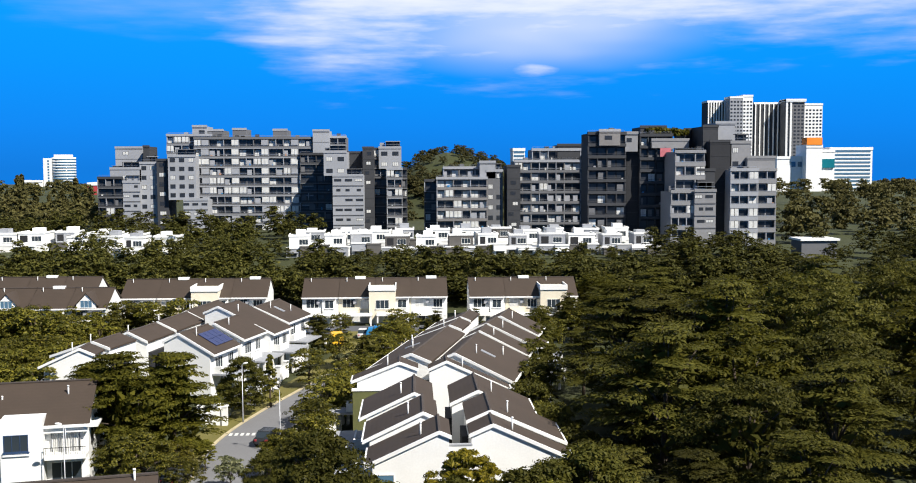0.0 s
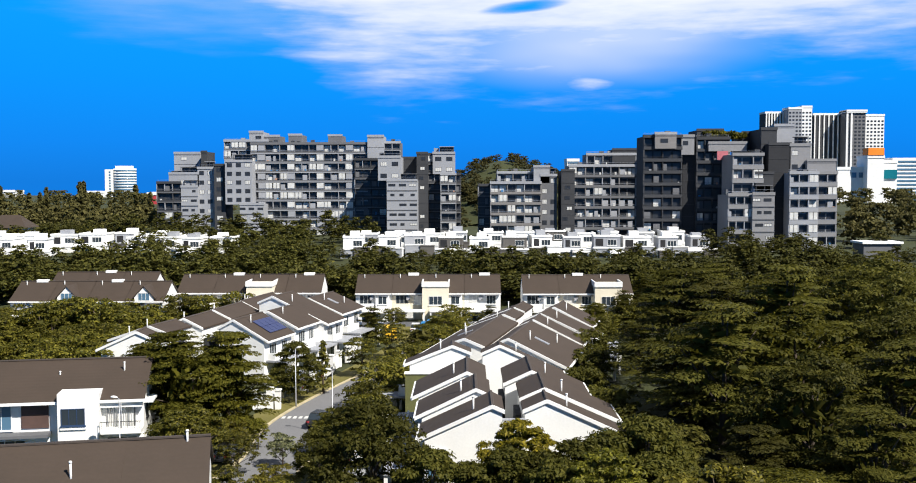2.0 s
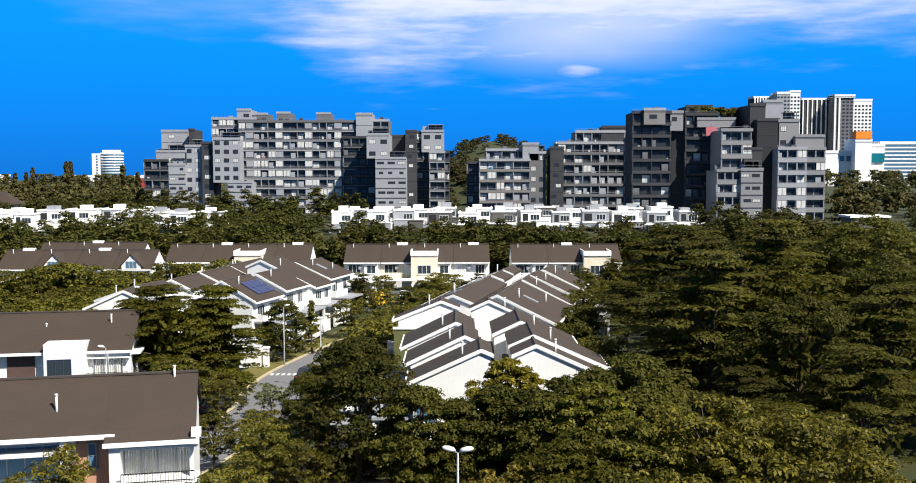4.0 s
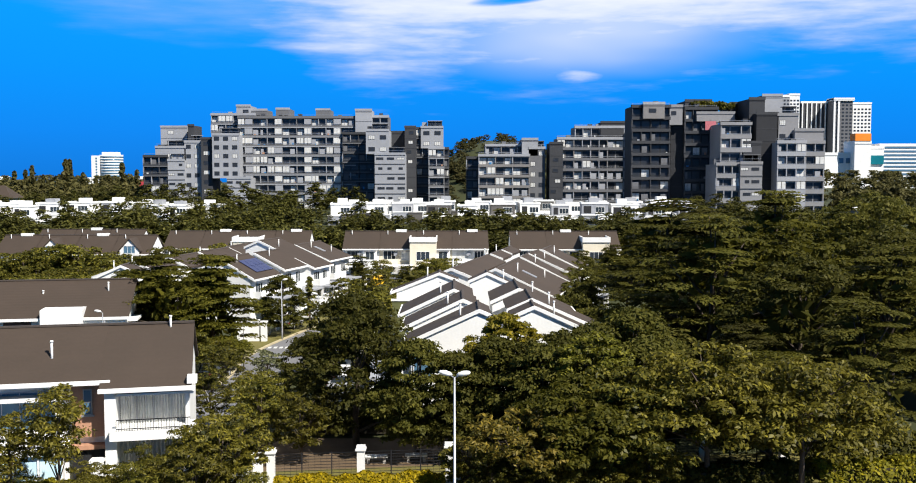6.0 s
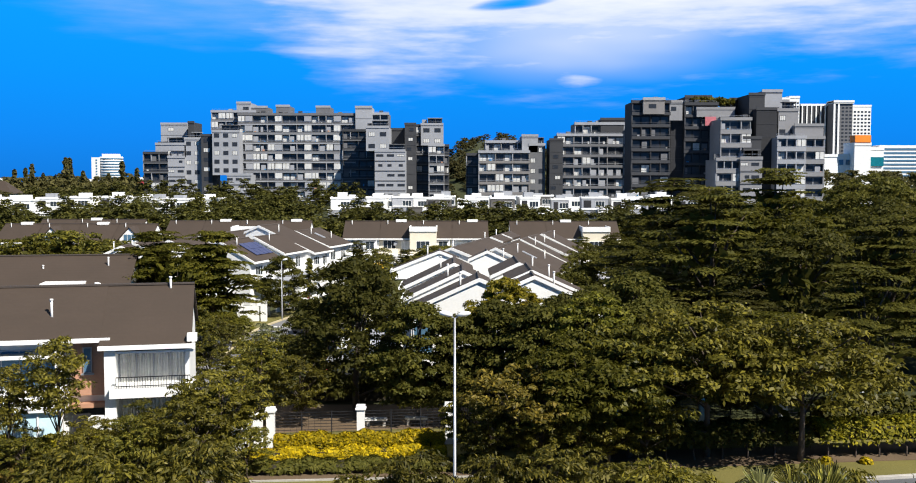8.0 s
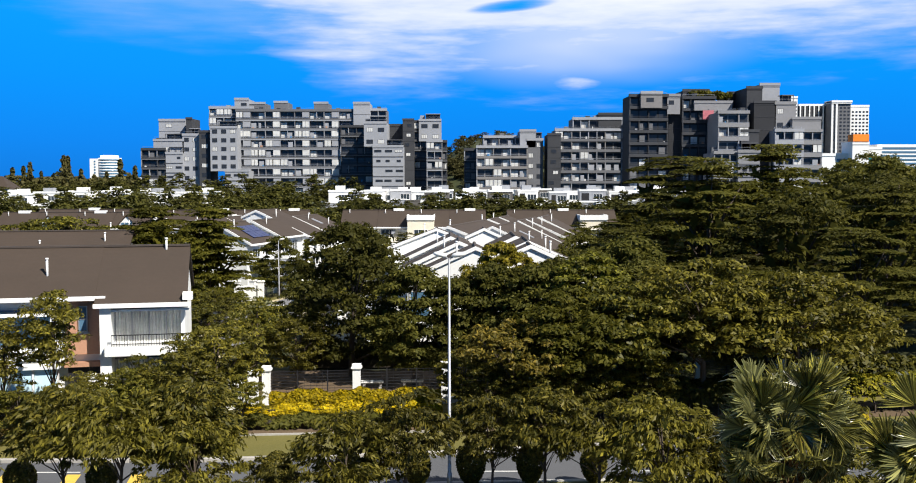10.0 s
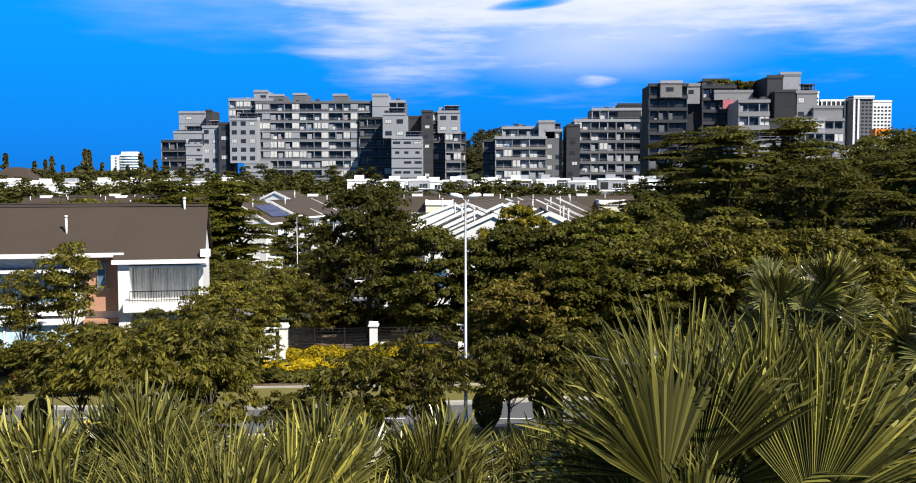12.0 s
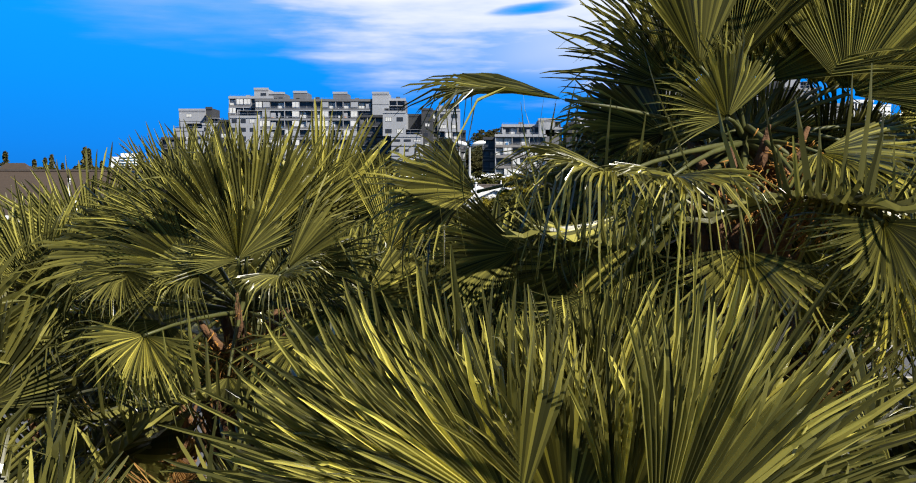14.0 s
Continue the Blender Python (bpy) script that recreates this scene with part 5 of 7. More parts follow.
for f in ((0, 1, 5, 4), (1, 2, 5), (2, 3, 4, 5), (3, 0, 4), (3, 2, 1, 0)):
    bm.faces.new([v[i] for i in f])
part("roof", bm, ROOF, sh)

# ---------------------------------------------------------------- trees
def leaf_mesh(name, centres, normals, sizes, mat, rng, long=1.7, along=None):
    """Many small leaves, each a pointed four-cornered blade folded a little along its midrib. along: directions in which they roughly lie."""
    n = len(centres)
    t = rng.normal(size=(n, 3))
    if along is not None:
        t = t * 0.45 + along
    t -= (t * normals).sum(1)[:, None] * normals
    t /= np.linalg.norm(t, axis=1)[:, None] + 1e-9
    b = np.cross(normals, t)
    s = sizes[:, None]
    fold = normals * s * 0.18
    v = np.empty((n, 4, 3))
    v[:, 0] = centres - t * s * long * 0.5
    v[:, 1] = centres + b * s * 0.5 + fold
    v[:, 2] = centres + t * s * long * 0.5 - fold
    v[:, 3] = centres - b * s * 0.5 + fold
    me = bpy.data.meshes.new(name)
    me.vertices.add(n * 4)
    me.vertices.foreach_set("co", v.reshape(-1).astype(np.float32))
    me.loops.add(n * 4)
    me.loops.foreach_set("vertex_index", np.arange(n * 4, dtype=np.int32))
    me.polygons.add(n)
    me.polygons.foreach_set("loop_start", np.arange(0, n * 4, 4, dtype=np.int32))
    me.update(calc_edges=True)
    me.materials.append(mat)
    return me


for shrub, p, nn in ROOF_SHRUBS:
    part("foliage", leaf_mesh("foliage", p, nn, np.full(len(p), 0.7), LEAF_MID, np.random.default_rng(3)), None, shrub)


def clump_points(rng, centre, radii, n, up, out):
    """Points in a clump with the half-axes radii (outwards, sideways, up), its long axis pointing along out; leaves lean up by the given amount."""
    d = rng.normal(size=(n, 3))
    d /= np.linalg.norm(d, axis=1)[:, None]
    d[:, 2] = np.where(d[:, 2] < -0.2, -d[:, 2] * 0.5, d[:, 2])
    r = rng.uniform(0.25, 1.0, n) ** 0.6
    q = d * r[:, None] * radii
    # ragged outer end, hanging a little
    q[:, 2] -= 0.10 * radii[0] * np.clip(q[:, 0] / radii[0], 0, 1) ** 2
    a = np.array([[out[0], -out[1], 0], [out[1], out[0], 0], [0, 0, 1.0]])
    nn = d * np.array([0.8, 0.8, 0.6]) + rng.normal(size=(n, 3)) * 0.5
    nn[:, 2] += up
    nn = nn @ a.T
    nn /= np.linalg.norm(nn, axis=1)[:, None]
    return centre + q @ a.T, nn


def tree_parts(key, seed, height, spread, base, clumps, per, leaf, mat, form="round", trunk=0.22, limbs=7, tuft=(0.2, 0.36), flat=0.5, reach_k=1.0, up=0.6, long=1.7, core=0, spray=False, hang=0.12):
    """Meshes of a trunk with limbs and of a crown. base: the height at which the crown begins; tuft: clump sizes against the spread;
    flat, reach_k: a clump's thickness and its length outwards against its width;
    core: broad inner leaves that close the middle of the crown."""
    def make():
        rng = np.random.default_rng(seed)
        cs = []
        for i in range(clumps):
            u = (i + 0.5) / clumps
            a = rng.uniform(0, 2 * math.pi)
            if form == "round":
                d = rng.normal(size=3)
                d /= np.linalg.norm(d)
                rad = rng.uniform(0.3, 1.0) ** 0.7
                c = np.array([d[0] * spread * rad * 0.9, d[1] * spread * rad * 0.9, base + (height - base) * (0.5 + 0.46 * d[2] * rad)])
            elif form == "layers":
                tiers = 7
                lev = (int(u * tiers) + 0.5) / tiers + rng.normal() * 0.035
                zz = base + (height - base) * (0.04 + 0.92 * max(lev, 0.01) ** 0.85) + rng.normal() * 0.12
                reach = spread * (1.0 - 0.82 * max(lev, 0.0) ** 1.4) * rng.uniform(0.12, 1.0) ** 0.55
                c = np.array([math.cos(a) * reach, math.sin(a) * reach, zz - 0.03 * reach])
            elif form == "umbrella":
                reach = spread * rng.uniform(0.03, 1.0) ** 0.55
                dome = 1 - (reach / spread) ** 2 * 0.5
                low = rng.uniform(0.25, 1.0) ** 0.55
                c = np.array([math.cos(a) * reach, math.sin(a) * reach, base + (height - base) * dome * low * 0.97])
            elif form == "dome":
                lev = rng.uniform(0.0, 1.0)
                wide = (1 - max(0.0, (lev - 0.35) / 0.65) ** 2) ** 0.5 * min(1.0, 0.72 + 0.8 * lev)
                reach = spread * wide * rng.uniform(0.15, 1.0) ** 0.5
                c = np.array([math.cos(a) * reach, math.sin(a) * reach, base + (height - base) * (0.03 + 0.94 * lev)])
            else:
                reach = spread * (1 - u) * rng.uniform(0.3, 1.0)
                c = np.array([math.cos(a) * reach, math.sin(a) * reach, base + (height - base) * u])
            rr = spread * rng.uniform(*tuft) * (1.0 if form != "cone" else 0.5 + 0.6 * (1 - u))
            cs.append((c, rr))
        P, Q, D = [], [], []
        for c, rr in cs:
            o = c[:2] + rng.normal(size=2) * 0.3 * spread
            o = o / (np.linalg.norm(o) + 1e-6)
            n = max(4, int(per * rng.uniform(0.6, 1.4)))
            p, q = clump_points(rng, c, np.array([rr * reach_k, rr, rr * flat * rng.uniform(0.7, 1.3)]), n, up, o)
            P.append(p)
            Q.append(q)
            D.append(np.tile((o[0], o[1], -hang), (n, 1)))
        P, Q = np.concatenate(P), np.concatenate(Q)
        P[:, 2] = np.maximum(P[:, 2], base * 0.5)
        size = leaf * rng.uniform(0.6, 1.35, len(P))
        if core:
            d = rng.normal(size=(core, 3))
            d /= np.linalg.norm(d, axis=1)[:, None]
            lev = rng.uniform(0.05, 0.85, core)
            wide = spread * 0.5 * (1 - 0.7 * lev ** 1.5 if form == "layers" else 0.9) * rng.uniform(0.1, 1, core) ** 0.5
            a = rng.uniform(0, 6.28, core)
            P = np.concatenate([P, np.stack([np.cos(a) * wide, np.sin(a) * wide, base + (height - base) * lev * 0.92], 1)])
            Q = np.concatenate([Q, d])
            D.append(d)
            size = np.concatenate([size, np.full(core, 1.36 / long) * rng.uniform(0.7, 1.3, core)])
        crown = leaf_mesh("crown", P, Q, size, mat, rng, long, np.concatenate(D) if spray else None)
        bm = bmesh.new()
        top = base + (height - base) * 0.72
        bend = [(rng.normal() * 0.05 * k, rng.normal() * 0.05 * k, top * k / 4) for k in range(5)]
        bend[0] = (0, 0, -0.35)
        tube(bm, bend, [trunk * (1.25, 0.95, 0.75, 0.5, 0.2)[k] for k in range(5)], 8)
        for i in rng.permutation(len(cs))[:limbs]:
            c, rr = cs[i]
            z0 = min(max(base * 0.8, c[2] * rng.uniform(0.45, 0.7)), top * 0.9)
            q = z0 / top * 4
            k = min(int(q), 3)
            st = np.array(bend[k]) + (np.array(bend[k + 1]) - np.array(bend[k])) * (q - k)
            m = st * 0.45 + c * 0.55 + np.array([0, 0, 0.06 * spread])
            tube(bm, [tuple(st), tuple(m), tuple(c)], [trunk * 0.42, trunk * 0.26, trunk * 0.1], 6)
        return mesh_of("trunk", bm, BARK), crown

    return shared(("tree", key), make)


def tree(x, y, kind, label, scale=1.0, turn=0.0, z=0.0, name="tree", group=""):
    tr, cr = KINDS[kind]()
    t = thing(name, Matrix.LocRotScale((x, y, z), Euler((0, 0, turn)), (scale,) * 3), label, "tree", group)
    part("trunk", tr, None, t)
    part("crown", cr, None, t)
    return t


PLUME = dict(tuft=(0.15, 0.27), flat=0.11, reach_k=1.55, up=2.2, long=2.3, core=160, spray=True)
TUFT = dict(tuft=(0.10, 0.19), flat=0.55, reach_k=1.15, up=0.55, long=2.7)
DROOP = dict(tuft=(0.10, 0.20), flat=0.75, reach_k=1.1, up=0.35, long=3.0, spray=True, hang=0.9)
PAD = dict(tuft=(0.11, 0.20), flat=0.52, reach_k=1.2, up=0.65, long=2.2)
KINDS = {
    "big_a": lambda: tree_parts("big_a", 1, 15.0, 7.5, 2.5, 66, 190, 0.20, LEAF_DARK, "layers", 0.34, 14, **PLUME),
    "big_b": lambda: tree_parts("big_b", 2, 13.0, 8.5, 2.0, 70, 190, 0.20, LEAF_PARK_B, "umbrella", 0.36, 14, **PLUME),
    "big_c": lambda: tree_parts("big_c", 3, 14.0, 6.5, 2.0, 62, 190, 0.20, LEAF_PARK, "layers", 0.30, 14, **PLUME),
    "cedar": lambda: tree_parts("cedar", 51, 11.0, 5.6, 1.6, 120, 130, 0.17, LEAF_PARK_B, "layers", 0.28, 16, tuft=(0.14, 0.26), flat=0.17, reach_k=1.5, up=1.6, long=2.3, core=260, spray=True),
    "park_d": lambda: tree_parts("park_d", 21, 12.0, 6.0, 2.0, 70, 165, 0.20, LEAF_PARK_B, "round", 0.30, 14, (0.14, 0.28), 0.36, 1.3, 1.4, 1.9, 240),
    "park_e": lambda: tree_parts("park_e", 24, 12.0, 5.8, 2.0, 120, 120, 0.17, LEAF_DARK, "dome", 0.30, 14, (0.11, 0.22), 0.5, 1.2, 0.8, 2.0, 200),
    "dark_a": lambda: tree_parts("dark_a", 4, 9.5, 3.9, 1.3, 190, 90, 0.15, LEAF_DARK, "dome", 0.20, 8, (0.14, 0.27), 0.65, 1.1, 0.5, 1.9),
    "dark_b": lambda: tree_parts("dark_b", 5, 8.0, 3.4, 1.2, 160, 90, 0.15, LEAF_DARK, "dome", 0.18, 8, (0.14, 0.27), 0.65, 1.1, 0.5, 1.9),
    "dark_c": lambda: tree_parts("dark_c", 33, 9.0, 3.8, 1.0, 80, 44, 0.25, LEAF_DARK, "round", 0.20, 6, (0.14, 0.27), 0.6, 1.1, 0.8, 1.9, 80),
    "olive_a": lambda: tree_parts("olive_a", 6, 8.8, 5.0, 2.2, 165, 95, 0.145, LEAF_OLIVE, "umbrella", 0.17, 16, **PAD),
    "olive_b": lambda: tree_parts("olive_b", 7, 7.8, 4.4, 1.8, 165, 95, 0.145, LEAF_MID, "umbrella", 0.16, 16, **PAD),
    "olive_d": lambda: tree_parts("olive_d", 35, 7.8, 4.4, 1.8, 165, 95, 0.145, LEAF_PARK_B, "umbrella", 0.16, 16, **PAD),
    "street_a": lambda: tree_parts("street_a", 8, 6.4, 3.2, 0.9, 125, 60, 0.105, LEAF_MID, "round", 0.10, 24, **TUFT),
    "street_b": lambda: tree_parts("street_b", 9, 6.0, 3.2, 0.9, 125, 60, 0.105, LEAF_OLIVE, "round", 0.10, 24, **TUFT),
    "street_c": lambda: tree_parts("street_c", 28, 6.4, 3.0, 1.7, 120, 60, 0.105, LEAF_STREET, "round", 0.10, 9, **DROOP),
    "street_d": lambda: tree_parts("street_d", 29, 6.0, 3.2, 1.5, 120, 56, 0.11, LEAF_OLIVE, "round", 0.10, 9, **DROOP),
    "street_e": lambda: tree_parts("street_e", 38, 6.6, 3.0, 2.3, 125, 60, 0.105, LEAF_STREET, "round", 0.09, 11, **DROOP),
    "street_f": lambda: tree_parts("street_f", 39, 6.2, 3.2, 2.6, 125, 60, 0.105, LEAF_OLIVE, "umbrella", 0.09, 12, **DROOP),
    "gold": lambda: tree_parts("gold", 41, 8.8, 3.0, 2.0, 190, 110, 0.12, LEAF_GOLD, "dome", 0.16, 10, **TUFT),
    "light": lambda: tree_parts("light", 42, 8.2, 3.0, 2.0, 170, 100, 0.12, LEAF_LIGHT, "dome", 0.16, 10, **PAD),
    "brown_a": lambda: tree_parts("brown_a", 10, 6.0, 3.2, 2.4, 120, 60, 0.105, LEAF_RUST, "umbrella", 0.10, 24, **TUFT),
    "mid_a": lambda: tree_parts("mid_a", 11, 8.0, 4.0, 0.8, 50, 48, 0.25, LEAF_MID, "round", 0.2, 5, (0.18, 0.34), 0.4, 1.3, 1.0, 1.9),
    "garden": lambda: tree_parts("garden", 31, 7.0, 4.2, 0.8, 50, 40, 0.27, LEAF_GARDEN, "round", 0.18, 5, (0.16, 0.30), 0.42, 1.3, 1.0, 1.8, 60),
    "mid_b": lambda: tree_parts("mid_b", 12, 9.0, 4.0, 0.8, 44, 70, 0.20, LEAF_PARK, "layers", 0.2, 5, **PLUME),
    "cone_a": lambda: tree_parts("cone_a", 13, 10.0, 2.6, 1.0, 60, 40, 0.28, LEAF_MID, "cone", 0.2, 4, (0.2, 0.4), 0.35, 1.4, 0.8, 1.8),
    "belt_a": lambda: tree_parts("belt_a", 14, 10.0, 5.5, 0.3, 46, 15, 0.66, LEAF_FAR, "round", 0.25, 2, (0.18, 0.36), 0.5, 1.2, 1.5, 1.7),
    "belt_b": lambda: tree_parts("belt_b", 15, 11.0, 5.0, 0.3, 46, 15, 0.66, LEAF_FAR, "layers", 0.25, 2, (0.18, 0.36), 0.35, 1.4, 1.8, 1.7),
    "far_a": lambda: tree_parts("far_a", 16, 10.0, 5.5, 0.3, 26, 15, 1.0, LEAF_FAR, "round", 0.25, 2, (0.25, 0.45), 0.6, 1.1, 0.7, 1.5),
    "far_b": lambda: tree_parts("far_b", 17, 11.0, 5.0, 0.3, 26, 15, 1.0, LEAF_FAR, "round", 0.25, 2, (0.25, 0.45), 0.5, 1.1, 0.7, 1.5),
    "slim": lambda: tree_parts("slim", 19, 8.2, 1.7, 3.4, 80, 60, 0.10, LEAF_OLIVE, "round", 0.08, 12, (0.2, 0.4), 0.7, 1.1, 0.5, 2.4),
    "pale": lambda: tree_parts("pale", 20, 3.6, 1.7, 0.8, 60, 55, 0.09, LEAF_PALE, "round", 0.07, 14, (0.14, 0.28), 0.6, 1.1, 0.5, 2.4),
    "hill_a": lambda: tree_parts("hill_a", 22, 9.0, 5.5, 0.3, 20, 13, 1.05, LEAF_HAZY, "round", 0.25, 2, (0.22, 0.4), 0.5, 1.1, 0.9, 1.5),
    "spire": lambda: tree_parts("spire", 18, 16.0, 3.4, 1.0, 60, 10, 1.0, LEAF_HAZY, "cone", 0.25, 2, (0.2, 0.4), 0.9, 1.0, 0.3, 1.6),
}

# park of large trees at the right of the middle rows
rng = random.Random(5)
BIG = "large dark green spreading tree with layered foliage in a dense stand"
for x, y, k, s in ((19, 60, "big_b", 0.62), (27, 66, "big_a", 0.66), (25.5, 74, "park_e", 0.98), (33, 76, "big_a", 1.03),
                   (43, 74, "park_d", 1.02), (21.5, 84, "big_a", 0.96), (29, 88, "park_d", 1.22), (38, 87, "park_e", 1.15), (48, 86, "big_b", 1.03),
                   (23.5, 97, "park_d", 1.08), (32, 101, "big_a", 1.10), (43, 100, "park_e", 1.22), (54, 99, "park_d", 1.32), (25.5, 112, "big_c", 0.81),
                   (35, 115, "park_d", 1.20), (47, 114, "park_e", 1.22), (60, 113, "big_b", 1.14), (27, 128, "big_a", 0.78), (38, 130, "park_d", 1.14),
                   (50, 130, "park_d", 1.16), (64, 129, "park_e", 1.2), (76, 128, "big_c", 1.08), (32, 146, "big_b", 0.70), (45, 147, "big_a", 0.85),
                   (58, 147, "big_c", 0.90), (72, 147, "park_d", 1.10), (40, 164, "big_a", 0.75), (54, 165, "big_b", 0.85), (68, 165, "big_a", 0.90), (84, 163, "big_b", 0.90)):
    tree(x, y, k, BIG, s * rng.uniform(0.86, 1.1), rng.uniform(0, 6.28), group="park trees")

for x, y, k, s in ((16, 74, "mid_b", 0.80), (14.3, 79, "dark_c", 0.76), (13.9, 84.5, "dark_c", 0.73), (13.3, 90, "dark_c", 0.82), (12.1, 95.5, "dark_c", 0.69), (11.7, 101, "dark_c", 0.79), (12.9, 106.5, "dark_c", 0.65), (13.7, 112, "dark_c", 0.79), (14.5, 118, "dark_c", 0.69), (15.3, 124, "dark_c", 0.84), (15.9, 130, "dark_c", 0.71), (16.8, 136, "dark_c", 0.84), (17.8, 143, "dark_c", 0.71), (21, 122, "big_a", 0.55), (22.5, 108, "big_a", 1.08), (26.5, 104, "big_c", 1.10), (20.5, 92, "big_c", 0.55), (11.8, 68, "dark_c", 1.00), (20, 69, "big_c", 0.60)):
    tree(x, y, k, BIG, s, rng.uniform(0, 6.28), group="park trees")

for i in range(16):
    tree(rng.uniform(17, 27) + i * 0.9, 146 + i * 3.1 + rng.uniform(-2, 2), rng.choice(("mid_a", "mid_b", "park_d")), "green tree beside the end of the terrace", rng.uniform(0.5, 0.75), rng.uniform(0, 6.28), group="park trees")

# trees inside the fence
for x, y, k, s, lab in ((-6.6, 67.0, "dark_a", 1.08, "dense dark green round-crowned tree behind the fence"), (-2.4, 64.2, "dark_b", 0.95, "dense dark green round-crowned tree behind the fence"), (0.2, 63.8, "dark_b", 0.86, "dense dark green round-crowned tree behind the fence"), (7.0, 64.8, "dark_b", 1.0, "dense dark green round-crowned tree behind the fence"), (11.8, 66.0, "dark_b", 1.16, "dense dark green round-crowned tree behind the fence"),
                        (2.7, 64.4, "dark_b", 0.96, "dense dark green round-crowned tree behind the fence"), (4.9, 63.6, "dark_b", 0.94, "dense dark green round-crowned tree behind the fence"),
                        (9.2, 65.4, "dark_b", 1.06, "dense dark green round-crowned tree behind the fence"), (5.6, 60.8, "dark_b", 0.98, "dense dark green round-crowned tree inside the fence"), (11.5, 61.5, "dark_b", 1.0, "dense dark green round-crowned tree inside the fence"), (3.5, 66.6, "gold", 1.03, "tree with yellowing olive leaves behind the fence"), (8.3, 59.9, "light", 1.08, "light green tree inside the fence"), (-19.6, 93.0, "light", .36, "light green young tree by the estate road"), (-21.6, 90.5, "street_b", .62, "light green young tree by the estate road"), (-19.6, 84.5, "street_a", .62, "light green young tree by the estate road"), (-16.2, 86.8, "pale", .95, "pale grey-green young tree by the estate road"), (-17.6, 72.0, "street_a", .7, "light green young tree behind the fence"), (-15.0, 76.5, "street_b", .6, "light green young tree behind the fence"), (-20.6, 69.5, "street_a", .8, "light green young tree behind the house"), (-13.6, 69.5, "street_b", .8, "light green young tree behind the fence"), (-12.2, 81.0, "dark_b", .62, "dark green tree beside the estate road"), (-11.4, 90.0, "olive_b", .62, "green tree beside the estate road"), (-20.1, 50.4, "slim", 1.0, "slim tree with sparse brownish green crown"), (-22.5, 50.2, "slim", .82, "slim tree with sparse brownish green crown"), (-12.5, 64.0, "street_a", .92, "light green young tree by the fence"),
                        (-9.8, 63.2, "street_b", .82, "light green young tree by the fence"),
                        (-28.6, 96.0, "cedar", .98, "dark layered tree between the houses"), (-23.2, 96.0, "cedar", .98, "dark layered tree between the houses"), (-25.7, 93.0, "park_d", .80, "broad green tree between the houses"), (-24.0, 86.0, "olive_b", .75, "green tree behind the near house"), (-32.5, 101.5, "cedar", .80, "dark layered tree between the houses"),
                        (-19.5, 113.5, "dark_b", .84, "dark round-crowned tree along the estate road"), (-17.0, 118, "cone_a", .62, "light green conical street tree"),
                        (-10.4, 103.0, "dark_a", .46, "dark street tree by the drives"), (-8.5, 116, "mid_a", .7, "green street tree by the drives"), (-9.5, 95, "mid_a", .66, "green tree by the drives"),
                        (-7.5, 87, "mid_a", .62, "green tree by the drives"), (-6, 130, "mid_b", .75, "green young tree along the estate road"), (-3.0, 146, "olive_b", .8, "green young tree along the estate road"), (-10.5, 140, "mid_a", .72, "green young tree along the estate road"),
                        (-13.5, 128, "mid_a", .72, "green young tree along the estate road"), (-1.0, 160, "mid_a", .7, "green young tree along the estate road"), (-14.5, 152, "mid_b", .7, "green young tree along the estate road"), (-12, 164, "mid_a", .6, "green young tree along the estate road")):
    tree(x, y, k, lab, s, rng.uniform(0, 6.28))

# olive trees on the verge, before and behind the hedge
for x, y, k, s in ((7.0, 54.5, "olive_d", .95), (14.2, 55.8, "olive_a", 1.04), (19.1, 54.8, "olive_a", .98), (9.8, 55.6, "olive_b", 1.02), (3.4, 53.0, "brown_a", 1.0), (0.8, 55.0, "street_b", .7), (1.9, 52.8, "street_a", .58), (4.6, 52.3, "street_b", .66), (6.6, 53.0, "street_a", .66), (8.4, 53.5, "street_b", .68), (10.4, 53.9, "street_a", .64),
                   (-16.4, 52.8, "street_a", .64), (-19.0, 52.0, "street_b", .58), (-30.5, 50.3, "street_b", .8), (-12.5, 53.6, "street_b", .98), (-14.2, 54.0, "street_a", .76), (-29, 51.5, "street_b", .7), (-13.2, 50.2, "street_b", .84), (-16.0, 50.0, "street_a", .62), (-18.8, 49.6, "street_b", .58), (-21.6, 49.8, "street_a", .52), (-24.4, 50.0, "street_b", .50), (-10.9, 52.0, "street_a", .50)):
    tree(x, y, k, "olive green spreading tree with large leaf tufts on the verge", s, rng.uniform(0, 6.28), group="verge trees")
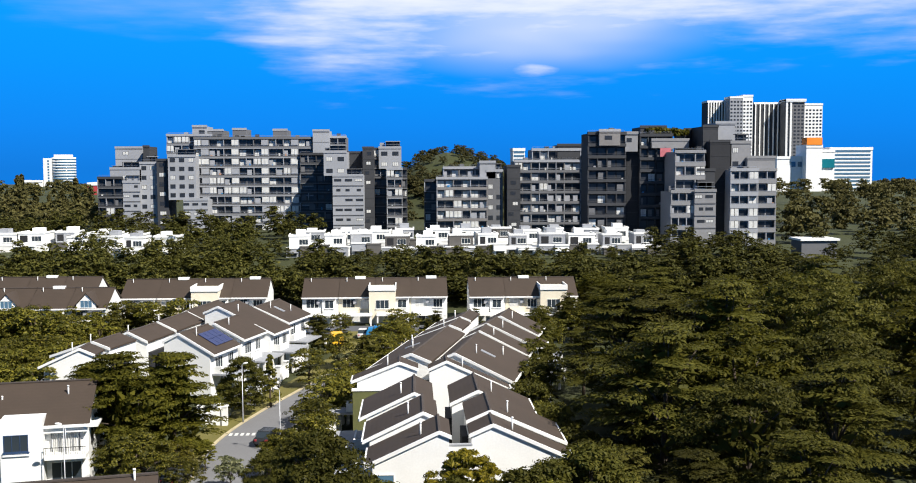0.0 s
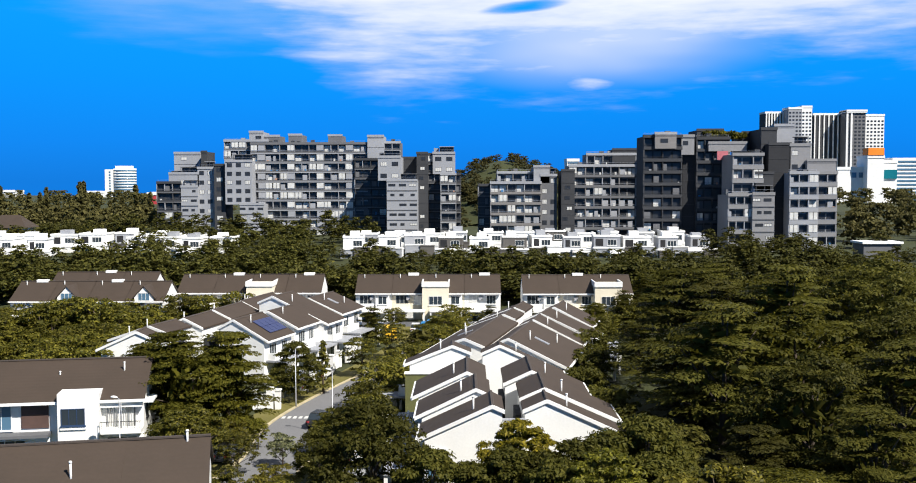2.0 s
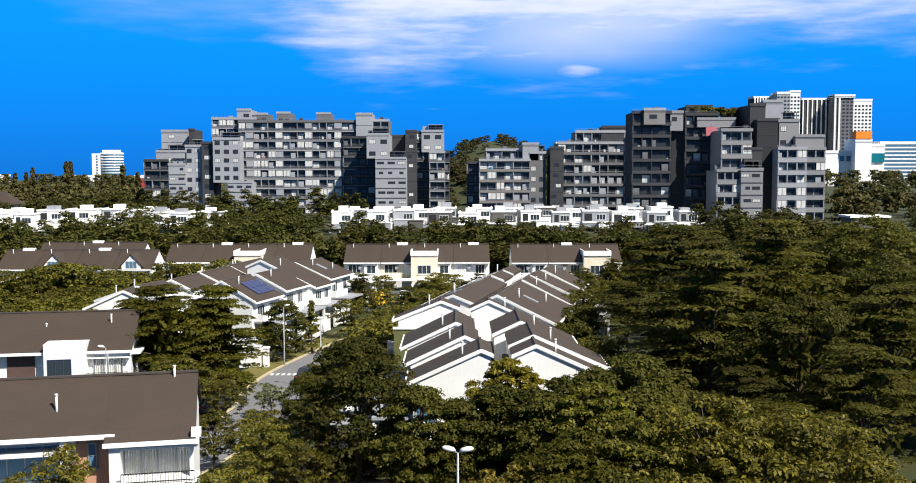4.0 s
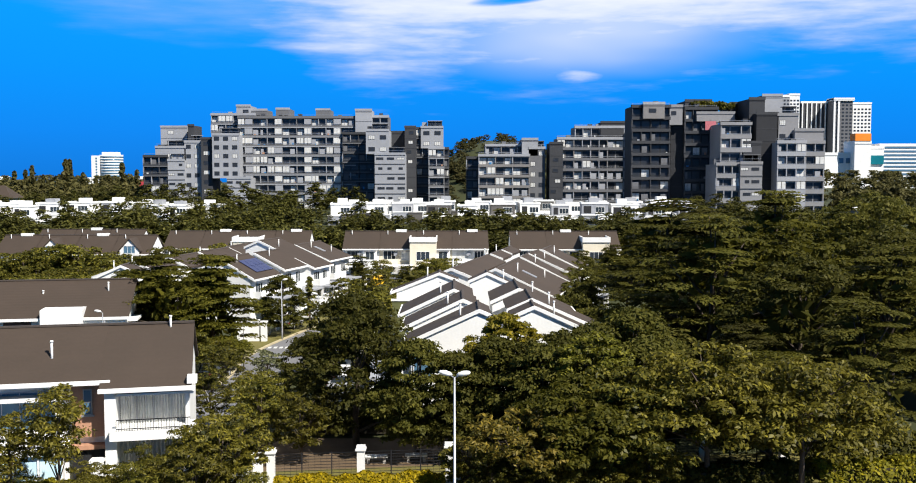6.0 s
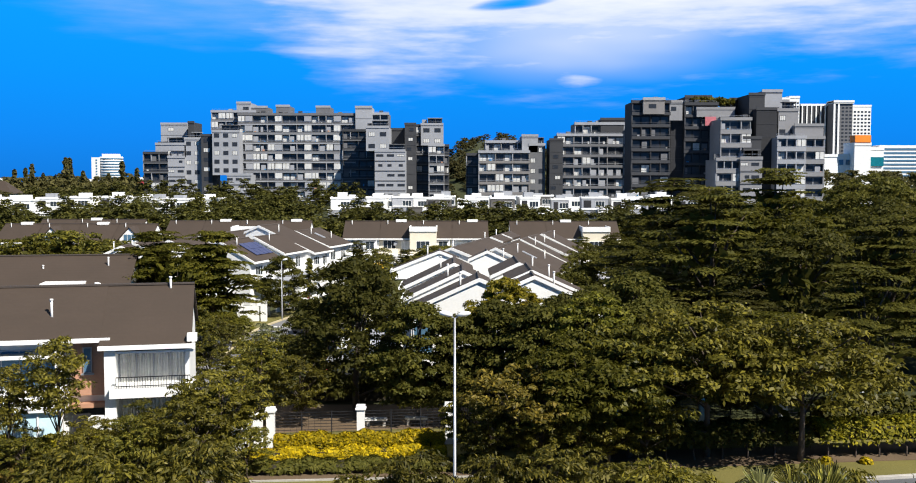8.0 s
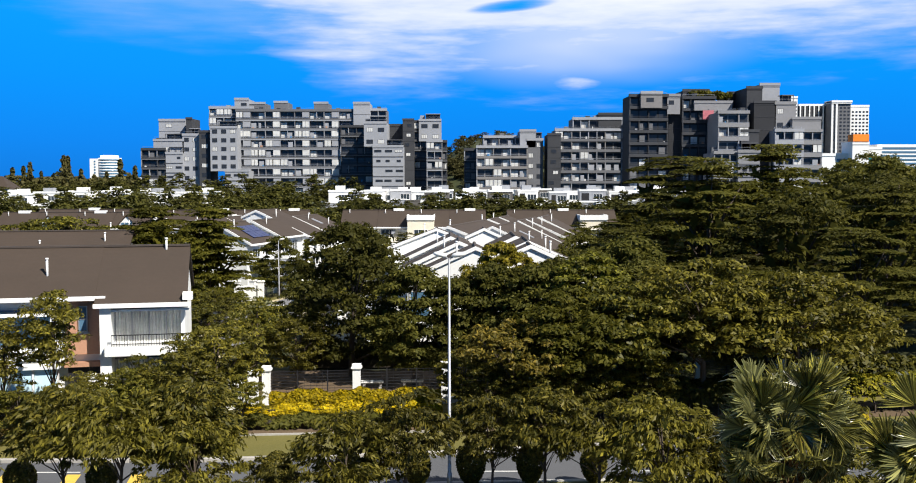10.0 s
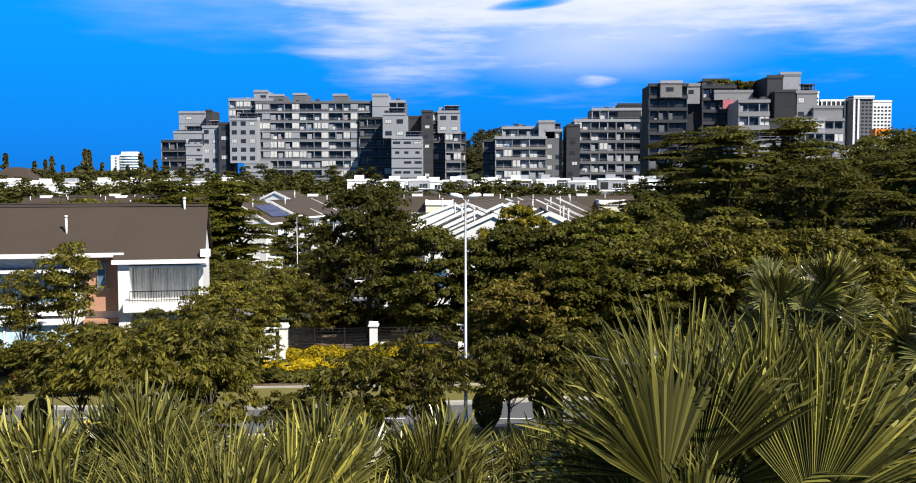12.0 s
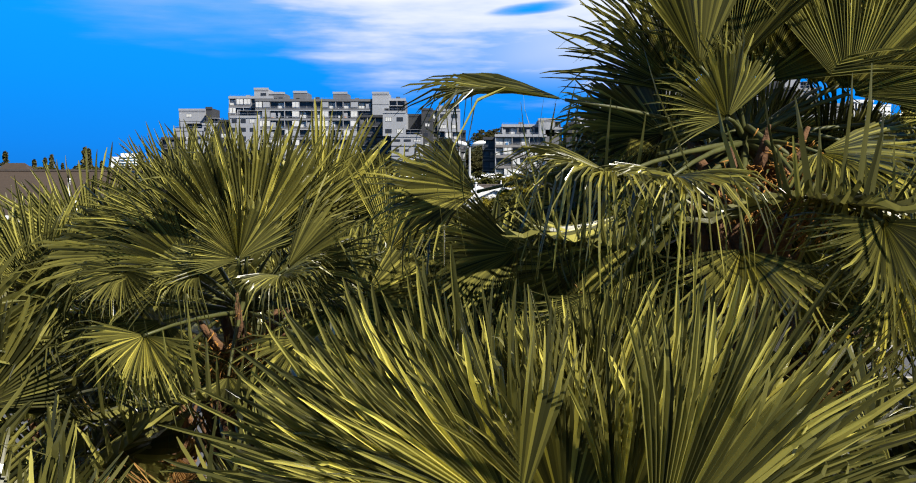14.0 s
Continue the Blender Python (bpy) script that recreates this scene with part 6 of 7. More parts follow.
for x, y, k, s in ((-28.0, 37.6, "street_d", 0.75), (-24.3, 36.9, "street_c", 0.66), (-21.4, 38.1, "street_c", 0.62), (-18.6, 37.4, "street_d", 0.58), (-15.0, 38.6, "street_e", 0.80), (-12.4, 37.6, "street_f", 0.86),
                   (-10.2, 38.4, "street_e", 0.84), (-9.5, 36.8, "street_d", 0.74), (-6.5, 36.9, "street_c", 0.47), (-4.0, 37.4, "street_d", 0.76), (-1.7, 38.5, "street_c", 0.80), (3.85, 39.6, "street_e", 0.76), (1.7, 40.3, "street_e", 0.68), (5.9, 38.9, "street_f", 0.78),
                   (7.8, 36.9, "street_d", 0.89), (10.2, 37.0, "street_c", 0.70), (14.0, 36.9, "street_d", 0.88), (18.4, 38.1, "street_c", 0.66), (11.5, 38.4, "street_c", 0.65)):
    tree(x, y, k, "young street tree with drooping green leaves beside the carriageway", s, rng.uniform(0, 6.28), group="street trees")

# trees among the left-hand houses
for i in range(84):
    x, y = rng.uniform(-92, -42), rng.uniform(108, 152)
    if x > -46 and y > 124:
        x -= 6
    tree(x, y, rng.choice(("mid_a", "garden", "garden")), "green garden tree among the houses", rng.uniform(0.62, 0.9), rng.uniform(0, 6.28), group="garden trees")
for i in range(30):
    near_row = i % 2
    tree(rng.uniform(-84, -48) if near_row else rng.uniform(-74, -36), rng.uniform(147, 154) if near_row else rng.uniform(163, 178), rng.choice(("garden", "garden", "mid_a")), "green garden tree before a terrace", rng.uniform(0.72, 0.98), rng.uniform(0, 6.28), group="garden trees")
for i in range(26):
    tree(-98 + i * 2.05 + rng.uniform(-0.8, 0.8), rng.uniform(142, 151), rng.choice(("garden", "mid_a", "mid_b")), "green garden tree before a terrace", rng.uniform(0.85, 1.15), rng.uniform(0, 6.28), group="garden trees")
for x, y, k, s in ((-10.2, 99, "mid_a", .72), (-9.2, 108, "garden", .85), (-8.2, 112.5, "mid_a", .7), (-7.4, 121, "garden", .8), (-6.2, 126, "mid_a", .68), (-5.0, 136, "garden", .8), (-3.8, 142, "mid_a", .66), (-2.6, 152, "garden", .75), (-10.6, 118, "pale", 1.2), (-8.8, 131, "pale", 1.25)):
    tree(x, y, k, "olive green street tree by the drives", s, rng.uniform(0, 6.28), group="street trees")
for i in range(26):
    tree(rng.uniform(-95, 40), rng.uniform(164, 178), rng.choice(("mid_a", "mid_b")), "green garden tree before the far terrace", rng.uniform(0.35, 0.6), rng.uniform(0, 6.28), group="garden trees")


# ---------------------------------------------------------------- far woods, as stuff
def woods(name, spots, label, kinds=("far_a", "far_b"), mat=None):
    """One mesh of many tree crowns at the spots (x, y, z, scale)."""
    co = []
    r = np.random.default_rng(len(spots))
    for i, (x, y, z, s) in enumerate(spots):
        cr = KINDS[kinds[i % len(kinds)]]()[1]
        a = np.empty(len(cr.vertices) * 3, np.float32)
        cr.vertices.foreach_get("co", a)
        a = a.reshape(-1, 3) * s
        t = r.uniform(0, 6.28)
        c, d = math.cos(t), math.sin(t)
        co.append(np.stack([a[:, 0] * c - a[:, 1] * d + x, a[:, 0] * d + a[:, 1] * c + y, a[:, 2] * r.uniform(0.85, 1.15) + z], 1))
    v = np.concatenate(co)
    n = len(v) // 4
    me = bpy.data.meshes.new(name)
    me.vertices.add(n * 4)
    me.vertices.foreach_set("co", v.reshape(-1))
    me.loops.add(n * 4)
    me.loops.foreach_set("vertex_index", np.arange(n * 4, dtype=np.int32))
    me.polygons.add(n)
    me.polygons.foreach_set("loop_start", np.arange(0, n * 4, 4, dtype=np.int32))
    me.update(calc_edges=True)
    me.materials.append(mat or LEAF_FAR)
    tagged(part(name, me, None), label, "woods", kind="stuff")


BELT = ("belt_a", "belt_b")


def scatter(seed, n, x0, x1, y0, y1, s0, s1, zf=rise):
    r = random.Random(seed)
    out = []
    for _ in range(n):
        y = r.uniform(y0, y1)
        out.append((r.uniform(x0, x1), y, zf(y), r.uniform(s0, s1)))
    return out


woods("tree_belt", scatter(1, 150, -22, 85, 201, 232, 0.64, 0.82), "dense belt of green trees behind the far terrace", BELT)
woods("tree_belt", scatter(13, 150, -130, -22, 203, 238, 0.62, 0.80), "dense belt of green trees behind the far terrace", BELT)
woods("tree_belt", scatter(11, 46, -66, -36, 205, 262, 0.42, 0.58), "dense belt of green trees between far terrace and villas", BELT)
woods("tree_belt", scatter(12, 110, -140, 70, 230, 258, 0.24, 0.36), "low green shrubs and young trees before white villas", BELT)
woods("tree_belt", scatter(2, 110, 60, 150, 175, 262, 0.5, 0.72), "dense belt of tall dark trees", BELT)
woods("tree_belt", scatter(3, 60, -150, -30, 300, 345, 0.6, 0.9), "dense belt of green trees below the apartment block", BELT)
woods("tree_belt", scatter(4, 26, -90, -42, 262, 300, 0.5, 0.7), "dense belt of green trees between villas", BELT)
woods("woods", [(-232 + 6.2 * i + (i * 37 % 5), 470 + (i * 53 % 40), 3.0, 0.85 + 0.11 * (i * 29 % 5)) for i in range(16)], "row of spire-shaped conifers on the horizon", ("spire",), LEAF_HAZY)
woods("woods", [(-235 + 5.0 * i, 455 + (i * 31 % 30), 3.0, 0.9 + 0.1 * (i * 17 % 4)) for i in range(22)], "dark round trees below a row of conifers", ("far_a", "far_b"), LEAF_HAZY)
woods("woods", scatter(5, 220, -420, -118, 330, 520, 0.62, 0.98), "far wood of olive green trees on low ground", mat=LEAF_HAZY)
woods("woods", scatter(6, 230, -900, -150, 520, 1150, 0.95, 1.35, lambda y: 4.0), "far wood of olive green trees reaching the horizon", mat=LEAF_HAZY)
woods("woods", scatter(7, 240, 108, 420, 285, 640, 0.75, 1.05, lambda y: 4.0 + (y - 285) * 0.022), "far wooded slope of dark olive trees", mat=LEAF_HAZY)
woods("woods", scatter(8, 110, 330, 900, 640, 860, 0.8, 1.1, lambda y: 8.0), "far wooded slope of dark olive trees", mat=LEAF_HAZY)


def hill():
    """A wooded hill behind the apartment blocks."""
    r = random.Random(9)
    spots = []
    for _ in range(700):
        x, y = r.uniform(-80, 190), r.uniform(470, 640)
        q = ((x - 18) / 44) ** 2 + ((y - 560) / 95) ** 2
        p = ((x - 110) / 70) ** 2 + ((y - 580) / 95) ** 2
        spots.append((x, y, 36 * math.exp(-q) + 19 * math.exp(-p) - 3.2, r.uniform(0.4, 0.6)))
    for _ in range(120):
        x, y = r.uniform(-30, 45), r.uniform(440, 505)
        q = ((x - 18) / 44) ** 2 + ((y - 560) / 95) ** 2
        spots.append((x, y, 36 * math.exp(-q) - 3.2, r.uniform(0.45, 0.65)))
    woods("wooded_hill", spots, "rounded hill covered with brownish green forest", ("hill_a",), LEAF_HAZY)
    bm = bmesh.new()
    n = 24
    g = [[bm.verts.new((-90 + 290 * i / n, 450 + 210 * j / n, 0)) for i in range(n + 1)] for j in range(n + 1)]
    for row in g:
        for v in row:
            q = ((v.co.x - 18) / 44) ** 2 + ((v.co.y - 560) / 95) ** 2
            p = ((v.co.x - 110) / 70) ** 2 + ((v.co.y - 580) / 95) ** 2
            v.co.z = 36 * math.exp(-q) + 19 * math.exp(-p) - 3
    for a, b in zip(g, g[1:]):
        for i in range(n):
            bm.faces.new((a[i], a[i + 1], b[i + 1], b[i]))
    tagged(part("hill_ground", bm, GRASS), "dark undergrowth of the wooded hill", "hill", kind="structure")


hill()

# ---------------------------------------------------------------- fan palms
def fan_leaf(seed, radius, rays, arc, droop, mat=None, web=0.54):
    """A fan blade in the plane y = 0 round the origin, its middle ray along +z: pleated segments joined into one web up to the middle, then free, narrow and a little drooping."""
    def make():
        r = random.Random(seed)
        bm = bmesh.new()
        wave = r.uniform(0.03, 0.08)
        cup = r.uniform(0.32, 0.62) * (1.0 if web > 0.45 else 0.4)
        split0 = web + r.uniform(-0.06, 0.06)
        da = arc / (rays - 1) * 0.5

        def spine(a, f, ln):
            """The web's surface at the angle a and the share f of the length."""
            d = ln * f
            bend = -droop * max(0, f - 0.35) ** 2 * ln * 1.1
            return math.sin(a) * d, (cup * (1 - math.cos(a)) + wave * math.sin(a * 2.5 + seed)) * d + bend, math.cos(a) * d + bend * 0.3

        full = lambda a: radius * (0.82 + 0.18 * math.cos(a * 0.75))
        for i in range(rays):
            a = -arc / 2 + arc * i / (rays - 1)
            ln = full(a)
            tip = ln * r.uniform(0.82, 1.04)
            side, sway, roll = r.uniform(-0.11, 0.11), r.uniform(-0.08, 0.08), r.uniform(-1.0, 1.0)
            hang = droop * r.uniform(0.3, 2.0) + (r.uniform(0.5, 1.6) if r.random() < 0.09 else r.uniform(0.0, 0.12))
            split = split0 + r.uniform(-0.12, 0.10)
            rings = []
            for f in (0.04, 0.3, split):
                d = full(a) * f
                fold = math.tan(da) * d * 1.7 + 0.002
                row = []
                for q in (-1, 0, 1):
                    x, y, z = spine(a + q * da, f, ln)
                    row.append(bm.verts.new((x, y - (fold if q == 0 else 0.0), z)))
                rings.append(row)
            x0, y0, z0 = spine(a, split, ln)
            half0 = math.tan(da) * ln * split
            for f in (0.5 + split / 2 - 0.06, 0.93, 1.0):
                g = (f - split) / (1 - split)
                half = half0 * (1.10 - 0.85 * g) ** 0.6 if g < 1 else half0 * 0.16
                ax = a + side * g
                dist = (tip - ln * split) * g
                px, pz = math.cos(ax), -math.sin(ax)
                x = x0 + math.sin(ax) * dist
                drop = -hang * g * g * ln * 0.42
                y = y0 + cup * (1 - math.cos(a)) * dist + sway * g * ln + drop
                z = z0 + math.cos(ax) * dist + drop * 0.55
                turn = roll * half * g
                rings.append([bm.verts.new((x - px * half, y - turn, z - pz * half)), bm.verts.new((x, y - half * 1.3, z)), bm.verts.new((x + px * half, y + turn, z + pz * half))])
            for p, q in zip(rings, rings[1:]):
                for k in (0, 1):
                    bm.faces.new((p[k], p[k + 1], q[k + 1], q[k]))
        me = bpy.data.meshes.new("blade")
        bm.to_mesh(me)
        bm.free()
        me.materials.append(mat or PALM)
        return me

    return shared(("fan", seed, mat.name if mat else "", radius, rays, round(arc, 2), droop, web), make)


def petiole(length, sag):
    """A leaf stalk from the origin outwards along +x, bowed by its sag."""
    bm = bmesh.new()
    pts = [(length * f, 0, length * f * 0.0 + sag * (f * (1 - f)) * 1.2) for f in (0, 0.25, 0.5, 0.75, 1.0)]
    tube(bm, pts, [0.024, 0.018, 0.014, 0.012, 0.010], 6)
    return mesh_of("petiole", bm, STALK)


STALK = material("palm_stalk", (0.085, 0.09, 0.024), (0.05, 0.05, 0.014), 0.5, 3, 15, 0.1)
FIBRE = material("palm_fibre", (0.17, 0.085, 0.035), (0.07, 0.036, 0.018), 0.95, 3, 18, 0.8)


def palm(x, y, top, label, leaves, seed, radius=0.85, stalk=1.1, dry=6, extra=()):
    """A fan palm: stem with old leaf bases, stalks and fan blades all round. extra: more leaves as (azimuth, elevation, tilt, stalk, radius scale)."""
    r = random.Random(seed)
    p = thing("fan_palm", pose(x, y, 0), label, "palm tree", "fan palms")
    bm = bmesh.new()
    n = 9
    tube(bm, [(r.uniform(-.05, .05), r.uniform(-.05, .05), (top - 0.2) * i / n - 0.2) for i in range(n + 1)], [0.22 - 0.004 * i for i in range(n + 1)], 12)
    stem = part("stem", bm, FIBRE, p)
    bm = bmesh.new()
    for i in range(60):
        a, z = i * 2.4, top - 0.15 - 1.7 * (i / 60)
        c, s = math.cos(a), math.sin(a)
        tube(bm, [(c * 0.14, s * 0.14, z - 0.22), (c * 0.24, s * 0.24, z), (c * 0.36, s * 0.36, z + r.uniform(0.1, 0.3))], [0.05, 0.04, 0.012], 5)
    part("leaf_base", bm, FIBRE, stem, "ragged brown leaf bases and fibre")
    rows = []
    for i in range(leaves):
        u = (i + 0.5) / leaves
        el = 84 - 118 * u + r.uniform(-7, 7)
        rows.append((i * 137.5 + r.uniform(-12, 12), el, r.uniform(-18, 18), stalk * r.uniform(0.8, 1.15), r.uniform(0.85, 1.1)))
    rows += list(extra)
    for i, (az, el, tilt, ln, sc) in enumerate(rows):
        st = place("petiole", shared(("petiole", round(ln, 1)), lambda: petiole(round(ln, 1), 0.12)), Matrix.Translation((0, 0, top)) @ pose(0, 0, 0, 0, 0, az) @ pose(0, 0, 0, 0, -el, 0), p)
        # the blade opens at the stalk's end: its middle ray goes on along the stalk, its face turned up
        blade = fan_leaf(seed % 3 * 10 + i % 5 + (50 if el <= 30 else 0) + (50 if el <= -5 else 0), radius, 40, radians(150 if el > 20 else 170), 0.06 if el > 30 else (0.35 if el > -5 else 0.8))
        m = Matrix.Translation((round(ln, 1), 0, 0)) @ pose(0, 0, 0, 0, 76, 0) @ pose(0, 0, 0, 0, 0, -90 + tilt) @ Matrix.Scale(sc, 4)
        place("blade", blade, m, st)
    for i in range(dry):
        az, el = i * 360 / max(dry, 1) + r.uniform(-20, 20), r.uniform(-75, -50)
        st = place("petiole", shared(("petiole", 0.8), lambda: petiole(0.8, 0.1)), Matrix.Translation((0, 0, top - 0.5)) @ pose(0, 0, 0, 0, 0, az) @ pose(0, 0, 0, 0, -el, 0), p)
        m = Matrix.Translation((0.8, 0, 0)) @ pose(0, 0, 0, 0, 90 - 10, 0) @ pose(0, 0, 0, 0, 0, -90) @ Matrix.Scale(0.75, 4)
        place("blade", fan_leaf(90 + i % 3, radius, 30, radians(110), 0.9, PALM_DRY), m, st, "dry brown hanging blade")
    return p


P_LABEL = "fan palm with stiff green pleated leaves and brown fibrous stem"
FACE = (-90, 82, 0, 0.9, 1.05)
FLOWER = material("palm_flower_stalk", (0.42, 0.20, 0.03), (0.22, 0.09, 0.02), 0.8, 4, 20, 0.3)


def frond(p, hub, ray, face, radius, arc, droop, mat=None, pleat=2.2, web=0.54):
    """One leaf of the palm p: a stalk from the crown to the hub and a blade there, its middle segment along ray, its upper face turned to face."""
    base = p.matrix_basis.translation + Vector((0, 0, p["crown"]))
    to = Vector(hub) - base
    ln = to.length
    x = to.normalized()
    y = Vector((0, 0, 1)).cross(x).normalized()
    rot = Matrix((x, y, x.cross(y))).transposed().to_4x4()
    st_m = Matrix.Translation((0, 0, p["crown"])) @ rot
    st = place("petiole", shared(("petiole", round(ln, 2)), lambda: petiole(ln, 0.10)), st_m, p)
    z = Vector(ray).normalized()
    b = Vector(face)
    b = (b - z * b.dot(z)).normalized()
    blade_m = Matrix.Translation(Vector(hub) - p.matrix_basis.translation) @ Matrix((b.cross(z), b, z)).transposed().to_4x4()
    k = int(abs(hub[0]) * 37 + abs(hub[2]) * 11) % 7
    place("blade", fan_leaf(k, radius, max(18, int(arc / pleat)), radians(arc), droop, mat, web), st_m.inverted() @ blade_m, st)


def crown_palm(x, y, top, seed, skirt, dry):
    """A palm whose upper leaves are added one by one: stem, low leaves, dry hanging ones and flower stalks."""
    p = palm(x, y, top, P_LABEL, 0, seed, 0.95, 0.9, dry, [(i * 137.5, -12 - 40 * i / skirt, 0, 0.9, 0.9) for i in range(skirt)])
    p["crown"] = top - 0.1
    r = random.Random(seed)
    for k, (cx, cy, cz) in enumerate(((0.17, -0.36, -0.30), (-0.10, -0.34, -0.42), (0.30, -0.20, -0.52))):
        bm = bmesh.new()
        c = Vector((cx, cy, top + cz))
        tube(bm, [(0, 0, top - 0.25), tuple(c * 0.6 + Vector((0, 0, top - 0.15)) * 0.4), tuple(c)], [0.016, 0.012, 0.008], 5)
        for j in range(150):
            q = c + Vector((r.gauss(0, 0.07), r.gauss(0, 0.06), r.gauss(0, 0.09)))
            e = q + Vector((r.uniform(-0.06, 0.06), r.uniform(-0.06, 0.06), r.uniform(-0.09, 0.05)))
            tube(bm, [tuple(q), tuple(e)], [0.005, 0.003], 3)
        tagged(part("inflorescence", bm, FLOWER, p), "bushy orange-brown fruit stalks", kind="stuff")
    return p


left_palm = crown_palm(-1.64, 7.1, 7.66, 1, 5, 5)
frond(left_palm, (-1.97, 5.85, 7.58), (0, -0.6, -0.4), (0.3, -0.8, 0.7), 0.56, 150, 0.90, PALM_LIT)
frond(left_palm, (-1.04, 6.00, 7.54), (0.2, -0.6, -0.4), (0.3, -0.8, 0.7), 0.56, 150, 0.90, PALM_LIT)
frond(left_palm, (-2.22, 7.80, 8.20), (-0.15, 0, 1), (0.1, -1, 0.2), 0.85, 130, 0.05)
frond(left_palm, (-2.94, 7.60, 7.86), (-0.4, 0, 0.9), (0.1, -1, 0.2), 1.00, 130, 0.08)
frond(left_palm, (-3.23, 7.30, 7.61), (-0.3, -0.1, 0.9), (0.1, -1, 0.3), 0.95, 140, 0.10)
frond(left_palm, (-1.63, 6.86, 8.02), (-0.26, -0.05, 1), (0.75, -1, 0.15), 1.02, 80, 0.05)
frond(left_palm, (-1.57, 6.90, 8.02), (0.42, -0.05, 1), (0.35, -1, 0.35), 1.06, 70, 0.05, PALM_LIT)
frond(left_palm, (-1.60, 6.75, 7.98), (-0.05, -0.45, 0.75), (0.2, -0.9, 0.7), 0.62, 150, 0.15)
frond(left_palm, (-1.90, 6.70, 7.92), (-0.85, -0.30, 0.35), (0.3, -0.9, 0.6), 0.80, 120, 0.30)
frond(left_palm, (-1.25, 6.70, 7.92), (0.85, -0.30, 0.35), (0.0, -0.9, 0.7), 0.80, 120, 0.30)
frond(left_palm, (-2.02, 7.10, 8.14), (-0.5, 0, 0.85), (0.1, -1, 0.2), 0.88, 120, 0.08)
frond(left_palm, (-1.45, 7.20, 8.00), (0.50, 0, 1), (0.5, -1, 0.2), 1.02, 90, 0.05)
frond(left_palm, (-1.11, 7.30, 8.19), (0.60, 0, 0.85), (0.2, -1, 0.35), 0.98, 76, 0.08, PALM_LIT)
frond(left_palm, (-0.56, 7.00, 8.03), (0.45, 0, 0.85), (0, -1, 0.25), 0.80, 110, 0.15, PALM_LIT)
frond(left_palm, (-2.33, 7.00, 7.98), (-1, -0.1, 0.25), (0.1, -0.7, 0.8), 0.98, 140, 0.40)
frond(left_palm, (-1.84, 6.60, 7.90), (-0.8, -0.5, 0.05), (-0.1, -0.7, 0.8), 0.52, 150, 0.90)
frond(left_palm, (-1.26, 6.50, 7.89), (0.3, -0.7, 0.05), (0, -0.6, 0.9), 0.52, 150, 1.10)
frond(left_palm, (-0.71, 6.80, 7.74), (1, -0.15, 0.15), (0.1, -0.6, 0.9), 0.90, 130, 0.60, PALM_LIT)
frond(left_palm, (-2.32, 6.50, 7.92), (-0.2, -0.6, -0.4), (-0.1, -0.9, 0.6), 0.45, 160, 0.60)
frond(left_palm, (-0.85, 6.60, 7.67), (0.4, -0.5, -0.5), (0.2, -0.9, 0.6), 0.75, 160, 0.70, PALM_LIT)
frond(left_palm, (-2.80, 6.90, 7.70), (-0.9, -0.2, -0.3), (-0.3, -0.8, 0.6), 0.85, 150, 0.70)
frond(left_palm, (-2.21, 7.00, 7.51), (-0.3, -0.3, -0.9), (-0.2, -1, 0.3), 0.85, 150, 0.40)
frond(left_palm, (-1.30, 7.10, 7.41), (0.3, -0.3, -0.9), (0.2, -1, 0.3), 0.85, 150, 0.40)
frond(left_palm, (-1.69, 7.50, 8.11), (0, 0.2, 1), (0, -1, 0.25), 1.00, 150, 0.05)
right_palm = crown_palm(1.63, 5.7, 8.85, 2, 7, 4)
frond(right_palm, (1.48, 5.50, 9.15), (0.12, 0, 1), (-0.5, -1, 0.2), 1.00, 90, 0.05)
frond(right_palm, (0.06, 6.00, 8.46), (-1, -0.1, 0.12), (0, -0.6, 0.8), 0.85, 130, 0.50, PALM_LIT)
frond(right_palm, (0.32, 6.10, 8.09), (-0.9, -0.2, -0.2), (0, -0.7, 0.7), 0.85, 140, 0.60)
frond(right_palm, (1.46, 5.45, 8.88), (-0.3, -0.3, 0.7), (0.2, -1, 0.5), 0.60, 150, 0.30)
frond(right_palm, (1.21, 6.00, 8.82), (-0.8, -0.1, 0.3), (0.1, -0.8, 0.7), 0.80, 150, 0.40, PALM_LIT)
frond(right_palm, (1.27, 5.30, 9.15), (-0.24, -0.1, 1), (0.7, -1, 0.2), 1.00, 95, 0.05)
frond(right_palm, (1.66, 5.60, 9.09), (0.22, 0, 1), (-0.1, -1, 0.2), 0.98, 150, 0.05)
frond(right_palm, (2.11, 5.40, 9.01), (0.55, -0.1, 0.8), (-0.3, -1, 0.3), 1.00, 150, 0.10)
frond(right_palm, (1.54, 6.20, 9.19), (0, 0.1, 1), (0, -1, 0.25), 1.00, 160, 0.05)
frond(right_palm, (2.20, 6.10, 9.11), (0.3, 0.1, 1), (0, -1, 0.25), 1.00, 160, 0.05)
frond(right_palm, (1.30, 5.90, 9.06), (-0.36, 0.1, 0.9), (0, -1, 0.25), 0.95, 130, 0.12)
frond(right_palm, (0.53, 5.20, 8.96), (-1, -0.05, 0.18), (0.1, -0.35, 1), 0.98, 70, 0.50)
frond(right_palm, (0.73, 4.70, 8.55), (-0.45, -0.5, 0.1), (-0.2, -0.5, 1), 0.70, 130, 1.00, PALM_LIT)
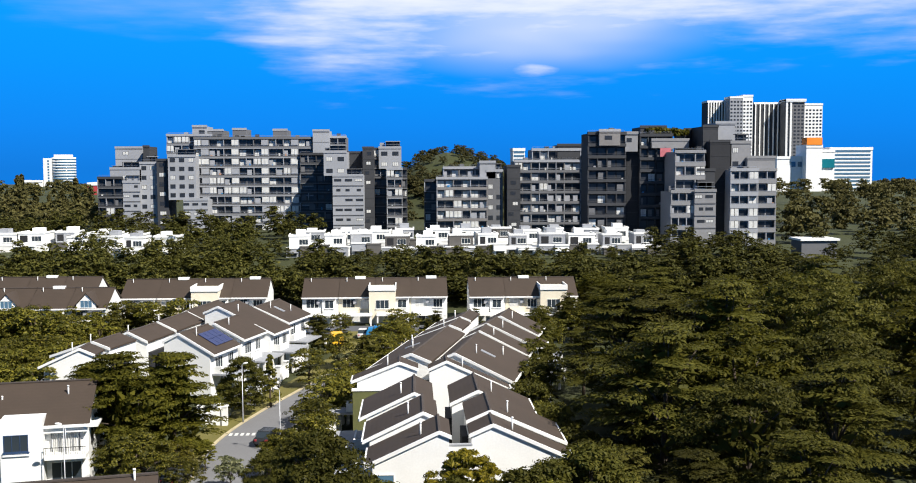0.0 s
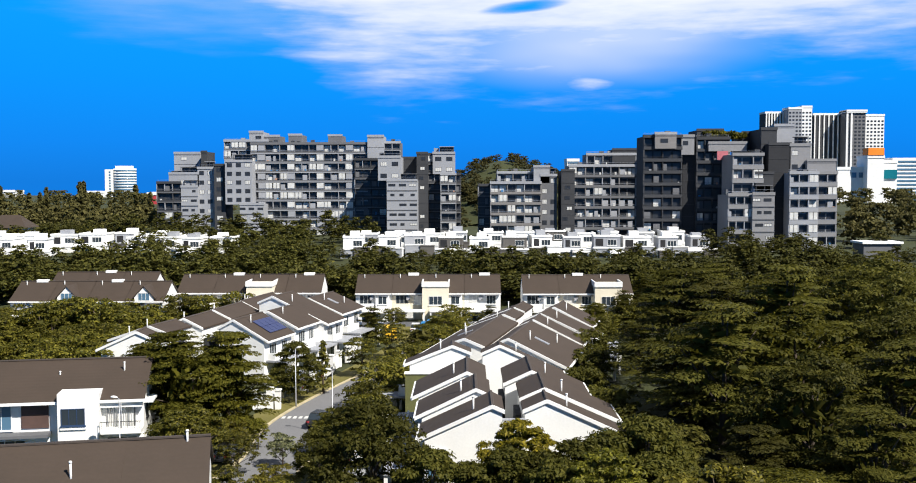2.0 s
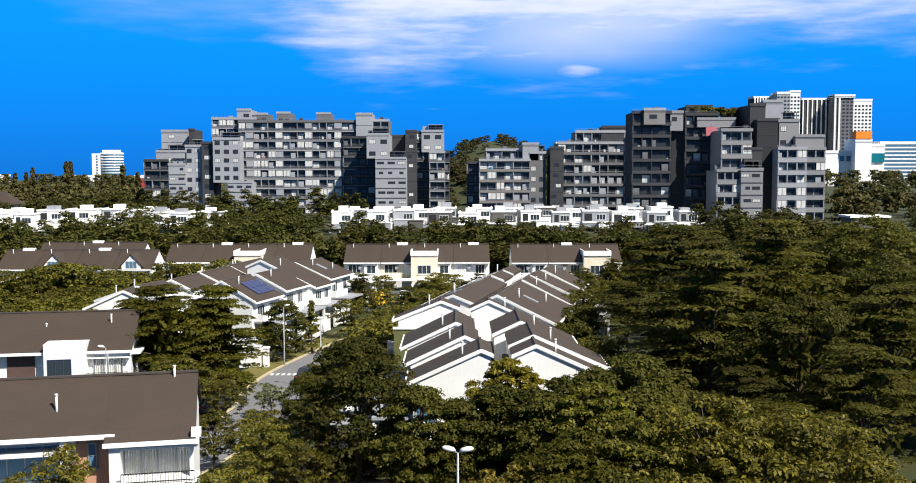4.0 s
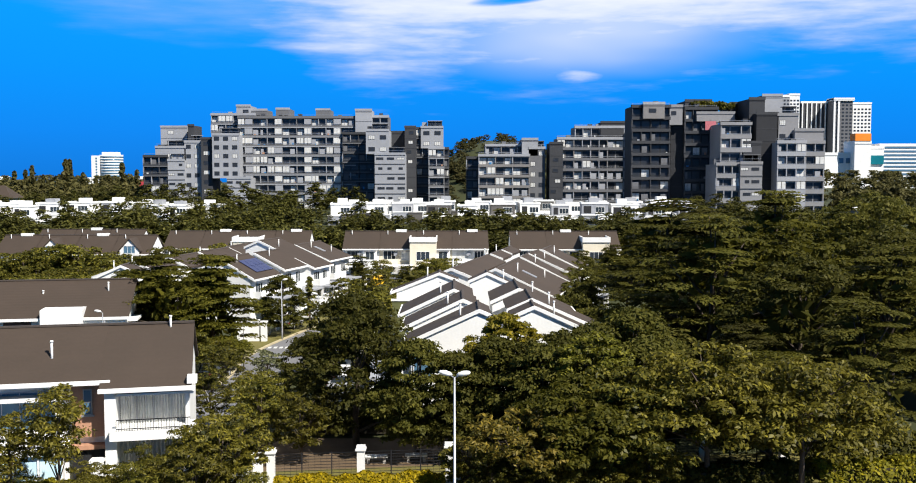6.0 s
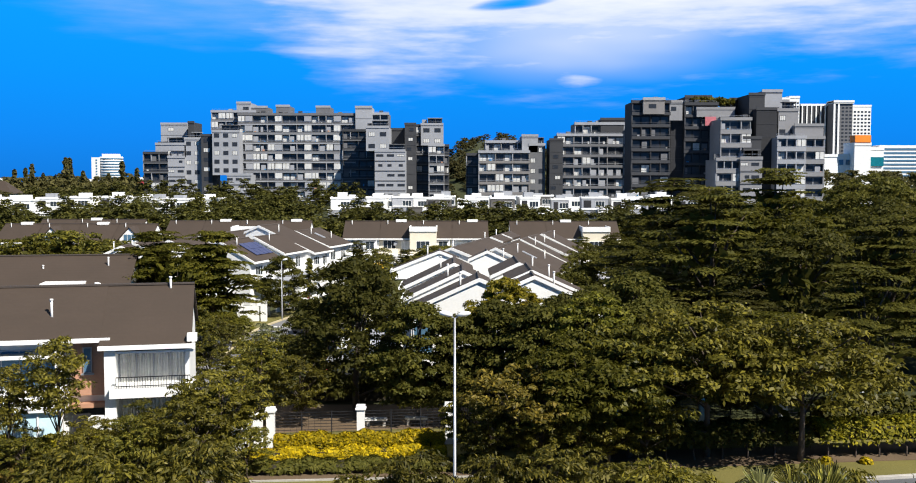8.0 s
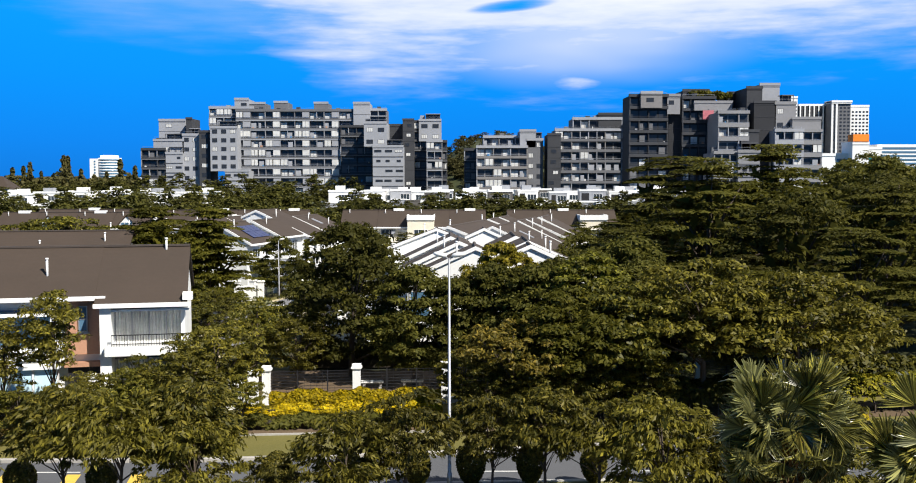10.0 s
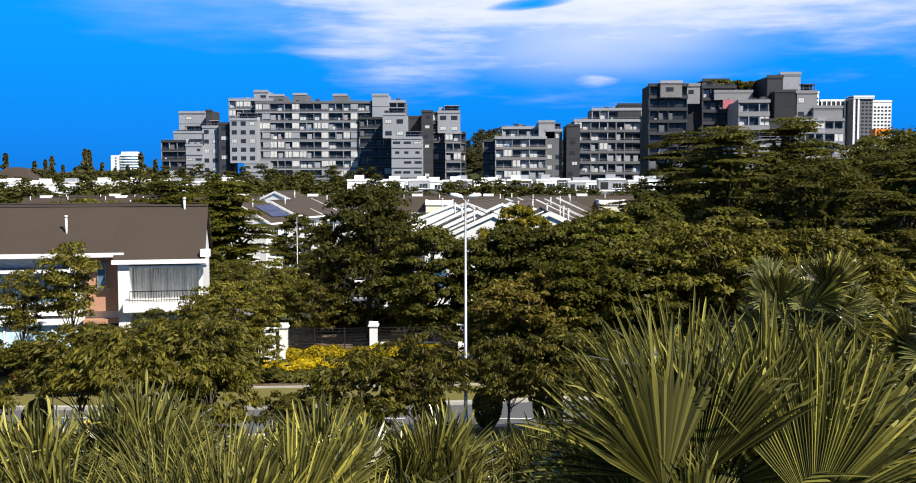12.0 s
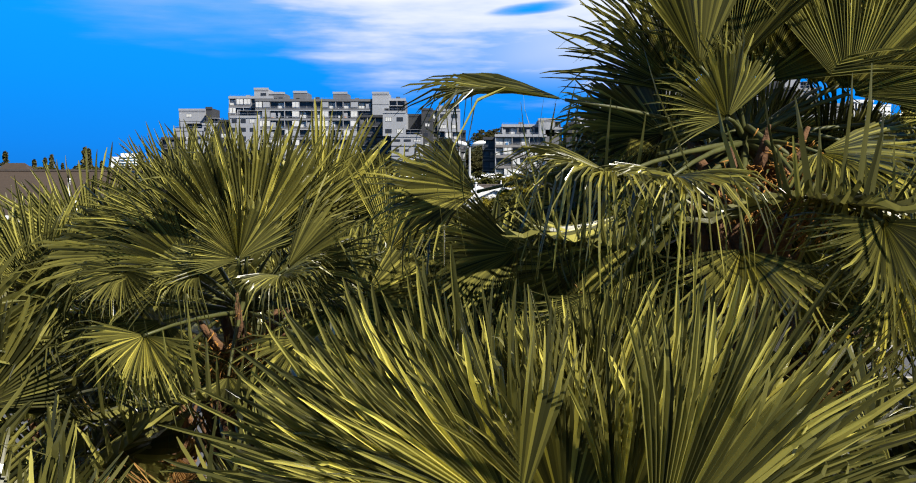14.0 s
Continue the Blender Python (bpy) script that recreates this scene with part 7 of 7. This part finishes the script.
frond(right_palm, (0.99, 4.60, 8.55), (-0.1, -0.8, 0), (0, -0.4, 1), 0.62, 130, 1.10, PALM_LIT)
frond(right_palm, (1.32, 4.59, 8.20), (0.05, -0.55, -0.45), (0.25, -0.8, 0.7), 0.66, 120, 1.10, PALM_LIT)
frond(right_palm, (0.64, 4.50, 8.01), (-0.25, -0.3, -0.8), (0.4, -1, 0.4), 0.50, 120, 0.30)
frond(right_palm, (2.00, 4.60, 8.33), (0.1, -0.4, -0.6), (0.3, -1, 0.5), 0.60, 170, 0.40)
frond(right_palm, (2.12, 5.10, 8.43), (0.2, -0.6, -0.35), (0.1, -0.8, 0.6), 0.75, 170, 0.60, PALM_LIT)
frond(right_palm, (1.89, 5.20, 8.68), (0.5, -0.6, -0.1), (0.1, -0.6, 0.8), 0.85, 140, 1.20, PALM_LIT)
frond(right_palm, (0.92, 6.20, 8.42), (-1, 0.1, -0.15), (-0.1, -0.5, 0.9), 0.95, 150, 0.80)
frond(right_palm, (1.07, 6.00, 8.17), (-0.7, -0.2, -0.7), (-0.5, -0.8, 0.5), 0.90, 150, 0.70, PALM_LIT)
frond(right_palm, (2.02, 6.30, 8.35), (0.3, -0.2, -0.9), (0.2, -1, 0.3), 0.90, 150, 0.40, PALM_LIT)
frond(right_palm, (1.41, 6.40, 8.04), (-0.3, -0.2, -0.9), (-0.2, -1, 0.3), 0.90, 150, 0.40)
frond(right_palm, (2.54, 5.90, 8.07), (0.5, -0.2, -0.8), (0.3, -1, 0.3), 0.90, 150, 0.40, PALM_LIT)
frond(right_palm, (2.58, 5.80, 8.87), (1, -0.1, 0.1), (0.1, -0.5, 1), 0.95, 150, 0.70, PALM_LIT)
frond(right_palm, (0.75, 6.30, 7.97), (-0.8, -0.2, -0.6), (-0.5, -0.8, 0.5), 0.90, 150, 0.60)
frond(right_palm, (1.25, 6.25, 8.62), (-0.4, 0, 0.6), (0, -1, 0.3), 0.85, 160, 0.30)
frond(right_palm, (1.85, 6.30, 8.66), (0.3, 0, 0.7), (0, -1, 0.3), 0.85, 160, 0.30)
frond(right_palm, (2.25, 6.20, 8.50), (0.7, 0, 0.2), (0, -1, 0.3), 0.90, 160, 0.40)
frond(right_palm, (1.60, 6.40, 8.30), (0.1, 0, -0.8), (0, -1, 0.3), 0.90, 160, 0.40, PALM_LIT)
frond(right_palm, (1.95, 5.75, 9.20), (0.35, 0, 1), (-0.2, -1, 0.2), 1.00, 110, 0.05)
frond(right_palm, (2.25, 5.65, 9.12), (0.85, 0, 0.7), (-0.1, -1, 0.3), 1.00, 120, 0.12)
near_palm = crown_palm(-0.03, 3.1, 6.97, 3, 8, 0)
rp = random.Random(77)
for k in range(34):
    th = radians(-60 + 120 * ((k * 0.618) % 1.0))
    ln = (1.10 + 0.95 * (1 - math.cos(th))) * rp.uniform(0.84, 1.0)
    rad = ln * rp.uniform(0.60, 0.74)
    d = Vector((math.sin(th), rp.uniform(-0.12, 0.10), math.cos(th))).normalized()
    c = Vector((0.34, 3.1 + rp.uniform(-0.35, 0.3), 7.10))
    frond(near_palm, tuple(c + d * (ln - rad)), tuple(d), (rp.uniform(-0.2, 0.6), -1, rp.uniform(0.2, 0.6)), round(rad, 2), rp.choice((60, 75, 90)), 0.06, PALM_LIT if k % 3 else None, 2.3)
palm(-3.7, 6.8, 6.3, P_LABEL, 24, 4, 1.05, 0.9, 4, (FACE,))
palm(0.1, 7.6, 6.5, P_LABEL, 24, 8, 1.05, 0.9, 4, (FACE,))
palm(3.3, 6.8, 6.9, P_LABEL, 24, 5, 0.98, 0.9, 2, (FACE,))
palm(-2.2, 4.6, 5.3, P_LABEL, 24, 9, 1.0, 0.8, 4)
palm(1.7, 4.6, 5.3, P_LABEL, 24, 10, 1.0, 0.8, 0)
palm(-0.6, 5.6, 5.6, P_LABEL, 24, 11, 1.0, 0.9, 4)
palm(1.0, 7.2, 6.1, P_LABEL, 24, 12, 1.0, 0.9, 4)
palm(2.6, 4.4, 6.1, P_LABEL, 22, 13, 1.0, 0.9, 0)
palm(-2.9, 5.2, 5.5, P_LABEL, 22, 14, 1.0, 0.9, 0)
palm(-3.4, 11.0, 6.75, P_LABEL, 26, 15, 1.0, 0.9, 4, (FACE, (-70, 60, 10, 0.9, 1.0), (-115, 62, -8, 0.9, 1.0)))
palm(-4.5, 10.6, 6.55, P_LABEL, 26, 19, 1.0, 0.9, 4, (FACE, (-65, 58, 10, 0.9, 1.0), (-118, 60, -8, 0.9, 1.0)))
palm(-0.3, 12.5, 6.05, P_LABEL, 26, 17, 1.0, 0.9, 4, (FACE, (-65, 58, 10, 0.9, 1.0), (-118, 60, -8, 0.9, 1.0)))
palm(1.2, 13.2, 5.85, P_LABEL, 26, 18, 1.0, 0.9, 4, (FACE, (-75, 60, 10, 0.9, 1.0), (-110, 62, -8, 0.9, 1.0)))
palm(-1.6, 12.0, 6.3, P_LABEL, 26, 16, 1.0, 0.9, 4, (FACE, (-70, 60, 10, 0.9, 1.0), (-115, 62, -8, 0.9, 1.0)))


def rosette_palm(x, y, top, seed, tones):
    """A palm seen from some way off: a ball of stiff broad fans, the low ones hanging and browning."""
    p = crown_palm(x, y, top, seed, 10, 16)
    r = random.Random(seed)
    for k in range(46):
        th = radians(-140 + 280 * ((k * 0.618) % 1.0))
        fore = r.uniform(-0.65, 0.25)
        d = Vector((math.sin(th), fore, math.cos(th))).normalized()
        hub = Vector((x, y, top + 0.05)) + d * r.uniform(0.3, 1.35)
        low = abs(th) > 1.75
        ray = d + Vector((r.uniform(-0.5, 0.5), r.uniform(-0.3, 0.3), r.uniform(-0.1, 0.5) if not low else -0.3))
        frond(p, tuple(hub), tuple(ray), (r.uniform(-0.8, 0.8), -1, r.uniform(0.0, 0.9)), r.choice((0.76, 0.88, 0.98)), r.choice((100, 140, 170)), 0.6 if low else 0.10, tones[k % len(tones)], 4.4, 0.62)
    # hanging leaves down the stem, the oldest dry
    for k in range(24):
        u = (k + 0.5) / 24
        az = k * 2.4
        d = Vector((math.cos(az), math.sin(az), 0))
        hub = Vector((x, y, top - 0.5 - 2.6 * u)) + d * r.uniform(0.5, 1.25 - 0.4 * u)
        frond(p, tuple(hub), tuple(d * r.uniform(0.3, 0.8) + Vector((0, 0, -0.8))), tuple(d + Vector((0, 0, 0.4))), r.choice((0.66, 0.76)), r.choice((80, 120)), 0.7, PALM_DRY if u > 0.35 and k % 3 else tones[k % len(tones)], 5.0, 0.42)
    return p


rosette_palm(7.75, 22.8, 7.45, 6, (PALM_GREY, PALM_LIT, PALM_GREY, PALM))
rosette_palm(11.0, 22.0, 6.9, 7, (PALM_LIT, PALM_GREY, PALM_LIT))


# ---------------------------------------------------------------- fence, hedge, lamps, topiary, cars
def fence_line():
    f = tagged(new("fence"), "dark wire fence between white capped posts", "fence")
    pts = [(-10.62 + 5.14 * i, 57.5 + 0.62 * i) for i in range(12)]
    for i, (x, y) in enumerate(pts):
        bm = boxes((-0.22, 0.22, -0.22, 0.22, 0, 2.25), (-0.3, 0.3, -0.3, 0.3, 2.25, 2.36), (-0.25, 0.25, -0.25, 0.25, 2.36, 2.5))
        me = shared("fence_post", lambda: mesh_of("post", bm, WHITE))
        place("post", me, Matrix.Translation((x, y, 0)), f, "white rendered post with cap")
    for (x0, y0), (x1, y1) in zip(pts, pts[1:]):
        d = math.hypot(x1 - x0, y1 - y0)
        a = math.degrees(math.atan2(y1 - y0, x1 - x0))
        bm = bmesh.new()
        box(bm, 0.22, d - 0.22, -0.11, 0.11, 0, 0.42, 1)
        z = 0.6
        while z < 2.15:
            box(bm, 0.22, d - 0.22, -0.012, 0.012, z, z + 0.025)
            z += 0.17
        for k in (d / 3, d * 2 / 3):
            box(bm, k, k + 0.06, -0.03, 0.03, 0.3, 2.2)
        k = 0.4
        while k < d - 0.3:
            box(bm, k, k + 0.012, -0.008, 0.008, 0.42, 2.12)
            k += 0.35
        part("fence_panel", bm, (BLACK, WHITE), f).matrix_basis = pose(x0, y0, 0, 0, 0, a)


fence_line()


def hedge(x0, x1, y0, y1, z, mat, label, n, seed, leaf=0.16, z0=0.0, turn=0.0):
    """A clipped hedge; with z0 it is lifted off the ground on a row of bare stems."""
    rg = np.random.default_rng(seed)
    h = thing("hedge", pose((x0 + x1) / 2, (y0 + y1) / 2, 0, 0, 0, turn), label, "hedge")
    w, d = (x1 - x0) / 2, (y1 - y0) / 2
    p = np.stack([rg.uniform(-w, w, n), rg.uniform(-d, d, n), z0 + rg.uniform(0.15 if z0 == 0 else 0.0, 1, n) ** 0.45 * (z - z0)], 1)
    bump = 0.10 * np.sin(p[:, 0] * 2.1 + seed) + 0.07 * np.sin(p[:, 0] * 5.3)
    p[:, 2] += bump
    k = np.abs(p[:, 1]) / d
    p[:, 2] *= 1 - 0.3 * k ** 4
    nn = np.stack([rg.normal(size=n) * 0.5, p[:, 1] / d + rg.normal(size=n) * 0.5, 0.8 + rg.normal(size=n) * 0.4], 1)
    nn /= np.linalg.norm(nn, axis=1)[:, None]
    part("leaves", leaf_mesh("leaves", p, nn, leaf * rg.uniform(0.6, 1.4, n), mat, rg), None, h)
    # very dark solid box that fills the hedge behind its leaves
    part("core", boxes((-w * 0.98, w * 0.98, -d * 0.7, d * 0.7, z0 + 0.12 if z0 else 0.0, z0 + (z - z0) * 0.72)), HEDGE_CORE, h, "dark solid core inside")
    if z0:
        k = -w + 0.5
        while k < w:
            bm = bmesh.new()
            j = rg.uniform(-0.12, 0.12, 2)
            tube(bm, [(k, -d * 0.75, -0.1), (k + j[0], -d * 0.7, z0 * 0.6), (k + j[1], -d * 0.4, z0 + 0.2)], [0.055, 0.045, 0.04], 6)
            part("stem", bm, BARK, h, "bare grey stem")
            k += 1.55 + rg.uniform(-0.15, 0.15)


hedge(-10.2, -0.6, 56.0, 57.1, 1.28, LEAF_YEL, "clipped upper hedge of bright yellow leaves below the fence", 13000, 1, 0.13, 0.35, 5)
hedge(-11.4, -0.5, 54.5, 55.5, 0.82, LEAF_YEL, "clipped lower hedge of bright yellow leaves", 13000, 7, 0.13, 0.3, 5)
hedge(20.2, 44.0, 56.1, 58.5, 2.1, LEAF_OLIVE_Y, "clipped yellow-green hedge raised on bare stems", 15000, 2, 0.15, 0.95, 5)
# same hedge line in the dark leaf colour, which holds the trees' shade
hedge(8.0, 20.0, 54.9, 57.2, 2.0, LEAF_DARK, "clipped hedge on bare stems, shade under trees put into dark leaves", 9000, 11, 0.15, 0.9, 5)
# added plants: their dark leaves stand for the shade at the yellow hedge's foot
hedge(-13.0, 1.5, 52.3, 54.2, 0.62, LEAF_DARK, "low dark hedge added in place of shade below the yellow one", 9000, 12, 0.13, 0.0, 4)
hedge(-11.0, 9.5, 70.2, 72.0, 1.7, LEAF_DARK, "dark shrubs along the back of the bare court", 9000, 13, 0.18, 0.0, 2)
hedge(22.0, 44.0, 60.6, 62.4, 2.4, LEAF_MID, "taller dark green hedge behind the clipped one", 12000, 8, 0.18, 0.0, 6)
hedge(-30.0, -12.8, 54.0, 55.2, 1.5, LEAF_OLIVE_Y, "low yellow-green hedge before the houses", 11000, 3)
hedge(-23.0, -20.4, 49.4, 50.6, 1.25, LEAF_BROWN, "low orange-brown shrub on the verge", 3000, 14, 0.13)
hedge(0.8, 9.0, 57.0, 59.0, 1.3, LEAF_MID, "low green hedge under the trees", 7000, 4)


def topiary(x, y, s, seed):
    def make():
        rg = np.random.default_rng(seed % 3)
        n = 3200
        d = rg.normal(size=(n, 3))
        d /= np.linalg.norm(d, axis=1)[:, None]
        p = d * np.array([0.78, 0.78, 1.05]) * rg.uniform(0.9, 1.03, n)[:, None]
        p[:, :2] *= (0.86 + 0.14 * np.clip(p[:, 2:3] + 0.6, 0, 1))
        p[:, 2] += 1.12
        nn = d + rg.normal(size=(n, 3)) * 0.35
        nn /= np.linalg.norm(nn, axis=1)[:, None]
        return leaf_mesh("foliage", p, nn, 0.10 * rg.uniform(0.7, 1.3, n), LEAF_STREET, rg)
    t = thing("topiary_bush", Matrix.LocRotScale((x, y, 0.08), Euler((0, 0, seed)), (s,) * 3), "clipped egg-shaped dark green bush on the grass strip", "bush", "clipped bushes")
    part("foliage", shared(("topiary", seed % 3), make), None, t)
    bm = bmesh.new()
    tube(bm, [(0, 0, -0.05), (0, 0, 0.6)], [0.07, 0.05], 6)
    part("stem", bm, BARK, t)


for i, x in enumerate((-23.8, -20.6, -17.4, -14.2, -10.9, -7.2, -4.3, -1.4, 0.9, 3.45, 6.2, 9.2, 12.2, 15.4)):
    topiary(x, along(STRIP, x) - 0.45, (0.80, 0.76, 0.84)[i % 3], i)


def street_lamp(x, y, h, label, heads=2, turn=0.0, slim=1.0):
    l = thing("street_lamp", pose(x, y, 0.05, 0, 0, turn), label, "street lamp")
    bm = bmesh.new()
    tube(bm, [(0, 0, -0.1), (0, 0, 0.9), (0, 0, 0.95), (0, 0, h)], [0.13 * slim, 0.12 * slim, 0.09 * slim, 0.05 * slim], 10)
    part("pole", bm, METAL, l)
    for s in ((-1, 1) if heads == 2 else (1,)):
        bm = bmesh.new()
        tube(bm, [(0, 0, h - 0.05), (s * 0.06, 0, h + 0.02), (s * 0.16, 0, h + 0.06)], [0.035, 0.03, 0.03], 6)
        part("arm", bm, METAL, l)
        bm = bmesh.new()
        tube(bm, [(s * 0.10, 0, h + 0.03), (s * 0.20, 0, h + 0.08), (s * 0.42, 0, h + 0.16), (s * 0.60, 0, h + 0.21), (s * 0.66, 0, h + 0.22)], [0.04, 0.13, 0.16, 0.11, 0.03], 12)
        for v in bm.verts:
            v.co.z = h + 0.12 + (v.co.z - h - 0.12) * 0.7 + 0.03
        part("lamp_head", bm, WHITE, l, "pale grey lamp head")


street_lamp(-0.02, 41.4, 9.9, "tall grey street lamp with two heads on the grass strip", 2, -8, 0.85)
street_lamp(-13.2, 97.5, 6.5, "slim dark street lamp at the road's edge", 1, 180, 0.7)
street_lamp(-29.6, 84.5, 6.6, "slim grey lamp post before the houses", 1, 200, 0.7)
street_lamp(-19.0, 110.5, 6.5, "slim grey lamp post along the estate road", 1, 0, 0.7)


def car(x, y, turn, paint, label):
    c = thing("car", pose(x, y, -0.02, 0, 0, turn), label, "car", "parked cars")
    bm = bmesh.new()
    prism(bm, [(-2.1, 0.35), (2.1, 0.35), (2.15, 0.75), (1.3, 0.95), (-2.0, 0.98), (-2.15, 0.7)], -0.85, 0.85)
    bmesh.ops.bevel(bm, geom=[e for e in bm.edges], offset=0.08, segments=2, affect="EDGES")
    part("body", bm, paint, c)
    bm = bmesh.new()
    prism(bm, [(-1.85, 0.94), (1.15, 0.94), (0.5, 1.48), (-1.3, 1.5)], -0.74, 0.74)
    bmesh.ops.bevel(bm, geom=[e for e in bm.edges], offset=0.07, segments=2, affect="EDGES")
    part("cabin", bm, GLASS, c, "dark glazed cabin")
    part("roof", boxes((-1.25, 0.42, -0.68, 0.68, 1.49, 1.54)), paint, c)
    for sx in (-1.3, 1.3):
        for sy in (-0.8, 0.8):
            bm = bmesh.new()
            tube(bm, [(0, -0.1, 0), (0, 0.1, 0)], [0.33, 0.33], 14)
            w = part("wheel", bm, RUBBER, c)
            w.location = (sx, sy, 0.33)
            bm = bmesh.new()
            tube(bm, [(0, -0.11, 0), (0, 0.11, 0)], [0.19, 0.19], 10)
            part("rim", bm, METAL, w)
    for sy in (-0.6, 0.6):
        part("headlight", boxes((2.02, 2.14, sy - 0.2, sy + 0.2, 0.62, 0.78)), CURTAIN, c)
        part("tail_light", boxes((-2.13, -2.03, sy - 0.15, sy + 0.15, 0.7, 0.88)), RED, c)


car(-15.0, 102.3, 75, CAR_D, "dark car parked by the kerb")
car(-21.5, 89.5, 80, CAR_D, "dark car parked on the verge")
car(-5.2, 168.5, 90, CAR_S, "silver car parked before the far terrace")
car(-1.8, 168.0, 90, CAR_W, "white car parked before the far terrace")
car(-8.4, 166.0, 90, CAR_W, "white car parked before the far terrace")
car(-14.6, 167.0, 90, CAR_W, "white car parked before the far terrace")
car(1.6, 167.5, 90, CAR_D, "dark car parked before the far terrace")
car(-18.4, 127.0, 80, CAR_W, "white car parked on a drive")
car(-19.5, 119.5, 80, CAR_S, "silver car parked on a drive")
car(-9.0, 91.5, 5, CAR_D, "dark car parked under a porch")
car(-8.6, 84.0, 5, CAR_S, "silver car parked under a porch")
car(-7.8, 77.0, 5, CAR_D, "dark car parked under a porch")


def lorry(x, y, turn, paint, label):
    c = thing("van", pose(x, y, -0.02, 0, 0, turn), label, "van", "parked cars")
    bm = boxes((-2.3, 0.9, -0.9, 0.9, 0.55, 2.3))
    bmesh.ops.bevel(bm, geom=[e for e in bm.edges], offset=0.06, segments=2, affect="EDGES")
    part("body", bm, paint, c)
    bm = bmesh.new()
    prism(bm, [(0.95, 0.5), (2.2, 0.5), (2.2, 1.2), (1.8, 2.0), (0.95, 2.05)], -0.88, 0.88)
    bmesh.ops.bevel(bm, geom=[e for e in bm.edges], offset=0.06, segments=2, affect="EDGES")
    part("cab", bm, paint, c)
    part("windscreen", boxes((1.9, 2.06, -0.75, 0.75, 1.3, 1.9)), GLASS, c)
    for sx in (-1.4, 1.5):
        for sy in (-0.85, 0.85):
            bm = bmesh.new()
            tube(bm, [(0, -0.12, 0), (0, 0.12, 0)], [0.38, 0.38], 14)
            part("wheel", bm, RUBBER, c).location = (sx, sy, 0.38)


lorry(-5.6, 164.0, 180, BLUE_P, "blue van parked before the far terrace")
lorry(-12.2, 158.0, 100, YEL_P, "yellow van parked at the roadside")


def garden_wall(x, y, w, turn):
    g = thing("garden_wall", pose(x, y, 0, 0, 0, turn), "white rendered garden wall with gate piers", "wall", "garden walls")
    part("wall", boxes((0.4, w - 0.4, -0.1, 0.1, 0, 1.7)), WHITE, g)
    for a in (0.0, w):
        part("pier", boxes((a - 0.3, a + 0.3, -0.3, 0.3, 0, 2.1), (a - 0.38, a + 0.38, -0.38, 0.38, 2.1, 2.25)), WHITE, g)


for i in range(5):
    garden_wall(-21.9 + i * 1.35, 110.5 + i * 7.0, 3.4, 80)
garden_wall(-23.4, 109.5, 2.6, 0)
for i in range(6):
    garden_wall(-9.2 + 0.35 * i, 84.0 + i * 7.5, 3.0, 88)
garden_wall(-20.2, 56.3, 8.9, 6)

sheet("court", [(-14, 59.0), (-4, 60.0), (8, 61.2), (8, 69), (-14, 69)], 0.04, SOIL, "brownish bare court inside the fence", "paving", 0.2)


def bench(x, y, turn):
    b = thing("bench", pose(x, y, 0.04, 0, 0, turn), "white backless concrete bench inside the fence", "bench", "benches")
    bm = boxes((-0.72, 0.72, -0.22, 0.22, 0.36, 0.5))
    bmesh.ops.bevel(bm, geom=list(bm.edges), offset=0.03, segments=2, affect="EDGES")
    part("seat", bm, WHITE, b)
    for k in (-0.5, 0.5):
        part("leg", boxes((k - 0.09, k + 0.09, -0.17, 0.17, 0, 0.36)), KERB, b)


bench(-4.97, 63.0, 4)
bench(-2.45, 63.3, 0)

for x, y, w in ((20.3, 54.3, 0.5), (22.6, 54.5, 0.4)):
    rg = np.random.default_rng(int(x))
    d = rg.normal(size=(220, 3))
    d /= np.linalg.norm(d, axis=1)[:, None]
    d[:, 2] = np.abs(d[:, 2])
    b = thing("small_shrub", pose(x, y, 0.06), "small bright yellow-green shrub on bare soil", "shrub", "small shrubs")
    part("foliage", leaf_mesh("foliage", d * w * rg.uniform(0.5, 1, 220)[:, None], d, np.full(220, 0.12), LEAF_YEL, rg), None, b)
sheet("planting_bed", [(-14, 50.9), (5.9, 52.3), (5.9, 55.0), (-14, 54.0)], 0.1, SOIL, "dark soil bed in front of the clipped hedges", "soil", 0.2)
edging = part("bed_edging", boxes((-9.0, 6.0, -0.06, 0.06, 0.0, 0.15)), KERB)
edging.matrix_basis = pose(-4.0, 51.6, 0, 0, 0, 4.0)
tagged(edging, "pale concrete edging along the planting bed", "edging", kind="structure")
sheet("planting_bed", [(6, 53.0), (44, 57.2), (44, 60.6), (6, 56.4)], 0.1, SOIL, "strip of bare brown soil under the raised hedge", "soil", 0.2)
